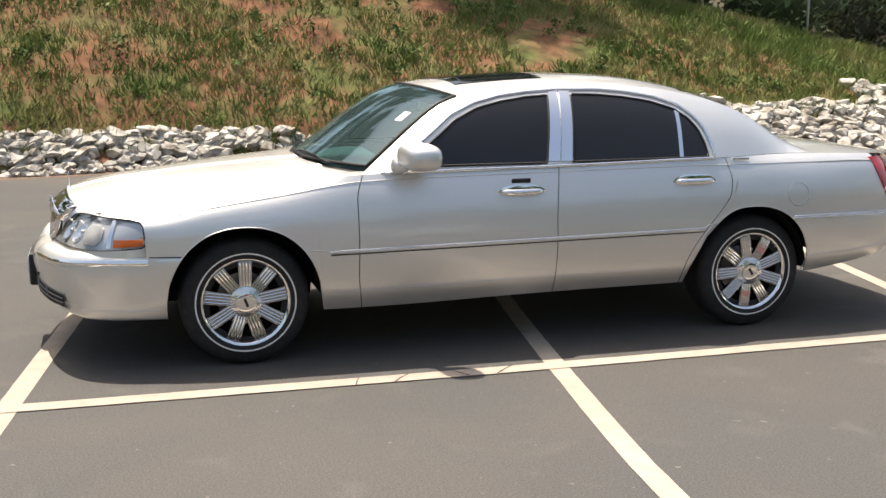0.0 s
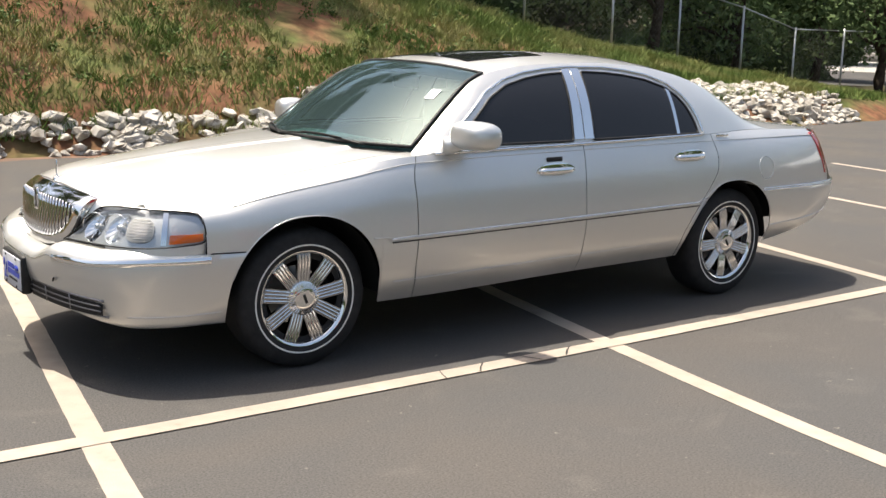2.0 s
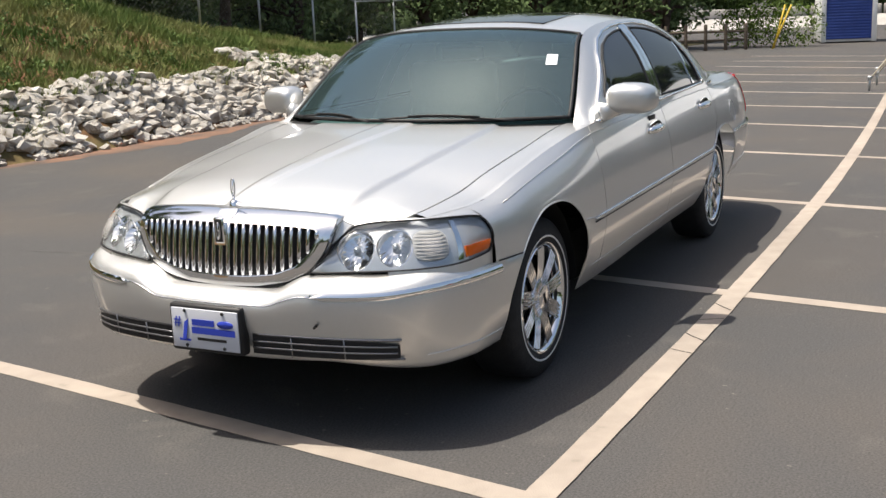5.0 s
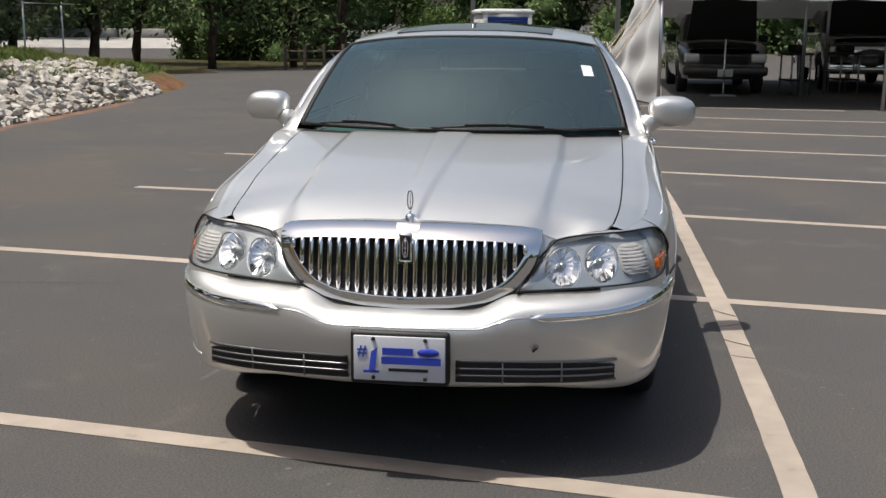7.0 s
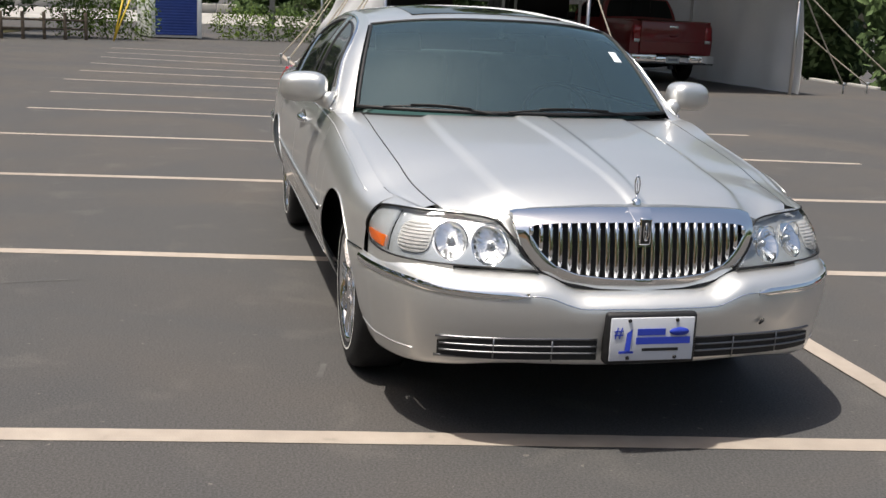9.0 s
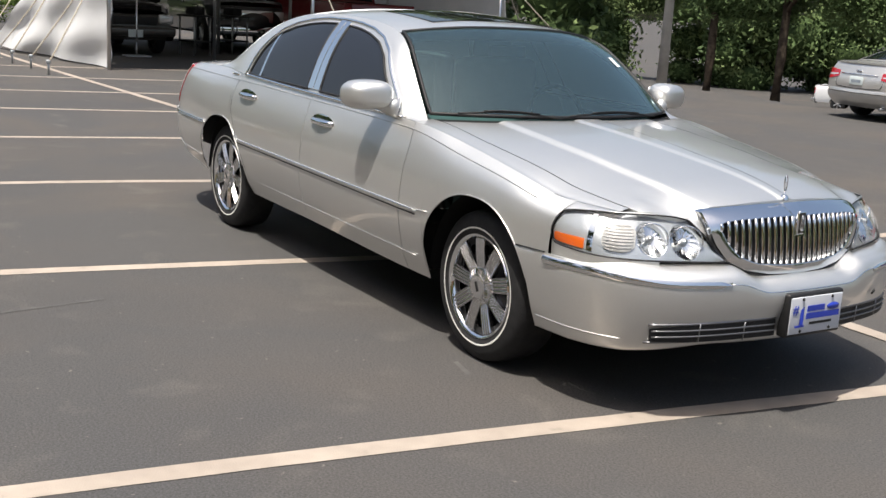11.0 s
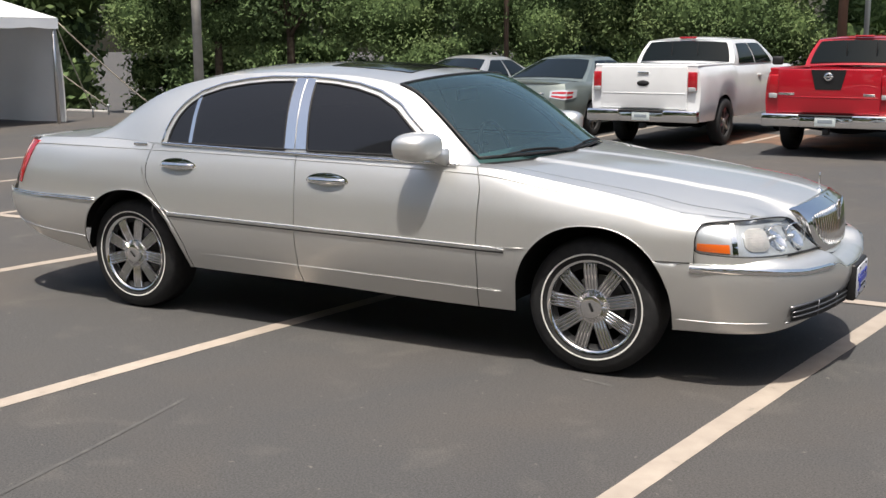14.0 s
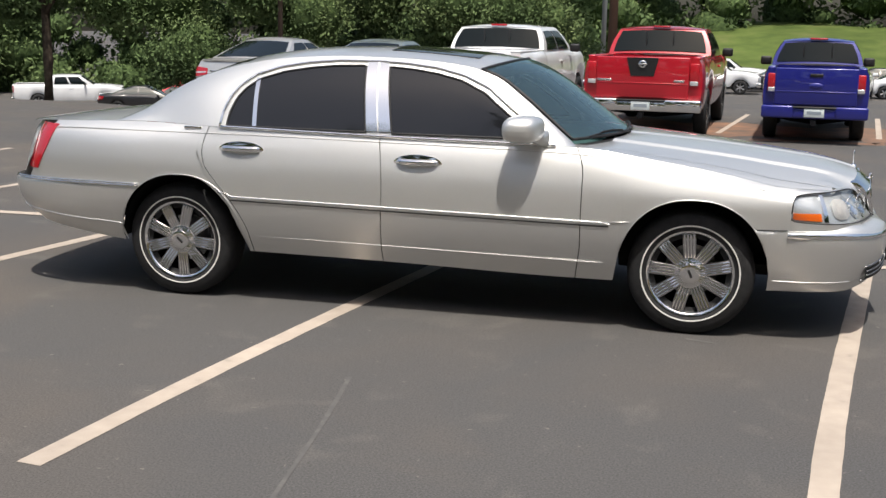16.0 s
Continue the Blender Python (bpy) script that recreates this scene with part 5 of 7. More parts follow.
# clay washed onto the asphalt
WASH = varied(mat("clay_wash", rough=0.95), [(0.3, (0.09, 0.07, 0.058)), (0.6, (0.2, 0.11, 0.07)), (0.75, (0.28, 0.15, 0.09))], 2.5, 8, bump=0.2, bump_scale=60)


def blot(points, seed, z=0.002):
    """A flat stain with a ragged rim round a chain of points (x, y, radius)."""
    r = random.Random(seed)
    up, dn = [], []
    for x, y, w in points:
        up.append((x + r.uniform(-0.05, 0.05), y + w * r.uniform(0.7, 1.2), z))
        dn.append((x + r.uniform(-0.05, 0.05), y - w * r.uniform(0.7, 1.2), z))
    V = up + dn
    n = len(up)
    return mesh_from("stain", V, [(i, n + i, n + i + 1, i + 1) for i in range(n - 1)])


solo("clay_stain", blot([(x, base_y(x) + 0.02, 0.12 + 0.1 * math.sin(x * 2.1) ** 2 + 0.4 * math.exp(-((x + 7.0) / 1.6) ** 2)) for x in np.arange(-15, 3.0, 0.3)], 1), WASH, "thin red clay washed onto asphalt beside the rocks", "stain", kind="structure")
solo("clay_stain", blot([(x, 14.6 - 0.1 * x, 1.3 + 0.3 * math.sin(3 * x)) for x in np.arange(-4.0, 4.8, 0.3)], 2, -0.197), WASH, "orange clay dusting on asphalt under parked trucks", "stain", kind="structure")

solo("clay_stain", blot([(x, 12.6 - 0.02 * x, 0.18) for x in np.arange(0.6, 5.4, 0.25)], 3, -0.197), WASH, "orange clay dusting on asphalt under parked trucks", "stain", kind="structure")
solo("verge", blot([(x, y - 6.5, 6.5) for x, y in ((-36, -6.0), (-34, -6.6), (-32, -7.4), (-30, -8.0), (-28, -9.2), (-26, -10.1), (-24, -11.2), (-22.6, -12.4))], 9, 0.012), varied(mat("leaf_litter", rough=0.95, spec=0.1), [(0.3, (0.03, 0.024, 0.016)), (0.55, (0.06, 0.055, 0.028)), (0.75, (0.085, 0.085, 0.035))], 2.5, 9, bump=0.8, bump_scale=20), "dark soil and leaf litter under the trees", "verge", kind="structure")
# fence on the crest
GALV = mat("galvanised_steel", (0.45, 0.47, 0.48), 0.4, 0.8)
fence = thing("fence", "grey wire-mesh fence with steel posts along the crest", "fence", kind="structure")
fx = [-26.5, -24.3, -22.2, -20.1, -17.8, -15.6, -13.0, -10.6, -8.0, -5.4, -2.8]
for x in fx:
    z = max(hill_z(x, -13.3), 0)
    part("post", mesh_from("post", *tube([(x, -13.3, z - 0.3), (x, -13.3, z + 1.9)], 0.027, 8)), GALV, fence)
wires = []
for a, b in zip(fx[:-1], fx[1:]):
    za, zb = max(hill_z(a, -13.3), 0), max(hill_z(b, -13.3), 0)
    part("rail", mesh_from("rail", *tube([(a, -13.3, za + 1.85), (b, -13.3, zb + 1.85)], 0.018, 6)), GALV, fence)
    for k in range(-14, 20):
        for s in (1, -1):
            x0 = a + 0.13 * k if s > 0 else b - 0.13 * k
            lo, hi = max(0, (a - x0) * s if s > 0 else (x0 - b)), min(1.8, (b - x0) if s > 0 else (x0 - a))
            if hi - lo > 0.1:
                xa, xe = x0 + s * lo, x0 + s * hi
                wires.append(tube([(xa, -13.3, lerp(za, zb, (xa - a) / (b - a)) + 0.04 + lo), (xe, -13.3, lerp(za, zb, (xe - a) / (b - a)) + 0.04 + hi)], 0.0013, 3))
w = part("wire_mesh", mesh_from("wire", *merge(*wires), False), mat("dull_wire", (0.12, 0.125, 0.12), 0.6, 0.4), fence)
w["kind"] = "stuff"

# ---- trees ----
def leaf_material(name, a, b, c):
    return varied(mat(name, rough=0.7, spec=0.15), [(0.3, a), (0.5, b), (0.72, c)], 0.35, 5, random_amount=0.22)


LEAF = leaf_material("dark_green_leaves", (0.052, 0.082, 0.034), (0.10, 0.15, 0.058), (0.18, 0.23, 0.092))
LEAF2 = leaf_material("bright_green_leaves", (0.04, 0.07, 0.012), (0.085, 0.135, 0.025), (0.15, 0.2, 0.05))
BARK = varied(mat("bark", rough=0.95, spec=0.2), [(0.3, (0.03, 0.022, 0.016)), (0.7, (0.09, 0.07, 0.052))], 6, 8, bump=0.8, bump_scale=20)


def leaf_cloud(blobs, per_m2, size):
    """Leaves on and in ellipsoid clumps (x, y, z, rx, ry, rz)."""
    Vs = []
    for x, y, z, rx, ry, rz in blobs:
        n = int(per_m2 * 4 * math.pi * ((rx * ry * rz) ** (2 / 3)))
        p = rng.normal(0, 1, (n, 3))
        p /= np.linalg.norm(p, axis=1, keepdims=True)
        q = rng.uniform(0.42, 1.12, (n, 1)) ** 0.6
        wob = 1 + 0.18 * np.sin(p[:, :1] * 9 + x) * np.cos(p[:, 1:2] * 7 + y)
        c = p * q * wob * [rx, ry, rz] + [x, y, z]
        a = rng.normal(0, 1, (n, 3)) + p * [0.2, 0.2, -0.6]
        a /= np.linalg.norm(a, axis=1, keepdims=True)
        b = np.cross(a, rng.normal(0, 1, (n, 3)))
        b /= np.linalg.norm(b, axis=1, keepdims=True)
        s = rng.uniform(0.6, 1.3, (n, 1)) * size
        Vs.append(np.stack([c - a * s, c + b * s * 0.45, c + a * s, c - b * s * 0.45], axis=1).reshape(-1, 3))
    V = np.concatenate(Vs)
    F = np.arange(len(V)).reshape(-1, 4)
    V = V[np.repeat(V.reshape(-1, 4, 3)[:, :, 2].min(axis=1) > -3.4, 4)]
    return fast_mesh("leaves", V, np.arange(len(V)).reshape(-1, 4))


def tree(x, y, h, spread, seed, leaf=LEAF, size=0.1, z0=0.0, trunk_h=None, label="dark leafy tree with a brown trunk"):
    r = random.Random(seed)
    t = thing("tree", label, "tree", at=pose(x, y, z0))
    th = trunk_h or h * 0.35
    parts_ = [tube([(0, 0, -0.3), (0.05, 0, th * 0.4), (0.0, 0.08, th), (0.1, 0.0, h * 0.75)], [0.2, 0.16, 0.13, 0.05], 9)]
    blobs = []
    for k in range(11):
        a = r.uniform(0, 2 * math.pi)
        zz = r.uniform(th, h * 0.93)
        rad = spread * (1 - 0.45 * (zz - th) / (h - th)) * r.uniform(0.25, 0.85)
        c = (rad * math.cos(a), rad * math.sin(a), zz)
        parts_.append(tube([(0.02, 0.02, th * r.uniform(0.8, 1.2)), (c[0] * 0.5, c[1] * 0.5, (zz + th) / 2 + 0.2), c], [0.07, 0.045, 0.015], 6))
        s = r.uniform(0.32, 0.55) * spread
        blobs.append((*c, s, s, s * 0.75))
    part("trunk", mesh_from("trunk", *merge(*parts_)), BARK, t)
    part("crown", leaf_cloud(blobs, 26 * (0.1 / size) ** 2, size), leaf, t)
    return t


# woods: ragged walls of foliage round the place
def woods(path, height, depth, seed, step=1.5, z0=0.0, size=1.0):
    r = random.Random(seed)
    blobs = []
    for (x0, y0), (x1, y1) in zip(path[:-1], path[1:]):
        n = max(1, int(math.hypot(x1 - x0, y1 - y0) / step))
        for i in range(n):
            t = (i + r.random()) / n
            tall = height * r.uniform(0.85, 1.25)
            for lv in range(6):
                z = z0 + tall * (0.03 + 0.19 * lv) * r.uniform(0.85, 1.15)
                s = r.uniform(0.9, 1.7) * size
                blobs.append((lerp(x0, x1, t) + r.uniform(-depth, depth), lerp(y0, y1, t) + r.uniform(-depth, depth), z, s, s, s * 0.8))
    return blobs


_core = bmesh.new()
bmesh.ops.create_icosphere(_core, subdivisions=2, radius=0.74)
CORE_V = np.array([v.co[:] for v in _core.verts])
CORE_F = np.array([[v.index for v in f.verts] for f in _core.faces])
_core.free()


def foliage_shade(blobs):
    """Solid dark lumps that stand for the shade behind the outer leaves."""
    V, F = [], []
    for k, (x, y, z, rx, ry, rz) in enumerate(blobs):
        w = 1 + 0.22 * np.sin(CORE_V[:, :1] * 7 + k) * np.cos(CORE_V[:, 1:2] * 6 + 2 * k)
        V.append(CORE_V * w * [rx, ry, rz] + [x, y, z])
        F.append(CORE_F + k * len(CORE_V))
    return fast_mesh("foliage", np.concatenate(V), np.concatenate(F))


# Darker green than the leaves: the shade between them put into colour.
LEAF_SHADE = varied(mat("shaded_foliage", rough=0.9, spec=0.1), [(0.3, (0.022, 0.036, 0.014)), (0.55, (0.052, 0.08, 0.03)), (0.75, (0.09, 0.13, 0.045))], 5, 8, bump=1.0, bump_scale=12)


def wood(label, blobs, per_m2, size, leaf=LEAF):
    w = thing("woods", label, "woods", kind="stuff")
    part("leaves", leaf_cloud(blobs, per_m2, size), leaf, w)["kind"] = "stuff"
    part("foliage", foliage_shade(blobs), LEAF_SHADE, w)["kind"] = "stuff"


wood("dense dark green woods behind the car park", woods([(-15.0, 26.8), (-13, 27.3), (-6, 29.5), (-3.5, 30.5)], 8, 1.6, 1, 1.4, -1.6), 190, 0.065)
wood("leafy branches overhanging the lower lot", woods([(-25, 24.0), (-16.5, 26.5)], 6, 1.3, 8, 1.2, 2.1), 190, 0.065)
wood("dark green woods behind the lower lot", woods([(-60, 44), (-46, 60), (-30, 66), (-12, 60)], 10, 2.0, 9, 2.6, -2.9, 1.6), 16, 0.2)
for tx, ty, sd in ((-23.5, 24.2, 61),):
    tree(tx, ty, 7.0, 2.0, sd, z0=-1.6, trunk_h=4.2)
wood("distant dark green woods beyond the road", woods([(-52, -40), (-72, -22), (-74, -8), (-66, 4), (-50, 12), (-36, 20), (-29, 23.4)], 8, 2.2, 2, 2.6, 0, 1.4), 12, 0.19)
wood("dark green woods behind the fence on the crest", woods([(-30, -21), (-24, -18.5), (-16, -17.5), (-8, -18)], 10, 1.8, 3, 1.3, 0.6) + woods([(-8, -18), (8, -19), (22, -17)], 14, 1.8, 31, 1.3, 0.6, 1.1), 34, 0.1)
wood("dark woods between the lot and the road", woods([(-38, -33), (-36, -27), (-36, -21.5)], 8, 1.2, 12, 1.3, -0.2, 1.1) + woods([(-36.5, -13.4), (-36, -9.0)], 6, 0.9, 13, 0.5, -0.2, 0.9), 60, 0.085)
# The stretch behind the camera is never seen; it is added for reflections.
wood("far woods with an unseen stretch added for reflections", woods([(-12, 70), (-8, 88), (14, 90), (40, 84), (58, 50), (56, 10), (48, -12), (24, -18)], 10, 2.5, 4, 3.2, -1.5, 1.8), 5, 0.3)
tree(-26.0, -13.2, 5.0, 2.6, 21, trunk_h=1.25)
tree(-28.5, -10.6, 5.5, 2.6, 22, trunk_h=1.35)
tree(-30.5, -8.6, 5.0, 2.6, 23, trunk_h=1.1)
tree(-27.6, -16.5, 5.0, 2.6, 24, trunk_h=1.2)
tree(-30.0, -7.0, 5.5, 2.4, 25, trunk_h=1.0)
tree(-22.5, -15.4, 5.5, 2.6, 26, trunk_h=1.6)
tree(-31.0, -14.0, 5.0, 2.6, 41, trunk_h=1.2)
tree(-25.0, -18.0, 5.0, 2.6, 42, trunk_h=1.2)
tree(-19.0, -15.2, 6.5, 2.5, 27, z0=0.6, trunk_h=2.0)
tree(-20.3, 24.0, 6.0, 2.2, 28, z0=-1.0, trunk_h=3.2)
bushes = [(-31.5 + 0.3 * k, -5.0 + 0.9 * k, 0.7, 0.8, 0.8, 0.75) for k in range(3)] + [(-33.5, -0.2 + 0.8 * k, 0.5, 0.7, 0.7, 0.55) for k in range(7)] + [(-31.0, -4.4, 1.2, 0.9, 0.9, 0.9)]
solo("bushes", leaf_cloud(bushes, 120, 0.055), LEAF2, "bright green bushes at the lot edge", "bushes", kind="stuff")

# ---- other vehicles ----
def car_paint(name, colour, metal=0.2, rough=0.3):
    d = tuple(c * 0.9 for c in colour)
    return varied(mat(name, colour, rough, metal, 1.0), [(0.3, d), (0.7, colour)], 2.0, 4)


WHITE_PAINT = car_paint("white_car_paint", (0.76, 0.77, 0.78), 0.0)
RED_PAINT = car_paint("red_car_paint", (0.42, 0.008, 0.02), 0.1)
DARK_RED = car_paint("dark_red_car_paint", (0.2, 0.008, 0.012), 0.1)
BLUE_PAINT = car_paint("blue_car_paint", (0.012, 0.016, 0.19), 0.15)
SAGE_PAINT = car_paint("sage_grey_car_paint", (0.22, 0.255, 0.235), 0.5)
SILVER_PAINT = car_paint("light_silver_car_paint", (0.60, 0.59, 0.57), 0.6)
BLACK_PAINT = car_paint("black_car_paint", (0.012, 0.012, 0.014), 0.0)
TAN_PAINT = car_paint("dark_tan_car_paint", (0.05, 0.045, 0.04), 0.3)
PLATE_PLAIN = mat("number_plate", (0.6, 0.66, 0.66), 0.4)
PLATE_INK = mat("plate_ink", (0.25, 0.29, 0.33), 0.5)
GLAZE = mat("dark_car_glass", (0.006, 0.009, 0.010), 0.04, spec=0.25)
PALE_GLAZE = mat("grey_green_car_glass", (0.05, 0.062, 0.06), 0.03, coat=0.6)
CLEAR_LAMP = mat("pale_lamp_lens", (0.65, 0.66, 0.67), 0.12, 0.5, 0.6)

plain_tyre = mesh_from("tyre", *lathe([(0.60, -0.10), (0.72, -0.112), (0.9, -0.108), (0.975, -0.09), (1.0, -0.06), (1.0, 0.06), (0.975, 0.09), (0.9, 0.108), (0.72, 0.112), (0.62, 0.1), (0.60, 0.06)], 32), angle=40)
plain_tyre.materials.append(RUBBER)


def rim_sheet(spokes, wide):
    out = [lathe([(0.60, -0.08), (0.60, 0.04), (0.63, 0.09), (0.66, 0.1), (0.67, 0.08)], 32), lathe([(0.005, 0.085), (0.14, 0.085), (0.17, 0.06), (0.18, 0.02)], 16)]
    for k in range(spokes):
        a = 2 * math.pi * k / spokes
        d, e = np.array([math.cos(a), 0, math.sin(a)]), np.array([-math.sin(a), 0, math.cos(a)])
        out.append(patch(lambda u, v: tuple(d * lerp(0.1, 0.62, u) + e * (2 * v - 1) * wide * lerp(0.8, 1.15, u) + np.array([0, 0.085 - 0.02 * abs(2 * v - 1), 0])), 3, 2, 0.03, centre=(0, -3, 0)))
    return merge(*out)


rim_kinds = {}
for nm, sp, wd in (("five", 5, 0.10), ("six", 6, 0.075), ("eight", 8, 0.05)):
    rim_kinds[nm] = mesh_from("rim", *rim_sheet(sp, wd), angle=40)
    rim_kinds[nm].materials.append(SATIN)
plain_barrel = mesh_from("barrel", *lathe([(0.02, -0.05), (0.59, -0.05), (0.6, 0.03)], 24))
plain_barrel.materials.append(BLACK)


def vehicle(name, label, category, at, L, W, sill, axles, tyre_r, top, cabin, paint, group="", style="saloon", rim="five", rear=None, front=None, glass=GLAZE, detail=2, bed=None, mirrors=True):
    """A road vehicle: origin under the middle of its tail, x forwards.
    top: (x, z) along the upper edge of the body sides; cabin: (x at belt rear, x roof rear, x roof front, x belt front, roof z, half roof width)."""
    v = thing(name, label, category, group, at=at)
    ztop = curve_through(top)
    H2 = W / 2
    rear = rear or (0.10, 0.02, 0.0, 0.02, 0.08)
    front = front or (0.10, 0.02, 0.0, 0.05, 0.18)
    lv = [0, 0.28, 0.55, 0.8, 1.0]
    rear_x, front_x = curve_through(list(zip(lv, rear))), curve_through(list(zip(lv, front)))
    tumble = curve_through([(0, 0.94), (0.2, 0.98), (0.5, 1.0), (0.78, 0.985), (0.93, 0.955), (1.0, 0.915)])

    bow = 0.15 if style == "saloon" else 0.05

    def half(u):
        a, b = max(0, 1 - u * L / (0.8 if style == "saloon" else 0.3)), max(0, 1 - (1 - u) * L / 0.85)
        return H2 * (1 - (0.15 if style == "saloon" else 0.03) * a ** 2.2 - 0.17 * b ** 2.2)

    def low(x):
        for ax in axles:
            d = (x - ax) / (tyre_r * 1.2)
            if abs(d) < 1:
                return max(sill, tyre_r + (tyre_r * 1.16) * math.sqrt(1 - abs(d) ** 2.4))
        return sill

    def side(u, w):
        x = lerp(rear_x(w), L - front_x(w), u)
        return (x, half(u) * tumble(w), lerp(low(x), ztop(x), w))

    c = (L / 2, 0, 0.5)
    nu = 40 * detail
    both("body_side", patch(side, nu, 10, 0.02, c), paint, v)
    part("rear_panel", mesh_from("rear", *patch(lambda u, w: (rear_x(w) - bow * (1 - (2 * u - 1) ** 2), half(0) * tumble(w) * (2 * u - 1), lerp(sill, ztop(rear[-1]), w)), 16, 10, 0, c)), paint, v)
    part("front_panel", mesh_from("front", *patch(lambda u, w: (L - front_x(w) + 0.14 * (1 - (2 * u - 1) ** 2), half(1) * tumble(w) * (2 * u - 1), lerp(sill, ztop(L), w)), 16, 10, 0, c)), paint, v)
    xb, xr, xf, xw, zr, yr = cabin

    def deck(x0, x1, crown, n):
        def fn(u, s):
            uu = lerp(x0, x1, u)
            q = 2 * s - 1
            w_ = half(min(max(uu / L, 0), 1)) * tumble(1.0)
            lead = 0.14 * (1 - q * q) if uu > L - 0.25 else 0
            return (uu + lead, w_ * q, ztop(uu) + crown * (1 - abs(q) ** 2.6))
        return patch(fn, n, 14, 0, c)

    part("hood", mesh_from("hood", *deck(xw - 0.1, L - front_x(1.0), 0.05, 18)), paint, v)
    belt_y = lambda x: half(min(max(x / L, 0), 1)) * tumble(1.0)

    def glasshouse(u, w):
        """u from rear belt over the sides to the front belt, w up to the roof rail."""
        a = np.array([lerp(xb, xw, u), belt_y(lerp(xb, xw, u)), ztop(lerp(xb, xw, u))])
        b = np.array([lerp(xr, xf, u), yr, zr - 0.05 - 0.03 * (2 * u - 1) ** 4])
        p = a + (b - a) * w
        p[1] += 0.03 * math.sin(math.pi * w)
        return p

    both("cabin_side", patch(lambda u, w: tuple(glasshouse(u, w)), 30, 8, 0.0, c), paint, v)
    part("roof", mesh_from("roof", *patch(lambda u, s: (lerp(xr, xf, u) + (0.10 * (1 - (2 * s - 1) ** 2)) * (1 if u > 0.5 else -0.6) * abs(2 * u - 1), yr * (2 * s - 1), zr - 0.05 - 0.03 * (2 * u - 1) ** 4 + 0.05 * (1 - abs(2 * s - 1) ** 2.4) * (1 - 0.35 * (2 * u - 1) ** 4)), 16, 14, 0, c)), paint, v)

    def screen(u_, rearward, m=0.0, lo=0.0, hi=1.0):
        def fn(u, s):
            q = lerp(-1 + m, 1 - m, s)
            w = lerp(lo, hi, u)
            p = glasshouse(u_, w)
            crown = (1 - q * q)
            top_add = 0.05 * (1 - abs(q) ** 2.4) * 0.65 * w
            return (p[0] + crown * (-0.06 if rearward else 0.10) * (0.6 + 0.4 * (1 - w)), p[1] * q, p[2] + top_add + (0.03 * (1 - abs(q) ** 2) * (1 - w)))
        return fn

    part("windscreen_frame", mesh_from("wf", *patch(screen(1, False), 8, 14, 0, c)), paint, v)
    part("rear_window_frame", mesh_from("rf", *patch(screen(0, True), 8, 14, 0, c)), paint, v)
    off = lambda f, d: (lambda u, s: (f(u, s)[0] + d[0], f(u, s)[1], f(u, s)[2] + d[1]))
    part("windscreen", mesh_from("ws", *patch(off(screen(1, False, 0.07, 0.05, 0.95), (0.012, 0.008)), 8, 14, 0.01, c)), glass, v)
    part("rear_window", mesh_from("rw", *patch(off(screen(0, True, 0.09, 0.10, 0.92), (-0.014, 0.004)), 8, 14, 0.01, c)), glass, v)
    splits = (0.10, 0.46, 0.50, 0.88) if style != "van" else (0.05, 0.33, 0.36, 0.62, 0.65, 0.90)
    for k in range(0, len(splits), 2):
        u0, u1 = splits[k], splits[k + 1]
        def win(u, w):
            ww = lerp(0.10, 0.86, w)
            uu = lerp(u0, u1, u)
            p = glasshouse(uu, ww)
            return (p[0], p[1] + 0.012, p[2])
        both("side_window", patch(win, 10, 6, 0.008, c), glass, v)
    part("underbody", mesh_from("ub", *box(L / 2, 0, (sill + 0.62) / 2 + 0.04, L * 0.93, W - 0.52, 0.62 - sill), smooth=False), WELL, v)
    for ax in axles:
        for sgn in (1, -1):
            rot = pose(ax, sgn * (H2 - 0.13), tyre_r, 0, 20 * ax, 0 if sgn > 0 else 180) @ Matrix.Diagonal((tyre_r, 1, tyre_r, 1))
            w = part("wheel", plain_barrel, None, v, m=rot)
            part("tyre", plain_tyre, None, w)
            part("rim", rim_kinds[rim], None, w)
    if mirrors:
        for sgn in (1, -1):
            part("door_mirror", mesh_from("dm", *box(xw - 0.45, sgn * (H2 + 0.08), ztop(xw) + 0.06, 0.12, 0.2, 0.16 if style != "saloon" else 0.13, 0.04, 3)), paint if style == "saloon" else BLACK, v)
    v["sizes"] = (L, W)
    return v, ztop, half, c


def lamps(v, y, z, w, h, x, material, d=0.05, tilt=0):
    for sgn in (1, -1):
        part("tail_lamp" if x < 1 else "headlamp", mesh_from("lamp", *box(x, sgn * y, z, d, w, h, 0.015, 2)), material, v)


def number_plate(v, x, z, y=0):
    p = part("number_plate", mesh_from("np", *box(x, y, z, 0.012, 0.31, 0.155, 0.004)), PLATE_PLAIN, v, "pale number plate")
    part("plate_bar", mesh_from("pb", *box(x - 0.0075, y, z - 0.005, 0.004, 0.22, 0.05), smooth=False), PLATE_INK, p)


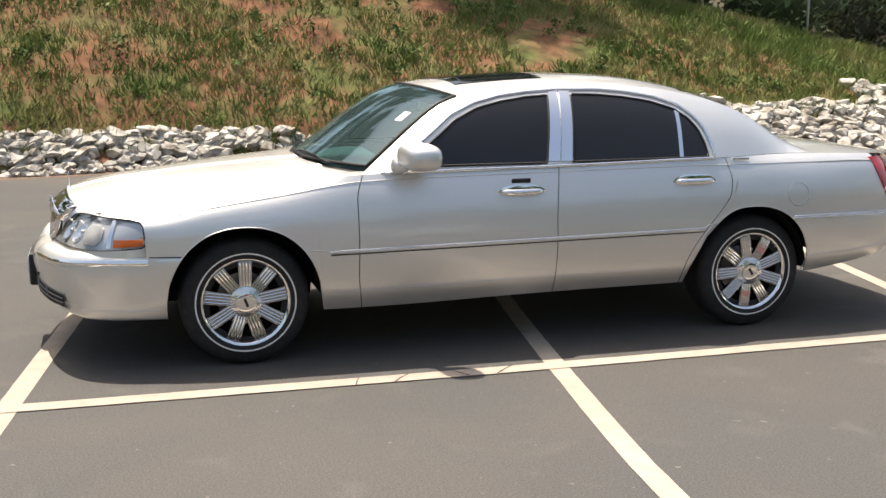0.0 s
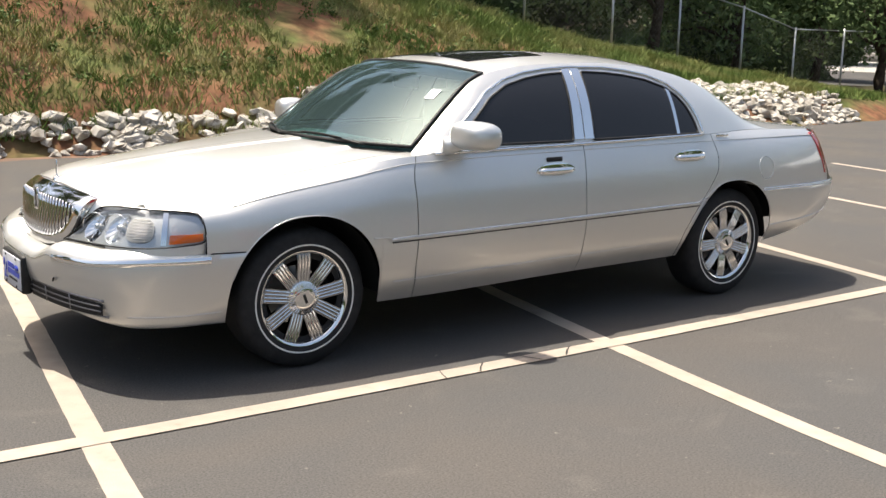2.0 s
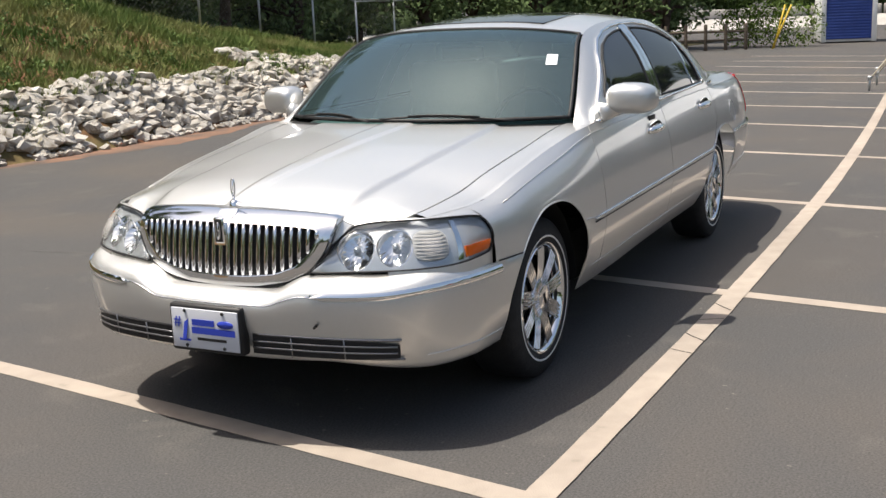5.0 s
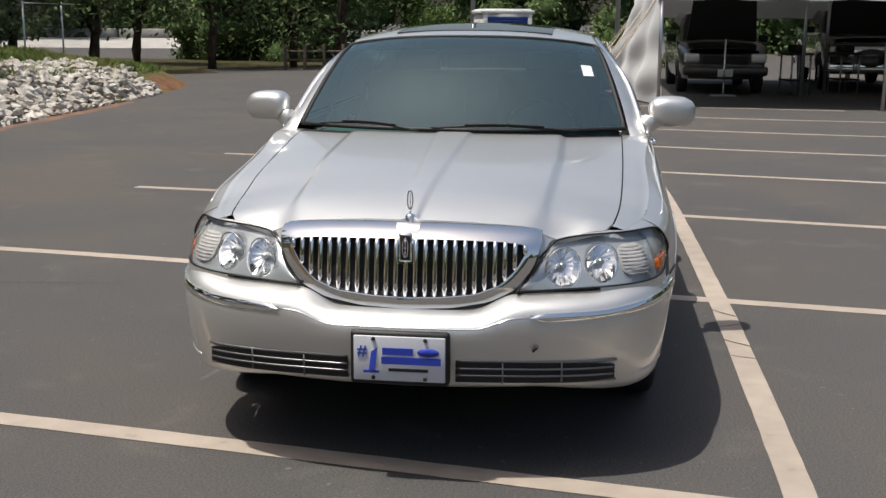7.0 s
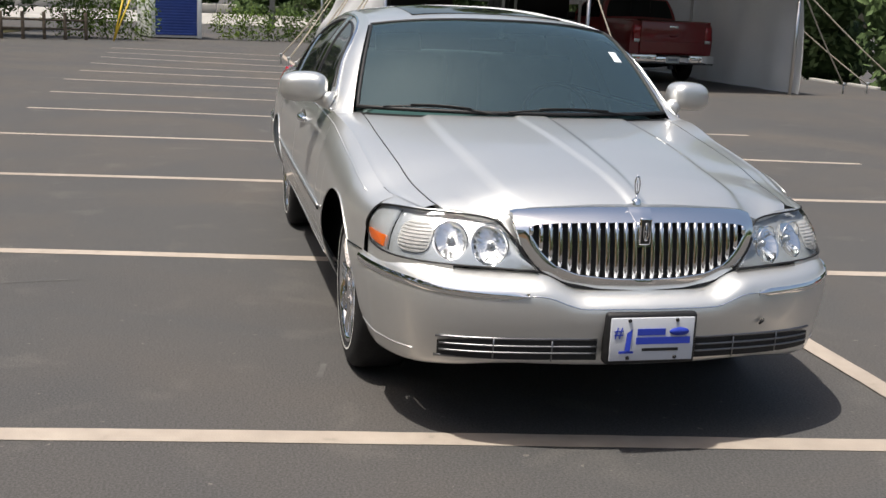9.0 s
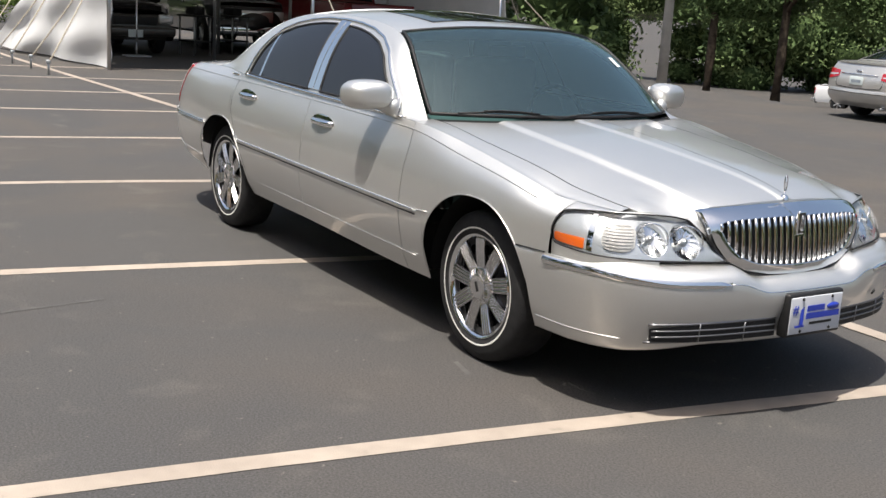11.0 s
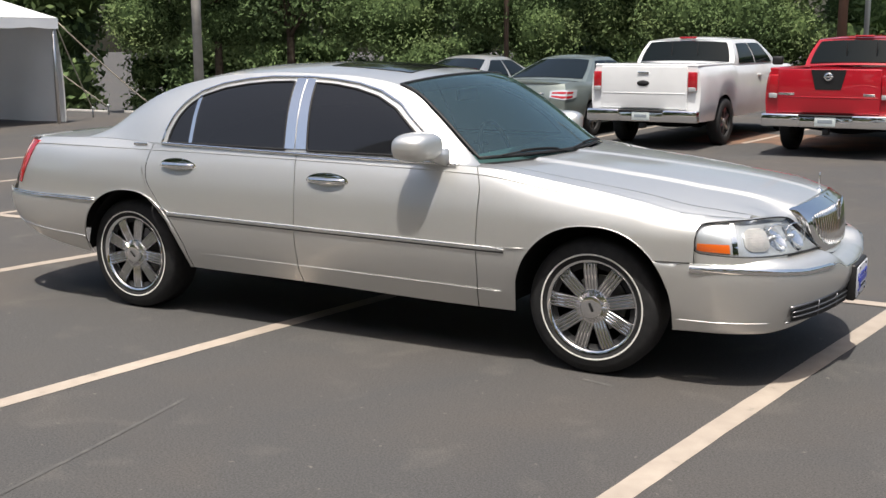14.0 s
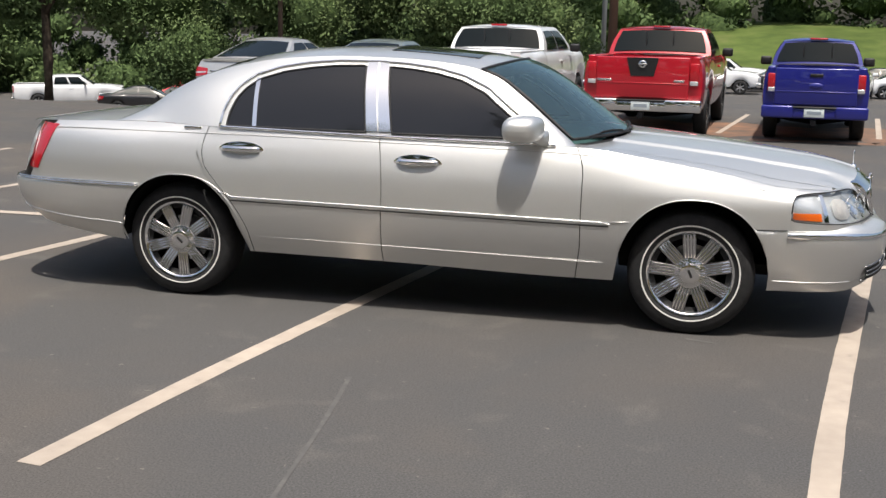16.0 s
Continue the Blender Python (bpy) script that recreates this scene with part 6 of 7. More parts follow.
def pickup(label, at, L, W, tyre_r, bed_z, roof_z, cab, paint, group="", chrome=True, rim="six", panel=None, cover=False, detail=2, name="pickup_truck", lamp_h=0.34, lift=0.0):
    """Pickup with a bed from its tail to the cab. cab = (rear, roof rear, roof front, front) along x."""
    sill = 0.42 + lift
    v, ztop, half, c = vehicle(name, label, "truck", at, L, W, sill, (1.25 * L / 5.8, L - 1.0), tyre_r, [(0, bed_z), (cab[0] - 0.05, bed_z + 0.01), (cab[0] + 0.1, bed_z - 0.02), (cab[3], bed_z - 0.02), (L - 0.25, bed_z - 0.1), (L, bed_z - 0.22)],
                               (*cab, roof_z, W / 2 - 0.24), paint, group, "pickup", rim, rear=(0.06, 0.0, 0.0, 0.0, 0.0), front=(0.06, 0.0, 0.0, 0.03, 0.1), detail=detail)
    inner = W / 2 - 0.16
    if cover:
        part("bed_cover", mesh_from("cover", *box(cab[0] / 2, 0, bed_z + 0.02, cab[0] - 0.02, W * 0.92, 0.05, 0.02, 3)), paint, v, "hard white bed cover")
    else:
        part("bed_liner", mesh_from("liner", *box(cab[0] / 2, 0, bed_z - 0.25, cab[0] - 0.1, inner * 2, 0.06), smooth=False), BLACK, v)
        for sgn in (1, -1):
            part("bed_rail", mesh_from("rail", *box(cab[0] / 2, sgn * (W / 2 - 0.135), bed_z + 0.0, cab[0] - 0.04, 0.12, 0.05, 0.02, 2)), paint, v)
            part("bed_wall", mesh_from("wall", *box(cab[0] / 2, sgn * inner, bed_z - 0.13, cab[0] - 0.06, 0.03, 0.24), smooth=False), BLACK, v)
        part("cab_back", mesh_from("cb", *box(cab[0] - 0.02, 0, bed_z - 0.12, 0.04, inner * 2, 0.24), smooth=False), paint, v)
    gate_w = W * 0.76
    gate_h = bed_z - sill - 0.20
    gate = part("tailgate", mesh_from("gate", *box(-0.062, 0, bed_z - gate_h / 2 + 0.012, 0.05, gate_w, gate_h, 0.02, 3)), paint, v)
    part("crease", mesh_from("crease", *box(-0.086, 0, bed_z - gate_h * 0.62, 0.012, gate_w * 0.96, 0.022, 0.005)), paint, gate)
    if panel:
        part("handle_panel", mesh_from("hp", *patch(lambda u, w: (-0.0915 - 0.01 * w, (2 * u - 1) * lerp(0.19, 0.26, w), bed_z - lerp(0.30, 0.0, w)), 4, 4, 0.01, (1, 0, bed_z - 0.15))), BLACK, gate, "black plastic panel")
        part("badge", mesh_from("badge", *[(lambda q, f: ([(-0.098 - p[1], p[0] * 0.062, bed_z - 0.105 + p[2] * 0.062) for p in q], f))(*lathe([(0.55, 0.012), (0.75, 0.016), (1.0, 0.004)], 24))]), CHROME, gate)
        for yb, wb in ((0.62, 0.24), (-0.60, 0.17)):
            part("badge_lettering", mesh_from("bl", *box(-0.09, yb, bed_z - 0.37, 0.012, wb, 0.034, 0.004)), CHROME, gate)
        part("badge_bar", mesh_from("bb", *box(-0.112, 0, bed_z - 0.105, 0.012, 0.15, 0.024, 0.004)), CHROME, gate)
    else:
        part("gate_handle", mesh_from("gh", *box(-0.092, 0, bed_z - 0.10, 0.016, 0.2, 0.05, 0.008)), CHROME if chrome else BLACK, gate)
        part("badge", mesh_from("badge", *[(lambda q, f: ([(-0.085 - p[1], p[0] * 0.115, bed_z - 0.27 + p[2] * 0.05) for p in q], f))(*lathe([(0.005, 0.014), (0.85, 0.012), (1.0, 0.0)], 24))]), BLACK if cover else paint, gate)
    lamps(v, W / 2 - 0.163, bed_z - 0.08 - lamp_h / 2, 0.15, lamp_h, -0.015, REDLENS, 0.10)
    for sgn in (1, -1):
        part("reverse_lamp", mesh_from("rl", *box(-0.062, sgn * (W / 2 - 0.163), bed_z - 0.06 - lamp_h, 0.02, 0.13, 0.07, 0.01)), CLEAR_LAMP, v)
    bz = sill + 0.10
    part("rear_bumper", mesh_from("bumper", *merge(box(-0.10, W * 0.34, bz, 0.16, W * 0.3, 0.2, 0.03, 3), box(-0.10, -W * 0.34, bz, 0.16, W * 0.3, 0.2, 0.03, 3), box(-0.09, 0, bz - 0.02, 0.13, W * 0.4, 0.16, 0.02, 2))), CHROME if chrome else paint, v)
    part("step_pad", mesh_from("pad", *box(-0.10, 0, bz + 0.075, 0.15, W * 0.9, 0.03, 0.01)), BLACK, v)
    number_plate(v, -0.162, bz + 0.0)
    part("tow_hitch", mesh_from("hitch", *box(-0.06, 0, bz - 0.17, 0.14, 0.09, 0.09, 0.01)), BLACK, v)
    part("rear_axle", mesh_from("axle", *tube([(1.25 * L / 5.8, -W / 2 + 0.2, tyre_r), (1.25 * L / 5.8, -0.12, tyre_r), (1.25 * L / 5.8, 0.12, tyre_r), (1.25 * L / 5.8, W / 2 - 0.2, tyre_r)], [0.05, 0.13, 0.13, 0.05], 10)), WELL, v)
    part("brake_light", mesh_from("bl", *box(cab[1] - 0.06, 0, roof_z - 0.02, 0.05, 0.3, 0.035, 0.01)), REDLENS, v)
    for sgn in (1, -1):
        part("door_handle", mesh_from("dh", *box(lerp(cab[0], cab[3], 0.5), sgn * (half(0.5) * 0.985 + 0.012), bed_z - 0.2, 0.2, 0.03, 0.045, 0.012)), paint, v)
        part("window_slider", mesh_from("ws", *box(cab[0] + 0.40 * (cab[1] - cab[0]) - 0.075, sgn * 0.24, lerp(bed_z, roof_z, 0.48), 0.02, 0.018, (roof_z - bed_z) * 0.62, 0.004)), BLACK, v, m=None)
    # front face
    part("front_grille", mesh_from("fg", *box(L + 0.06, 0, bed_z - 0.45, 0.1, W * 0.5, 0.3, 0.03)), CHROME if chrome else BLACK, v)
    part("front_bumper", mesh_from("fb", *box(L - 0.02, 0, sill + 0.1, 0.3, W * 0.95, 0.25, 0.06, 3)), CHROME if chrome else paint, v)
    lamps(v, W * 0.36, bed_z - 0.42, 0.34, 0.22, L - 0.02, CLEAR_LAMP, 0.12)
    return v


REAR = (0.20, 0.03, 0.02, 0.07, 0.13)


def saloon(label, at, paint, group="", L=4.9, W=1.86, roof_z=1.46, glass=PALE_GLAZE, rim="five", detail=2, lamp=REDLENS, lamp_w=0.28, deck=1.0, name="sedan"):
    v, ztop, half, c = vehicle(name, label, "car", at, L, W, 0.24, (1.05, L - 0.98), 0.325,
                               [(0, deck - 0.06), (0.3, deck), (1.2, deck - 0.02), (L * 0.62, 0.95), (L * 0.8, 0.87), (L, 0.68)], (0.74, 1.72, 2.6, 3.65, roof_z, 0.53), paint, group, "saloon", rim,
                               rear=REAR, front=(0.1, 0.0, 0.0, 0.06, 0.2), glass=glass, detail=detail)
    z_end = ztop(0.13)
    back_x = curve_through(list(zip([0, 0.28, 0.55, 0.8, 1.0], REAR)))
    back_half = curve_through([(0, 0.94), (0.2, 0.98), (0.5, 1.0), (0.78, 0.985), (0.93, 0.955), (1.0, 0.915)])

    def back(y, z, proud=0.0):
        """The curved tail surface at a height and side offset."""
        w = min(max((z - 0.24) / (z_end - 0.24), 0), 1)
        q = y / (half(0) * back_half(w))
        return (back_x(w) - 0.15 * (1 - q * q) - proud, y, z)

    def boot(u, s):
        q = 2 * s - 1
        x = lerp(0.13 - 0.15 * (1 - q * q) - 0.025 * (1 - abs(q) ** 4), 1.05, u)
        return (x, half(max(0, lerp(0.0, 1.05 / L, u))) * 0.915 * q, ztop(max(x, 0.13)) + 0.035 * (1 - abs(q) ** 2.5) * (0.35 + 0.65 * min(1, u * 3)) + 0.012 * (1 - abs(q) ** 4) * max(0, 1 - u * 6))
    part("boot_lid", mesh_from("boot", *patch(boot, 16, 16, 0.02, c)), paint, v)
    part("boot_seam", mesh_from("seam", *tube([back(y, z, 0.004) for y, z in ((-0.56, 0.86), (-0.53, 0.66), (-0.50, 0.60), (-0.25, 0.585), (0, 0.58), (0.25, 0.585), (0.50, 0.60), (0.53, 0.66), (0.56, 0.86))], 0.006, 6)), BLACK, v)
    h0 = half(0) * 0.975
    for sgn in (1, -1):
        def lamp_fn(u, w, lo=0.0, hi=1.0, lift=0.010):
            a = lerp(0.0, lamp_w + 0.26, u)
            z0, z1 = 0.715 + 0.05 * max(0, 1 - u * 2.2) + 0.05 * u ** 3, 0.915 - 0.02 * u - 0.03 * max(0, 1 - u * 2.5)
            z = lerp(z0, z1, lerp(lo, hi, w))
            if a < lamp_w:
                p = back((h0 - lamp_w + a), z, lift)
                return (p[0], p[1] * sgn, p[2])
            x = back(h0, z)[0] + (a - lamp_w)
            wz = (z - 0.24) / (ztop(x) - 0.24)
            return (x, (half(x / L) * back_half(min(1, wz)) + lift) * sgn, z)
        tl = part("tail_lamp", mesh_from("tl", *patch(lamp_fn, 24, 6, 0.02, c)), lamp, v)
        for lo, hi in (((0.34, 0.50),) if lamp is REDLENS else ((0.14, 0.36), (0.58, 0.80))):
            part("lamp_band", mesh_from("lb", *patch(lambda u, w: lamp_fn(lerp(0.06, 0.80, u), w, lo, hi, 0.013), 20, 3, 0.004, c)), CLEAR_LAMP if lamp is REDLENS else REDLENS, tl)
    number_plate(v, back(0, 0.72)[0] - 0.012, 0.72)
    part("chrome_bar", mesh_from("cb", *tube([back(y, 0.835, 0.008) for y in np.linspace(-0.42, 0.42, 9)], 0.011, 6)), CHROME, v)
    part("badge", mesh_from("bd", *box(back(0, 0.9)[0] - 0.014, 0, 0.895, 0.012, 0.12, 0.045, 0.012, 3)), CHROME, v)

    def bumper_skin(u, w):
        q = 2 * u - 1
        z = lerp(0.25, 0.56, w)
        p = back(q * h0 * 0.995, z, 0.03 * math.sin(math.pi * min(1, w * 1.0)) ** 0.5)
        return p
    part("rear_bumper", mesh_from("rb", *patch(bumper_skin, 24, 8, 0.03, c)), paint, v)
    part("bumper_strip", mesh_from("bs", *tube([back(y, 0.50, 0.034) for y in np.linspace(-h0 * 0.9, h0 * 0.9, 13)], 0.007, 6)), BLACK, v)
    part("exhaust", mesh_from("ex", *tube([(0.0, -0.5, 0.24), (0.3, -0.5, 0.25)], 0.03, 10)), SATIN, v)
    for k in (0.42, 0.60):
        for sgn in (1, -1):
            part("door_handle", mesh_from("dh", *box(L * k, sgn * (half(k) * 0.975 + 0.01), 0.82, 0.17, 0.03, 0.035, 0.01)), paint, v)
            part("door_seam", mesh_from("ds", *box(L * (k - 0.04), sgn * (half(k) * 0.995 + 0.001), 0.60, 0.008, 0.006, 0.5), smooth=False), BLACK, v)
    part("front_grille", mesh_from("fg", *box(L + 0.05, 0, 0.52, 0.08, 0.7, 0.16, 0.03)), BLACK, v)
    lamps(v, W * 0.33, 0.6, 0.3, 0.14, L - 0.1, CLEAR_LAMP, 0.14)
    return v


HEAD = 86.0
ROW = "parked row of cars"
saloon("light silver saloon with red tail lamps and dark rear window", pose(-9.5, 13.95, -0.2, 0, 0, HEAD), SILVER_PAINT, ROW, roof_z=1.5, deck=1.05, glass=GLAZE)
saloon("sage grey saloon with chrome bar and pale tail lamps", pose(-6.85, 13.2, -0.2, 0, 0, HEAD), SAGE_PAINT, ROW, L=5.1, W=1.9, roof_z=1.52, lamp=CLEAR_LAMP, lamp_w=0.26, deck=1.04, glass=GLAZE)
pickup("white crew-cab pickup with hard bed cover and chrome bumper", pose(-4.2, 12.2, -0.2, 0, 0, HEAD), 5.9, 2.0, 0.40, 1.36, 1.85, (1.75, 1.98, 3.45, 4.25), WHITE_PAINT, ROW, cover=True, lift=0.04, lamp_h=0.30)
pickup("bright red pickup with black tailgate panel and chrome bumper", pose(-1.2, 11.95, -0.2, 0, 0, HEAD), 5.7, 2.0, 0.41, 1.34, 1.86, (1.95, 2.2, 3.4, 4.15), RED_PAINT, ROW, panel=True, lift=0.05)
pickup("royal blue compact pickup with blue bumper", pose(1.55, 12.2, -0.2, 0, 0, HEAD), 5.1, 1.68, 0.37, 1.21, 1.69, (1.95, 2.12, 3.0, 3.7), BLUE_PAINT, ROW, chrome=False, rim="five", lift=0.0, lamp_h=0.28)
for k, pts in enumerate([[(-8.3, 13.9), (-8.1, 18.8)], [(-5.72, 13.3), (-5.45, 18.4)], [(-2.93, 13.8), (-2.45, 18.2)], [(0.05, 13.5), (0.65, 18.3)], [(2.75, 13.5), (3.3, 18.3)]]):
    solo("parking_line", stripe(pts, 0.1, 0.004, 40 + k), LINE, "worn cream painted parking line on asphalt", "line", "parking lines", "structure")

# ---- the marquee ----
def tent_fabric(name, through_light):
    m = mat(name, (0.8, 0.81, 0.82), 0.6)
    varied(m, [(0.3, (0.80, 0.81, 0.82)), (0.7, (0.89, 0.90, 0.91))], 1.4, 5, bump=0.15, bump_scale=3)
    n, l, b = nodes_of(m)
    t, x = n.new("ShaderNodeBsdfTranslucent"), n.new("ShaderNodeMixShader")
    t.inputs["Color"].default_value = (0.6, 0.6, 0.58, 1)
    x.inputs[0].default_value = through_light
    l.new(b.outputs[0], x.inputs[1])
    l.new(t.outputs[0], x.inputs[2])
    l.new(x.outputs[0], n["Material Output"].inputs["Surface"])
    return m


FABRIC = tent_fabric("white_tent_roof", 0.04)
WALL_FABRIC = tent_fabric("white_tent_wall", 0.3)
ROPE = varied(mat("cream_rope", rough=0.9), [(0.3, (0.35, 0.3, 0.22)), (0.7, (0.55, 0.5, 0.42))], 30)
tent = thing("marquee_tent", "white open-fronted marquee tent with guy ropes on asphalt", "tent")
TX0, TX1, TY0, TY1, EAVE, RIDGE = -15.7, -25.7, 1.9, 10.1, 2.08, 3.5


def roof_fn(u, s):
    x, y = lerp(TX0 + 0.06, TX1 - 0.06, u), lerp(TY0 - 0.06, TY1 + 0.06, s)
    e = min((TX0 + 0.06 - x) / 2.6, 1, (x - TX1 + 0.06) / 2.6, (y - TY0 + 0.06) / 2.6, (TY1 + 0.06 - y) / 2.6)
    e = max(e, 0)
    return (x, y, EAVE + (RIDGE - EAVE) * (0.85 * e + 0.15 * e * e) + 0.025 * math.sin(x * 2.2) * math.sin(y * 2.1) * e)


part("canopy", mesh_from("canopy", *patch(roof_fn, 40, 36, 0.0, (-20, 6, 0))), FABRIC, tent)
rim_pts = [(TX0 + 0.06, TY0 - 0.06), (TX0 + 0.06, TY1 + 0.06), (TX1 - 0.06, TY1 + 0.06), (TX1 - 0.06, TY0 - 0.06)]
for k in range(4):
    a, b_ = rim_pts[k], rim_pts[(k + 1) % 4]
    part("valance", mesh_from("valance", *patch(lambda u, w: (lerp(a[0], b_[0], u) , lerp(a[1], b_[1], u), EAVE - 0.01 - (0.45 if k == 2 else 0.17) * w - (0.03 * abs(math.sin(u * 24)) * w)), 60, 3, 0, (-20, 6, 1))), FABRIC, tent)
part("side_wall", mesh_from("side_wall", *patch(lambda u, w: (lerp(TX0, TX1, u), TY1 + 0.05 * math.sin(u * 46 + 2 * w) * (1 - 0.6 * w) + 0.12 * math.sin(u * 13 + 1.5 * w) * (1 - w) + 0.16 * (1 - w) * max(0, 1 - u * 8), lerp(0.02, EAVE, w)), 90, 10, 0, (-20, 6, 1))), WALL_FABRIC, tent, "hanging white side wall with soft folds")
part("side_wall", mesh_from("curtain", *patch(lambda u, w: (lerp(TX0, lerp(-21.2, -18.2, w ** 0.8), u), lerp(TY0, lerp(0.9, 1.62, w ** 0.8), u) + (0.07 * math.sin(u * 16 + 3 * w) + 0.04 * math.sin(w * 15 + u * 5)) * (1 - 0.7 * w), lerp(0.02 + 0.05 * u, EAVE - 0.02, w)), 50, 24, 0, (-20, 6, 1))), WALL_FABRIC, tent, "white side curtain gathered at the corner pole")
POLES = [(TX0, TY0), (TX0, 5.75), (TX0, TY1 - 0.03), (-18.6, 4.9), (-18.6, 6.6), (-20.6, 5.75), (TX1, TY0), (TX1, 4.6), (TX1, 7.4), (TX1, TY1 - 0.05), (-20.5, TY0), (-20.5, TY1 - 0.05)]
for x, y in POLES:
    inside = TX1 + 0.5 < x < TX0 - 0.5 and TY0 + 0.5 < y < TY1 - 0.5
    part("pole", mesh_from("pole", *tube([(x, y, 0), (x, y, RIDGE - 0.1 if inside else EAVE)], 0.035, 10)), SATIN if not inside else GALV, tent)
GUYS = [((TX0, TY0, EAVE), (-14.5, 0.61)), ((TX0, TY0, EAVE), (-15.7, 0.6)), ((-18, TY0, EAVE), (-16.7, 0.5)), ((-18, TY0, EAVE), (-18.1, 0.55)), ((-20.5, TY0, EAVE), (-19.7, 0.53)), ((-20.5, TY0, EAVE), (-21.0, 0.47)),
        ((TX0, TY1, EAVE), (-16.5, 11.75)), ((TX0, TY1, EAVE), (-15.3, 12.4)), ((-17.5, TY1, EAVE), (-16.8, 12.5)), ((TX0, 5.75, EAVE), (-14.9, 6.35))]
for (x0, y0, z0), (x1, y1) in GUYS:
    pts = [(lerp(x0, x1, t), lerp(y0, y1, t), lerp(z0, 0.18, t) - 0.05 * math.sin(math.pi * t)) for t in np.linspace(0, 1, 9)]
    part("guy_rope", mesh_from("rope", *tube(pts, 0.014, 6)), ROPE, tent)
    part("stake", mesh_from("stake", *merge(tube([(x1, y1, 0.0), (x1, y1, 0.22)], 0.018, 8), box(x1, y1, 0.2, 0.07, 0.07, 0.07, 0.02))), GALV, tent)

van, vz, vh, vc = vehicle("van", "dark van with its hood raised under the tent", "van", pose(-24.5, 3.5, 0, 0, 0, 0), 4.9, 1.85, 0.32, (0.95, 3.95), 0.34, [(0, 1.15), (3.2, 1.12), (4.1, 1.05), (4.9, 0.85)], (0.1, 0.45, 2.7, 3.7, 1.75, 0.66), TAN_PAINT, style="van")
part("raised_hood", mesh_from("rh", *patch(lambda u, w: (4.05 + 0.30 * w, (2 * u - 1) * lerp(0.74, 0.66, w), 1.10 + 0.85 * w + 0.05 * (1 - (2 * u - 1) ** 2)), 8, 6, 0.04, (8, 0, 1))), BLACK, van, "raised dark hood seen from below")
part("engine_bay", mesh_from("eb", *box(4.45, 0, 0.98, 0.6, 1.3, 0.1), smooth=False), WELL, van)
part("front_grille", mesh_from("fg", *box(5.0, 0, 0.72, 0.1, 0.95, 0.18, 0.02)), BLACK, van)
part("front_bumper", mesh_from("fb", *box(4.96, 0, 0.5, 0.22, 1.75, 0.2, 0.06, 3)), TAN_PAINT, van)
for sgn in (1, -1):
    part("headlamp", mesh_from("hl", *box(4.92, sgn * 0.68, 0.76, 0.12, 0.32, 0.2, 0.04, 3)), CLEAR_LAMP, van)
number_plate(van, 5.075, 0.46)
stand = thing("hood_prop_stand", "tall thin chrome stand in front of the van", "stand", at=pose(-19.2, 3.45, 0))
part("post", mesh_from("post", *tube([(0, 0, 0.03), (0, 0, 1.15)], 0.018, 8)), CHROME, stand)
part("foot", mesh_from("foot", *box(0, 0, 0.015, 0.4, 0.5, 0.03, 0.01)), GALV, stand)
truck2 = pickup("black pickup with open hood parked under the tent", pose(-26.6, 7.1, 0, 0, 0, -3), 5.4, 1.95, 0.39, 1.3, 1.85, (1.9, 2.1, 3.3, 4.0), BLACK_PAINT, chrome=True)
part("raised_hood", mesh_from("rh", *patch(lambda u, w: (4.1 + 0.2 * w, (2 * u - 1) * lerp(0.8, 0.7, w), 1.25 + 0.85 * w + 0.05 * (1 - (2 * u - 1) ** 2)), 8, 6, 0.04, (8, 0, 1))), BLACK, truck2, "raised dark hood seen from below")
pickup("dark red pickup parked under the tent", pose(-18.15, 8.55, 0, 0, 0, 180), 5.6, 1.95, 0.39, 1.3, 1.85, (1.85, 2.05, 3.3, 4.05), DARK_RED)
for tx, ty in ((-20.2, 5.05), (-20.9, 6.2)):
    bench = thing("work_table", "small dark metal work table with tools", "table", "work tables", at=pose(tx, ty, 0, 0, 0, 12))
    part("tabletop", mesh_from("top", *box(0, 0, 0.85, 0.7, 0.5, 0.04, 0.01)), BLACK, bench)
    for a in (-0.3, 0.3):
        for b_ in (-0.2, 0.2):
            part("leg", mesh_from("leg", *tube([(a, b_, 0), (a, b_, 0.84)], 0.02, 6)), GALV, bench)
    part("shelf", mesh_from("shelf", *box(0, 0, 0.3, 0.66, 0.46, 0.03, 0.005)), BLACK, bench)
    tb = solo("toolbox", mesh_from("tb", *merge(box(0, 0, 0.96, 0.4, 0.25, 0.17, 0.02), tube([(-0.1, 0, 1.04), (-0.1, 0, 1.09), (0.1, 0, 1.09), (0.1, 0, 1.04)], 0.012, 6))), BLACK, "dark toolbox standing on the work table", "toolbox", m=pose(tx, ty, 0, 0, 0, 12))

# ---- kiosk with blue roller door ----
SHED_WHITE = varied(mat("white_shed_panel", rough=0.5), [(0.3, (0.66, 0.67, 0.66)), (0.7, (0.76, 0.77, 0.76))], 2, 5, second=(7, 0.05))
DOOR_BLUE = varied(mat("blue_roller_door", rough=0.45), [(0.3, (0.02, 0.05, 0.22)), (0.7, (0.03, 0.07, 0.3))], 3)
shed = thing("storage_kiosk", "white storage kiosk with blue roller door on asphalt", "shed", at=pose(-32.7, -1.95, 0, 0, 0, 14) @ Matrix.Diagonal((1.06, 1.06, 1.06, 1)))
part("body", mesh_from("sb", *box(-0.95, 0, 0.84, 1.9, 1.55, 1.6, 0.02)), SHED_WHITE, shed)
part("roof", mesh_from("sr", *merge(box(-0.95, 0, 1.68, 2.02, 1.68, 0.1, 0.02), box(-0.95, 0, 1.745, 1.9, 1.5, 0.05, 0.02))), SHED_WHITE, shed)
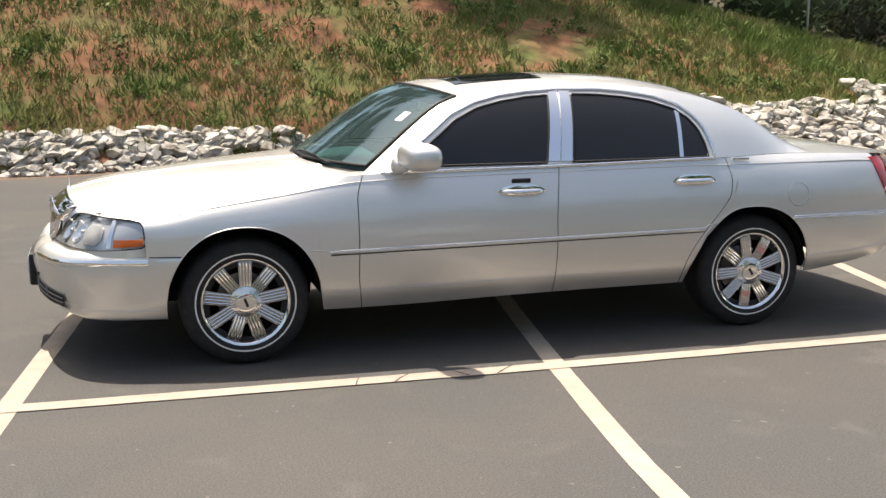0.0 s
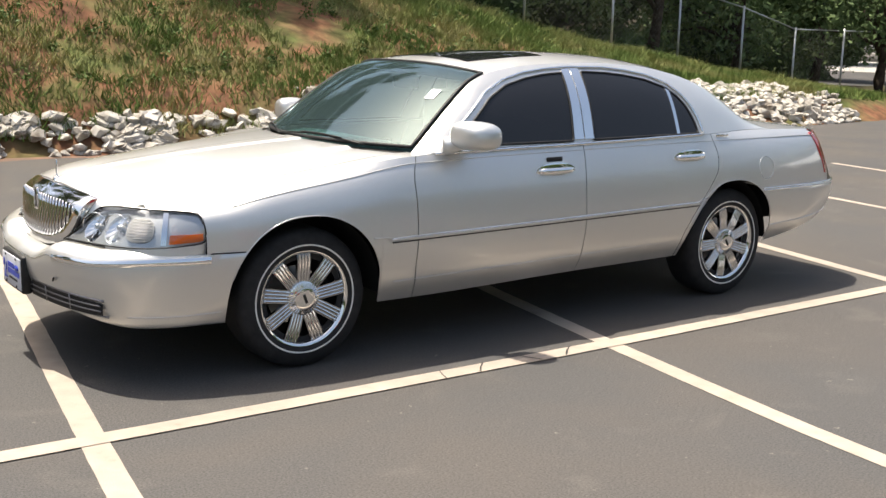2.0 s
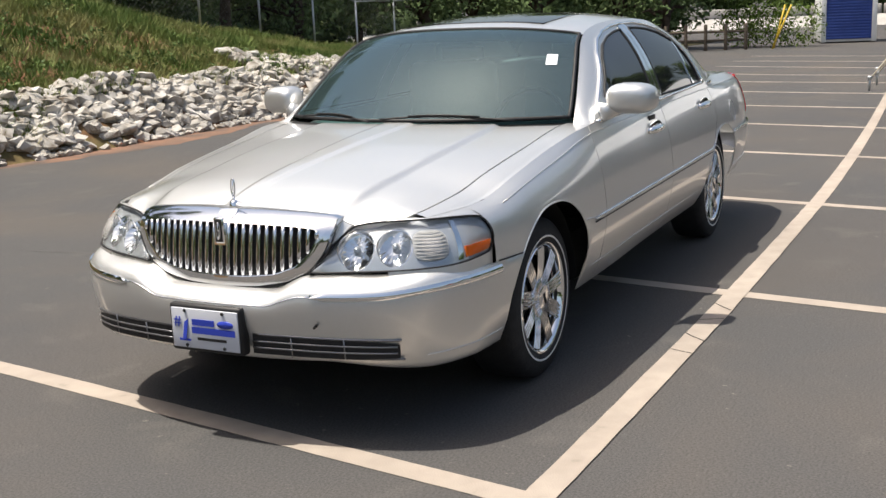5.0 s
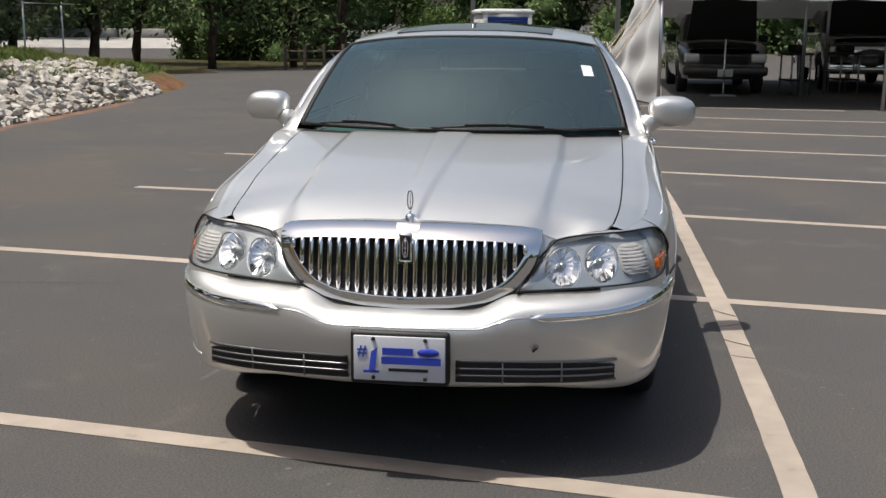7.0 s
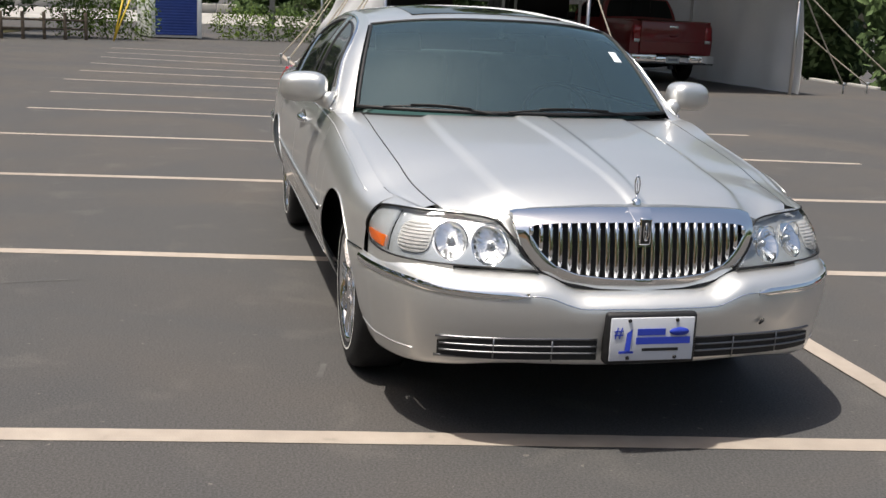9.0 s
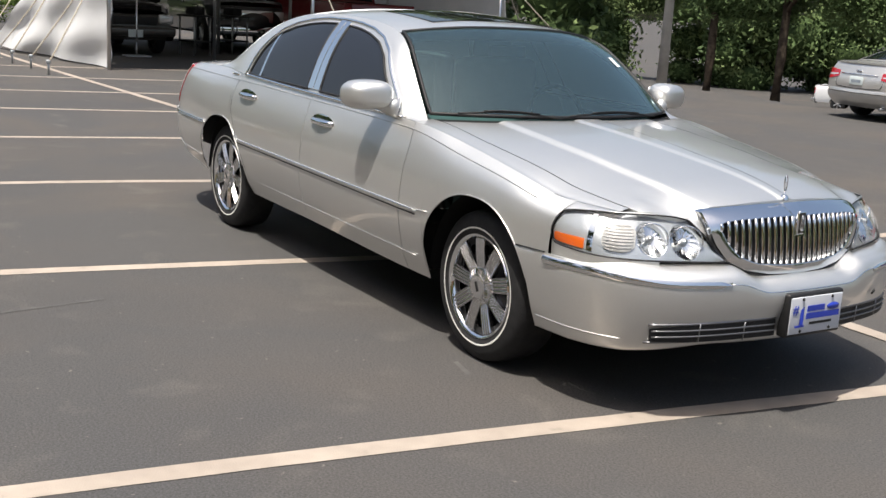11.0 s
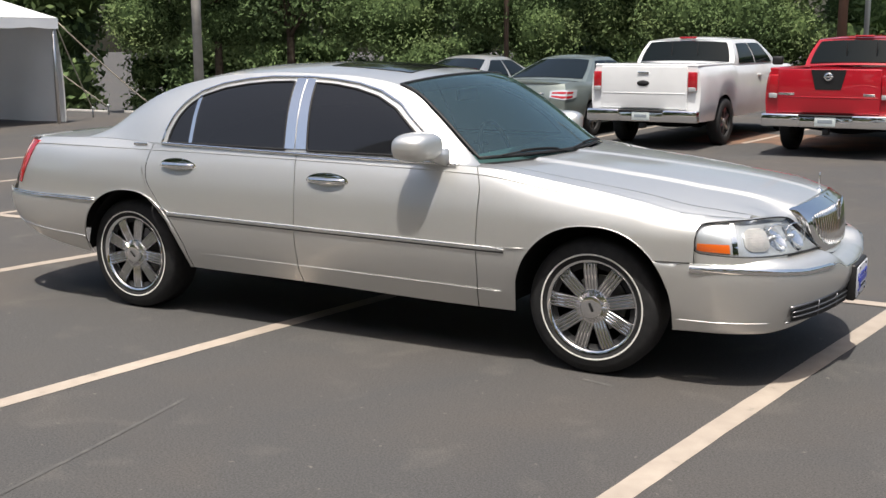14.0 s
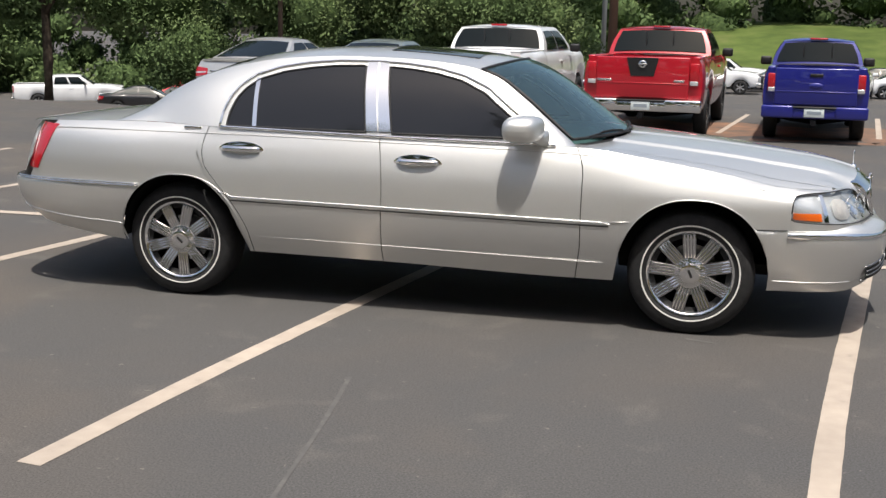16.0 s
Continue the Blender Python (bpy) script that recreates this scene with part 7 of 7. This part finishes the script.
rd = part("roller_door", mesh_from("rd", *box(0.006, 0, 0.82, 0.02, 1.26, 1.42), smooth=False), DOOR_BLUE, shed, "blue slatted roller door")
for k in range(17):
    part("slat", mesh_from("slat", *box(0.022, 0, 0.15 + k * 0.083, 0.018, 1.24, 0.062, 0.008)), DOOR_BLUE, rd)
for sgn in (1, -1):
    part("corner_post", mesh_from("cp", *box(0.01, sgn * 0.70, 0.84, 0.05, 0.14, 1.62, 0.01)), SHED_WHITE, shed)
part("sign_bar", mesh_from("sg", *box(-0.6, 0.782, 1.0, 0.4, 0.012, 0.08), smooth=False), mat("red_sign", (0.4, 0.08, 0.06), 0.5), shed)
part("base", mesh_from("bs", *box(-0.95, 0, 0.03, 1.86, 1.5, 0.06), smooth=False), BLACK, shed)
WOOD = varied(mat("weathered_wood", rough=0.85), [(0.3, (0.07, 0.055, 0.04)), (0.7, (0.16, 0.125, 0.09))], 9, 7, bump=0.4)
YELLOW = mat("yellow_paint", (0.65, 0.45, 0.04), 0.5)
for dx, ln in ((0, 0.28), (0.25, 0.5)):
    solo("leaning_pole", mesh_from("lp", *tube([(-30.0 + dx, -3.7, 0), (-30.1 + dx, -3.7 + ln, 1.25)], 0.025, 8)), YELLOW, "yellow painted pole leaning beside bushes", "pole", "yellow poles")
gate = thing("low_fence", "low dark wooden post-and-rail fence at lot edge", "fence", kind="structure")
for k in range(8):
    part("post", mesh_from("post", *box(-28.4 - 0.18 * k, -8.3 + 0.55 * k, 0.38, 0.09, 0.09, 0.78, 0.01)), WOOD, gate)
for z in (0.3, 0.55):
    part("rail", mesh_from("rail", *tube([(-28.4, -8.3, z), (-28.4 - 0.18 * 7, -8.3 + 0.55 * 7, z)], 0.035, 6)), WOOD, gate)

# ---- poles ----
TIMBER = varied(mat("pole_timber", rough=0.9), [(0.3, (0.36, 0.34, 0.30)), (0.7, (0.54, 0.51, 0.46))], 3, 8, bump=0.4, bump_scale=30)


def utility_pole(x, y, h, r, material, label, lamp=False, z0=0.0):
    p = thing("utility_pole", label, "pole", at=pose(x, y, ground_z(x, y)))
    part("shaft", mesh_from("shaft", *tube([(0, 0, -0.2), (0.01, 0, h * 0.5), (0, 0, h)], [r, r * 0.92, r * 0.8], 12)), material, p)
    part("crossarm", mesh_from("arm", *box(0, 0, h - 0.5, 0.1, 1.8, 0.1, 0.01)), material, p)
    if lamp:
        part("lamp_arm", mesh_from("la", *tube([(0, 0, h * 0.6), (-0.5, 0, h * 0.6 + 0.2)], 0.02, 6)), GALV, p)
    return p


utility_pole(-18.33, 17.3, 8, 0.15, TIMBER, "weathered grey timber utility pole at lot edge")
utility_pole(-4.77, 39.2, 10, 0.12, GALV, "slim grey metal pole beside timber pole")
utility_pole(-2.66, 21.4, 9, 0.13, mat("brown_pole", (0.16, 0.09, 0.06), 0.9), "reddish brown timber utility pole behind the row")
utility_pole(-12.95, 25.0, 10, 0.09, mat("dark_brown_pole", (0.09, 0.06, 0.045), 0.9), "dark timber pole in front of the woods")
utility_pole(-46.0, 2.0, 9, 0.13, GALV, "grey metal pole beyond the kiosk")
utility_pole(-47.0, -4.5, 9, 0.13, GALV, "grey metal pole beyond the kiosk")

# ---- lot edge and far ground ----
CONCRETE = varied(mat("pale_concrete", rough=0.85), [(0.3, (0.3, 0.29, 0.27)), (0.7, (0.42, 0.4, 0.37))], 1.2, 7, bump=0.3, bump_scale=40)
for k in range(4):
    solo("wheel_stop", mesh_from("stop", *box(0, 0, 0.06, 1.8, 0.16, 0.12, 0.03, 2)), CONCRETE, "pale concrete wheel stop on asphalt", "wheel stop", "wheel stops", m=pose(-29.0 + 2.6 * k, 18.9 - 0.2 * k, ground_z(-29.0 + 2.6 * k, 18.9 - 0.2 * k), 0, 0, -4))

TURF = varied(mat("mown_grass", rough=0.9, spec=0.2), [(0.3, (0.045, 0.07, 0.016)), (0.55, (0.075, 0.105, 0.026)), (0.75, (0.115, 0.125, 0.045))], 0.5, 8, bump=0.6, bump_scale=14, second=(0.12, 0.2))


def bank(u, w):
    x = lerp(-9, 50, u)
    d = lerp(0, 1, w)
    return (x, lerp(64, 92, d) - 0.1 * x, -1.75 + 3.9 * smooth_step(0, 1, d) + 0.15 * math.sin(x * 0.4) * d)


solo("grass_bank", mesh_from("bank", *patch(bank, 40, 16, 0, (20, 65, -50))), TURF, "gently rising mown green grass bank", "grass", kind="structure")
solo("road", mesh_from("road", *patch(lambda u, w: (lerp(-46, -58, w) - 6 * u, lerp(-70, 6, u), 0.012 + 0.3 * w), 20, 3, 0, (-50, -20, -50))), CONCRETE, "pale sunlit concrete road beyond the trees", "road", kind="structure")
barrier = thing("road_barrier", "low pale concrete barrier along the road", "barrier", kind="structure")
for k in range(18):
    part("block", mesh_from("block", *box(-59.5 - 0.3 * k, -66 + 4 * k, 0.5, 0.4, 3.9, 0.7, 0.05)), CONCRETE, barrier)

# far parked cars
FARS = "far parked cars"
low_z = -3.3
pickup("white crew-cab pickup parked on the lower lot", pose(-38.2, 47.9, low_z, 0, 0, 30), 5.8, 1.95, 0.39, 1.3, 1.85, (1.85, 2.05, 3.5, 4.2), WHITE_PAINT, FARS, detail=1)
saloon("black saloon parked on the lower lot", pose(-32.4, 47.0, low_z, 0, 0, 20), BLACK_PAINT, FARS, detail=1)
saloon("red saloon parked on the lower lot", pose(-30.9, 49.0, low_z, 0, 0, 14), RED_PAINT, FARS, detail=1)
vehicle("off_road_car", "dark boxy off-road car on the lower lot", "car", pose(-30.0, 51.5, low_z, 0, 0, 20), 4.3, 1.8, 0.4, (0.9, 3.3), 0.38, [(0, 1.15), (3.0, 1.12), (4.3, 1.05)], (0.05, 0.15, 2.3, 2.7, 1.8, 0.72), DARK_RED, FARS, style="van", detail=1)
far_rows = [(-3.6, 57.0, 3, WHITE_PAINT, "white"), (1.4, 60.0, 5, BLACK_PAINT, "black"), (2.6, 55.0, -4, SILVER_PAINT, "silver"), (7.2, 56.5, 0, WHITE_PAINT, "white"), (12.2, 55.0, 3, SAGE_PAINT, "sage grey"), (4.4, 38.0, 80, WHITE_PAINT, "white"),
            (-8.2, 61.0, 4, SILVER_PAINT, "silver"), (-3.0, 62.5, 2, WHITE_PAINT, "white"), (6.5, 61.5, -3, TAN_PAINT, "dark tan"), (7.4, 38.5, 84, SILVER_PAINT, "silver"), (11.8, 60.5, 0, BLACK_PAINT, "black"), (10.2, 39.0, 88, WHITE_PAINT, "white")]
for k, (x, y, turn, pt, colour) in enumerate(far_rows):
    at = pose(x, y, ground_z(x, y), 0, 0, turn)
    if k in (0, 7):
        pickup(colour + " pickup parked in the far lot", at, 5.5, 1.9, 0.38, 1.25, 1.8, (1.85, 2.05, 3.3, 4.0), pt, FARS, detail=1)
    else:
        saloon(colour + " car parked in the far lot", at, pt, FARS, detail=1)
# scuffs on the asphalt
SCUFF = varied(mat("pale_scuff", rough=0.85), [(0.45, (0.075, 0.073, 0.071)), (0.68, (0.105, 0.101, 0.096))], 14, 8)

for k, (x0, y0, x1, y1, w) in enumerate([(-1.50, -2.1, -1.31, -3.55, 0.022), (0.0, -0.97, 0.17, -1.01, 0.025)]):
    solo("scuff_mark", stripe([(x0, y0), (lerp(x0, x1, 0.5) + 0.012, lerp(y0, y1, 0.5)), (x1, y1)], w, 0.0022, 70 + k), SCUFF, "faint pale scuff mark on asphalt", "scuff", "scuff marks", "structure")
# cracks across the long line
CRACK = varied(mat("line_crack", rough=0.9), [(0.3, (0.035, 0.032, 0.03)), (0.7, (0.07, 0.062, 0.055))], 40)
for k, (x, lean) in enumerate(((-1.276, 0.06), (-1.03, -0.03), (-0.72, 0.05), (-0.489, 0.02), (2.1, 0.04))):
    y = 1.33
    solo("crack", stripe([(x - lean, y - 0.056), (x + 0.012, y - 0.02), (x - 0.008, y + 0.015), (x + lean, y + 0.056)], 0.008, 0.0078, 120 + k), CRACK, "thin dark crack across the painted line", "crack", "cracks", "structure")
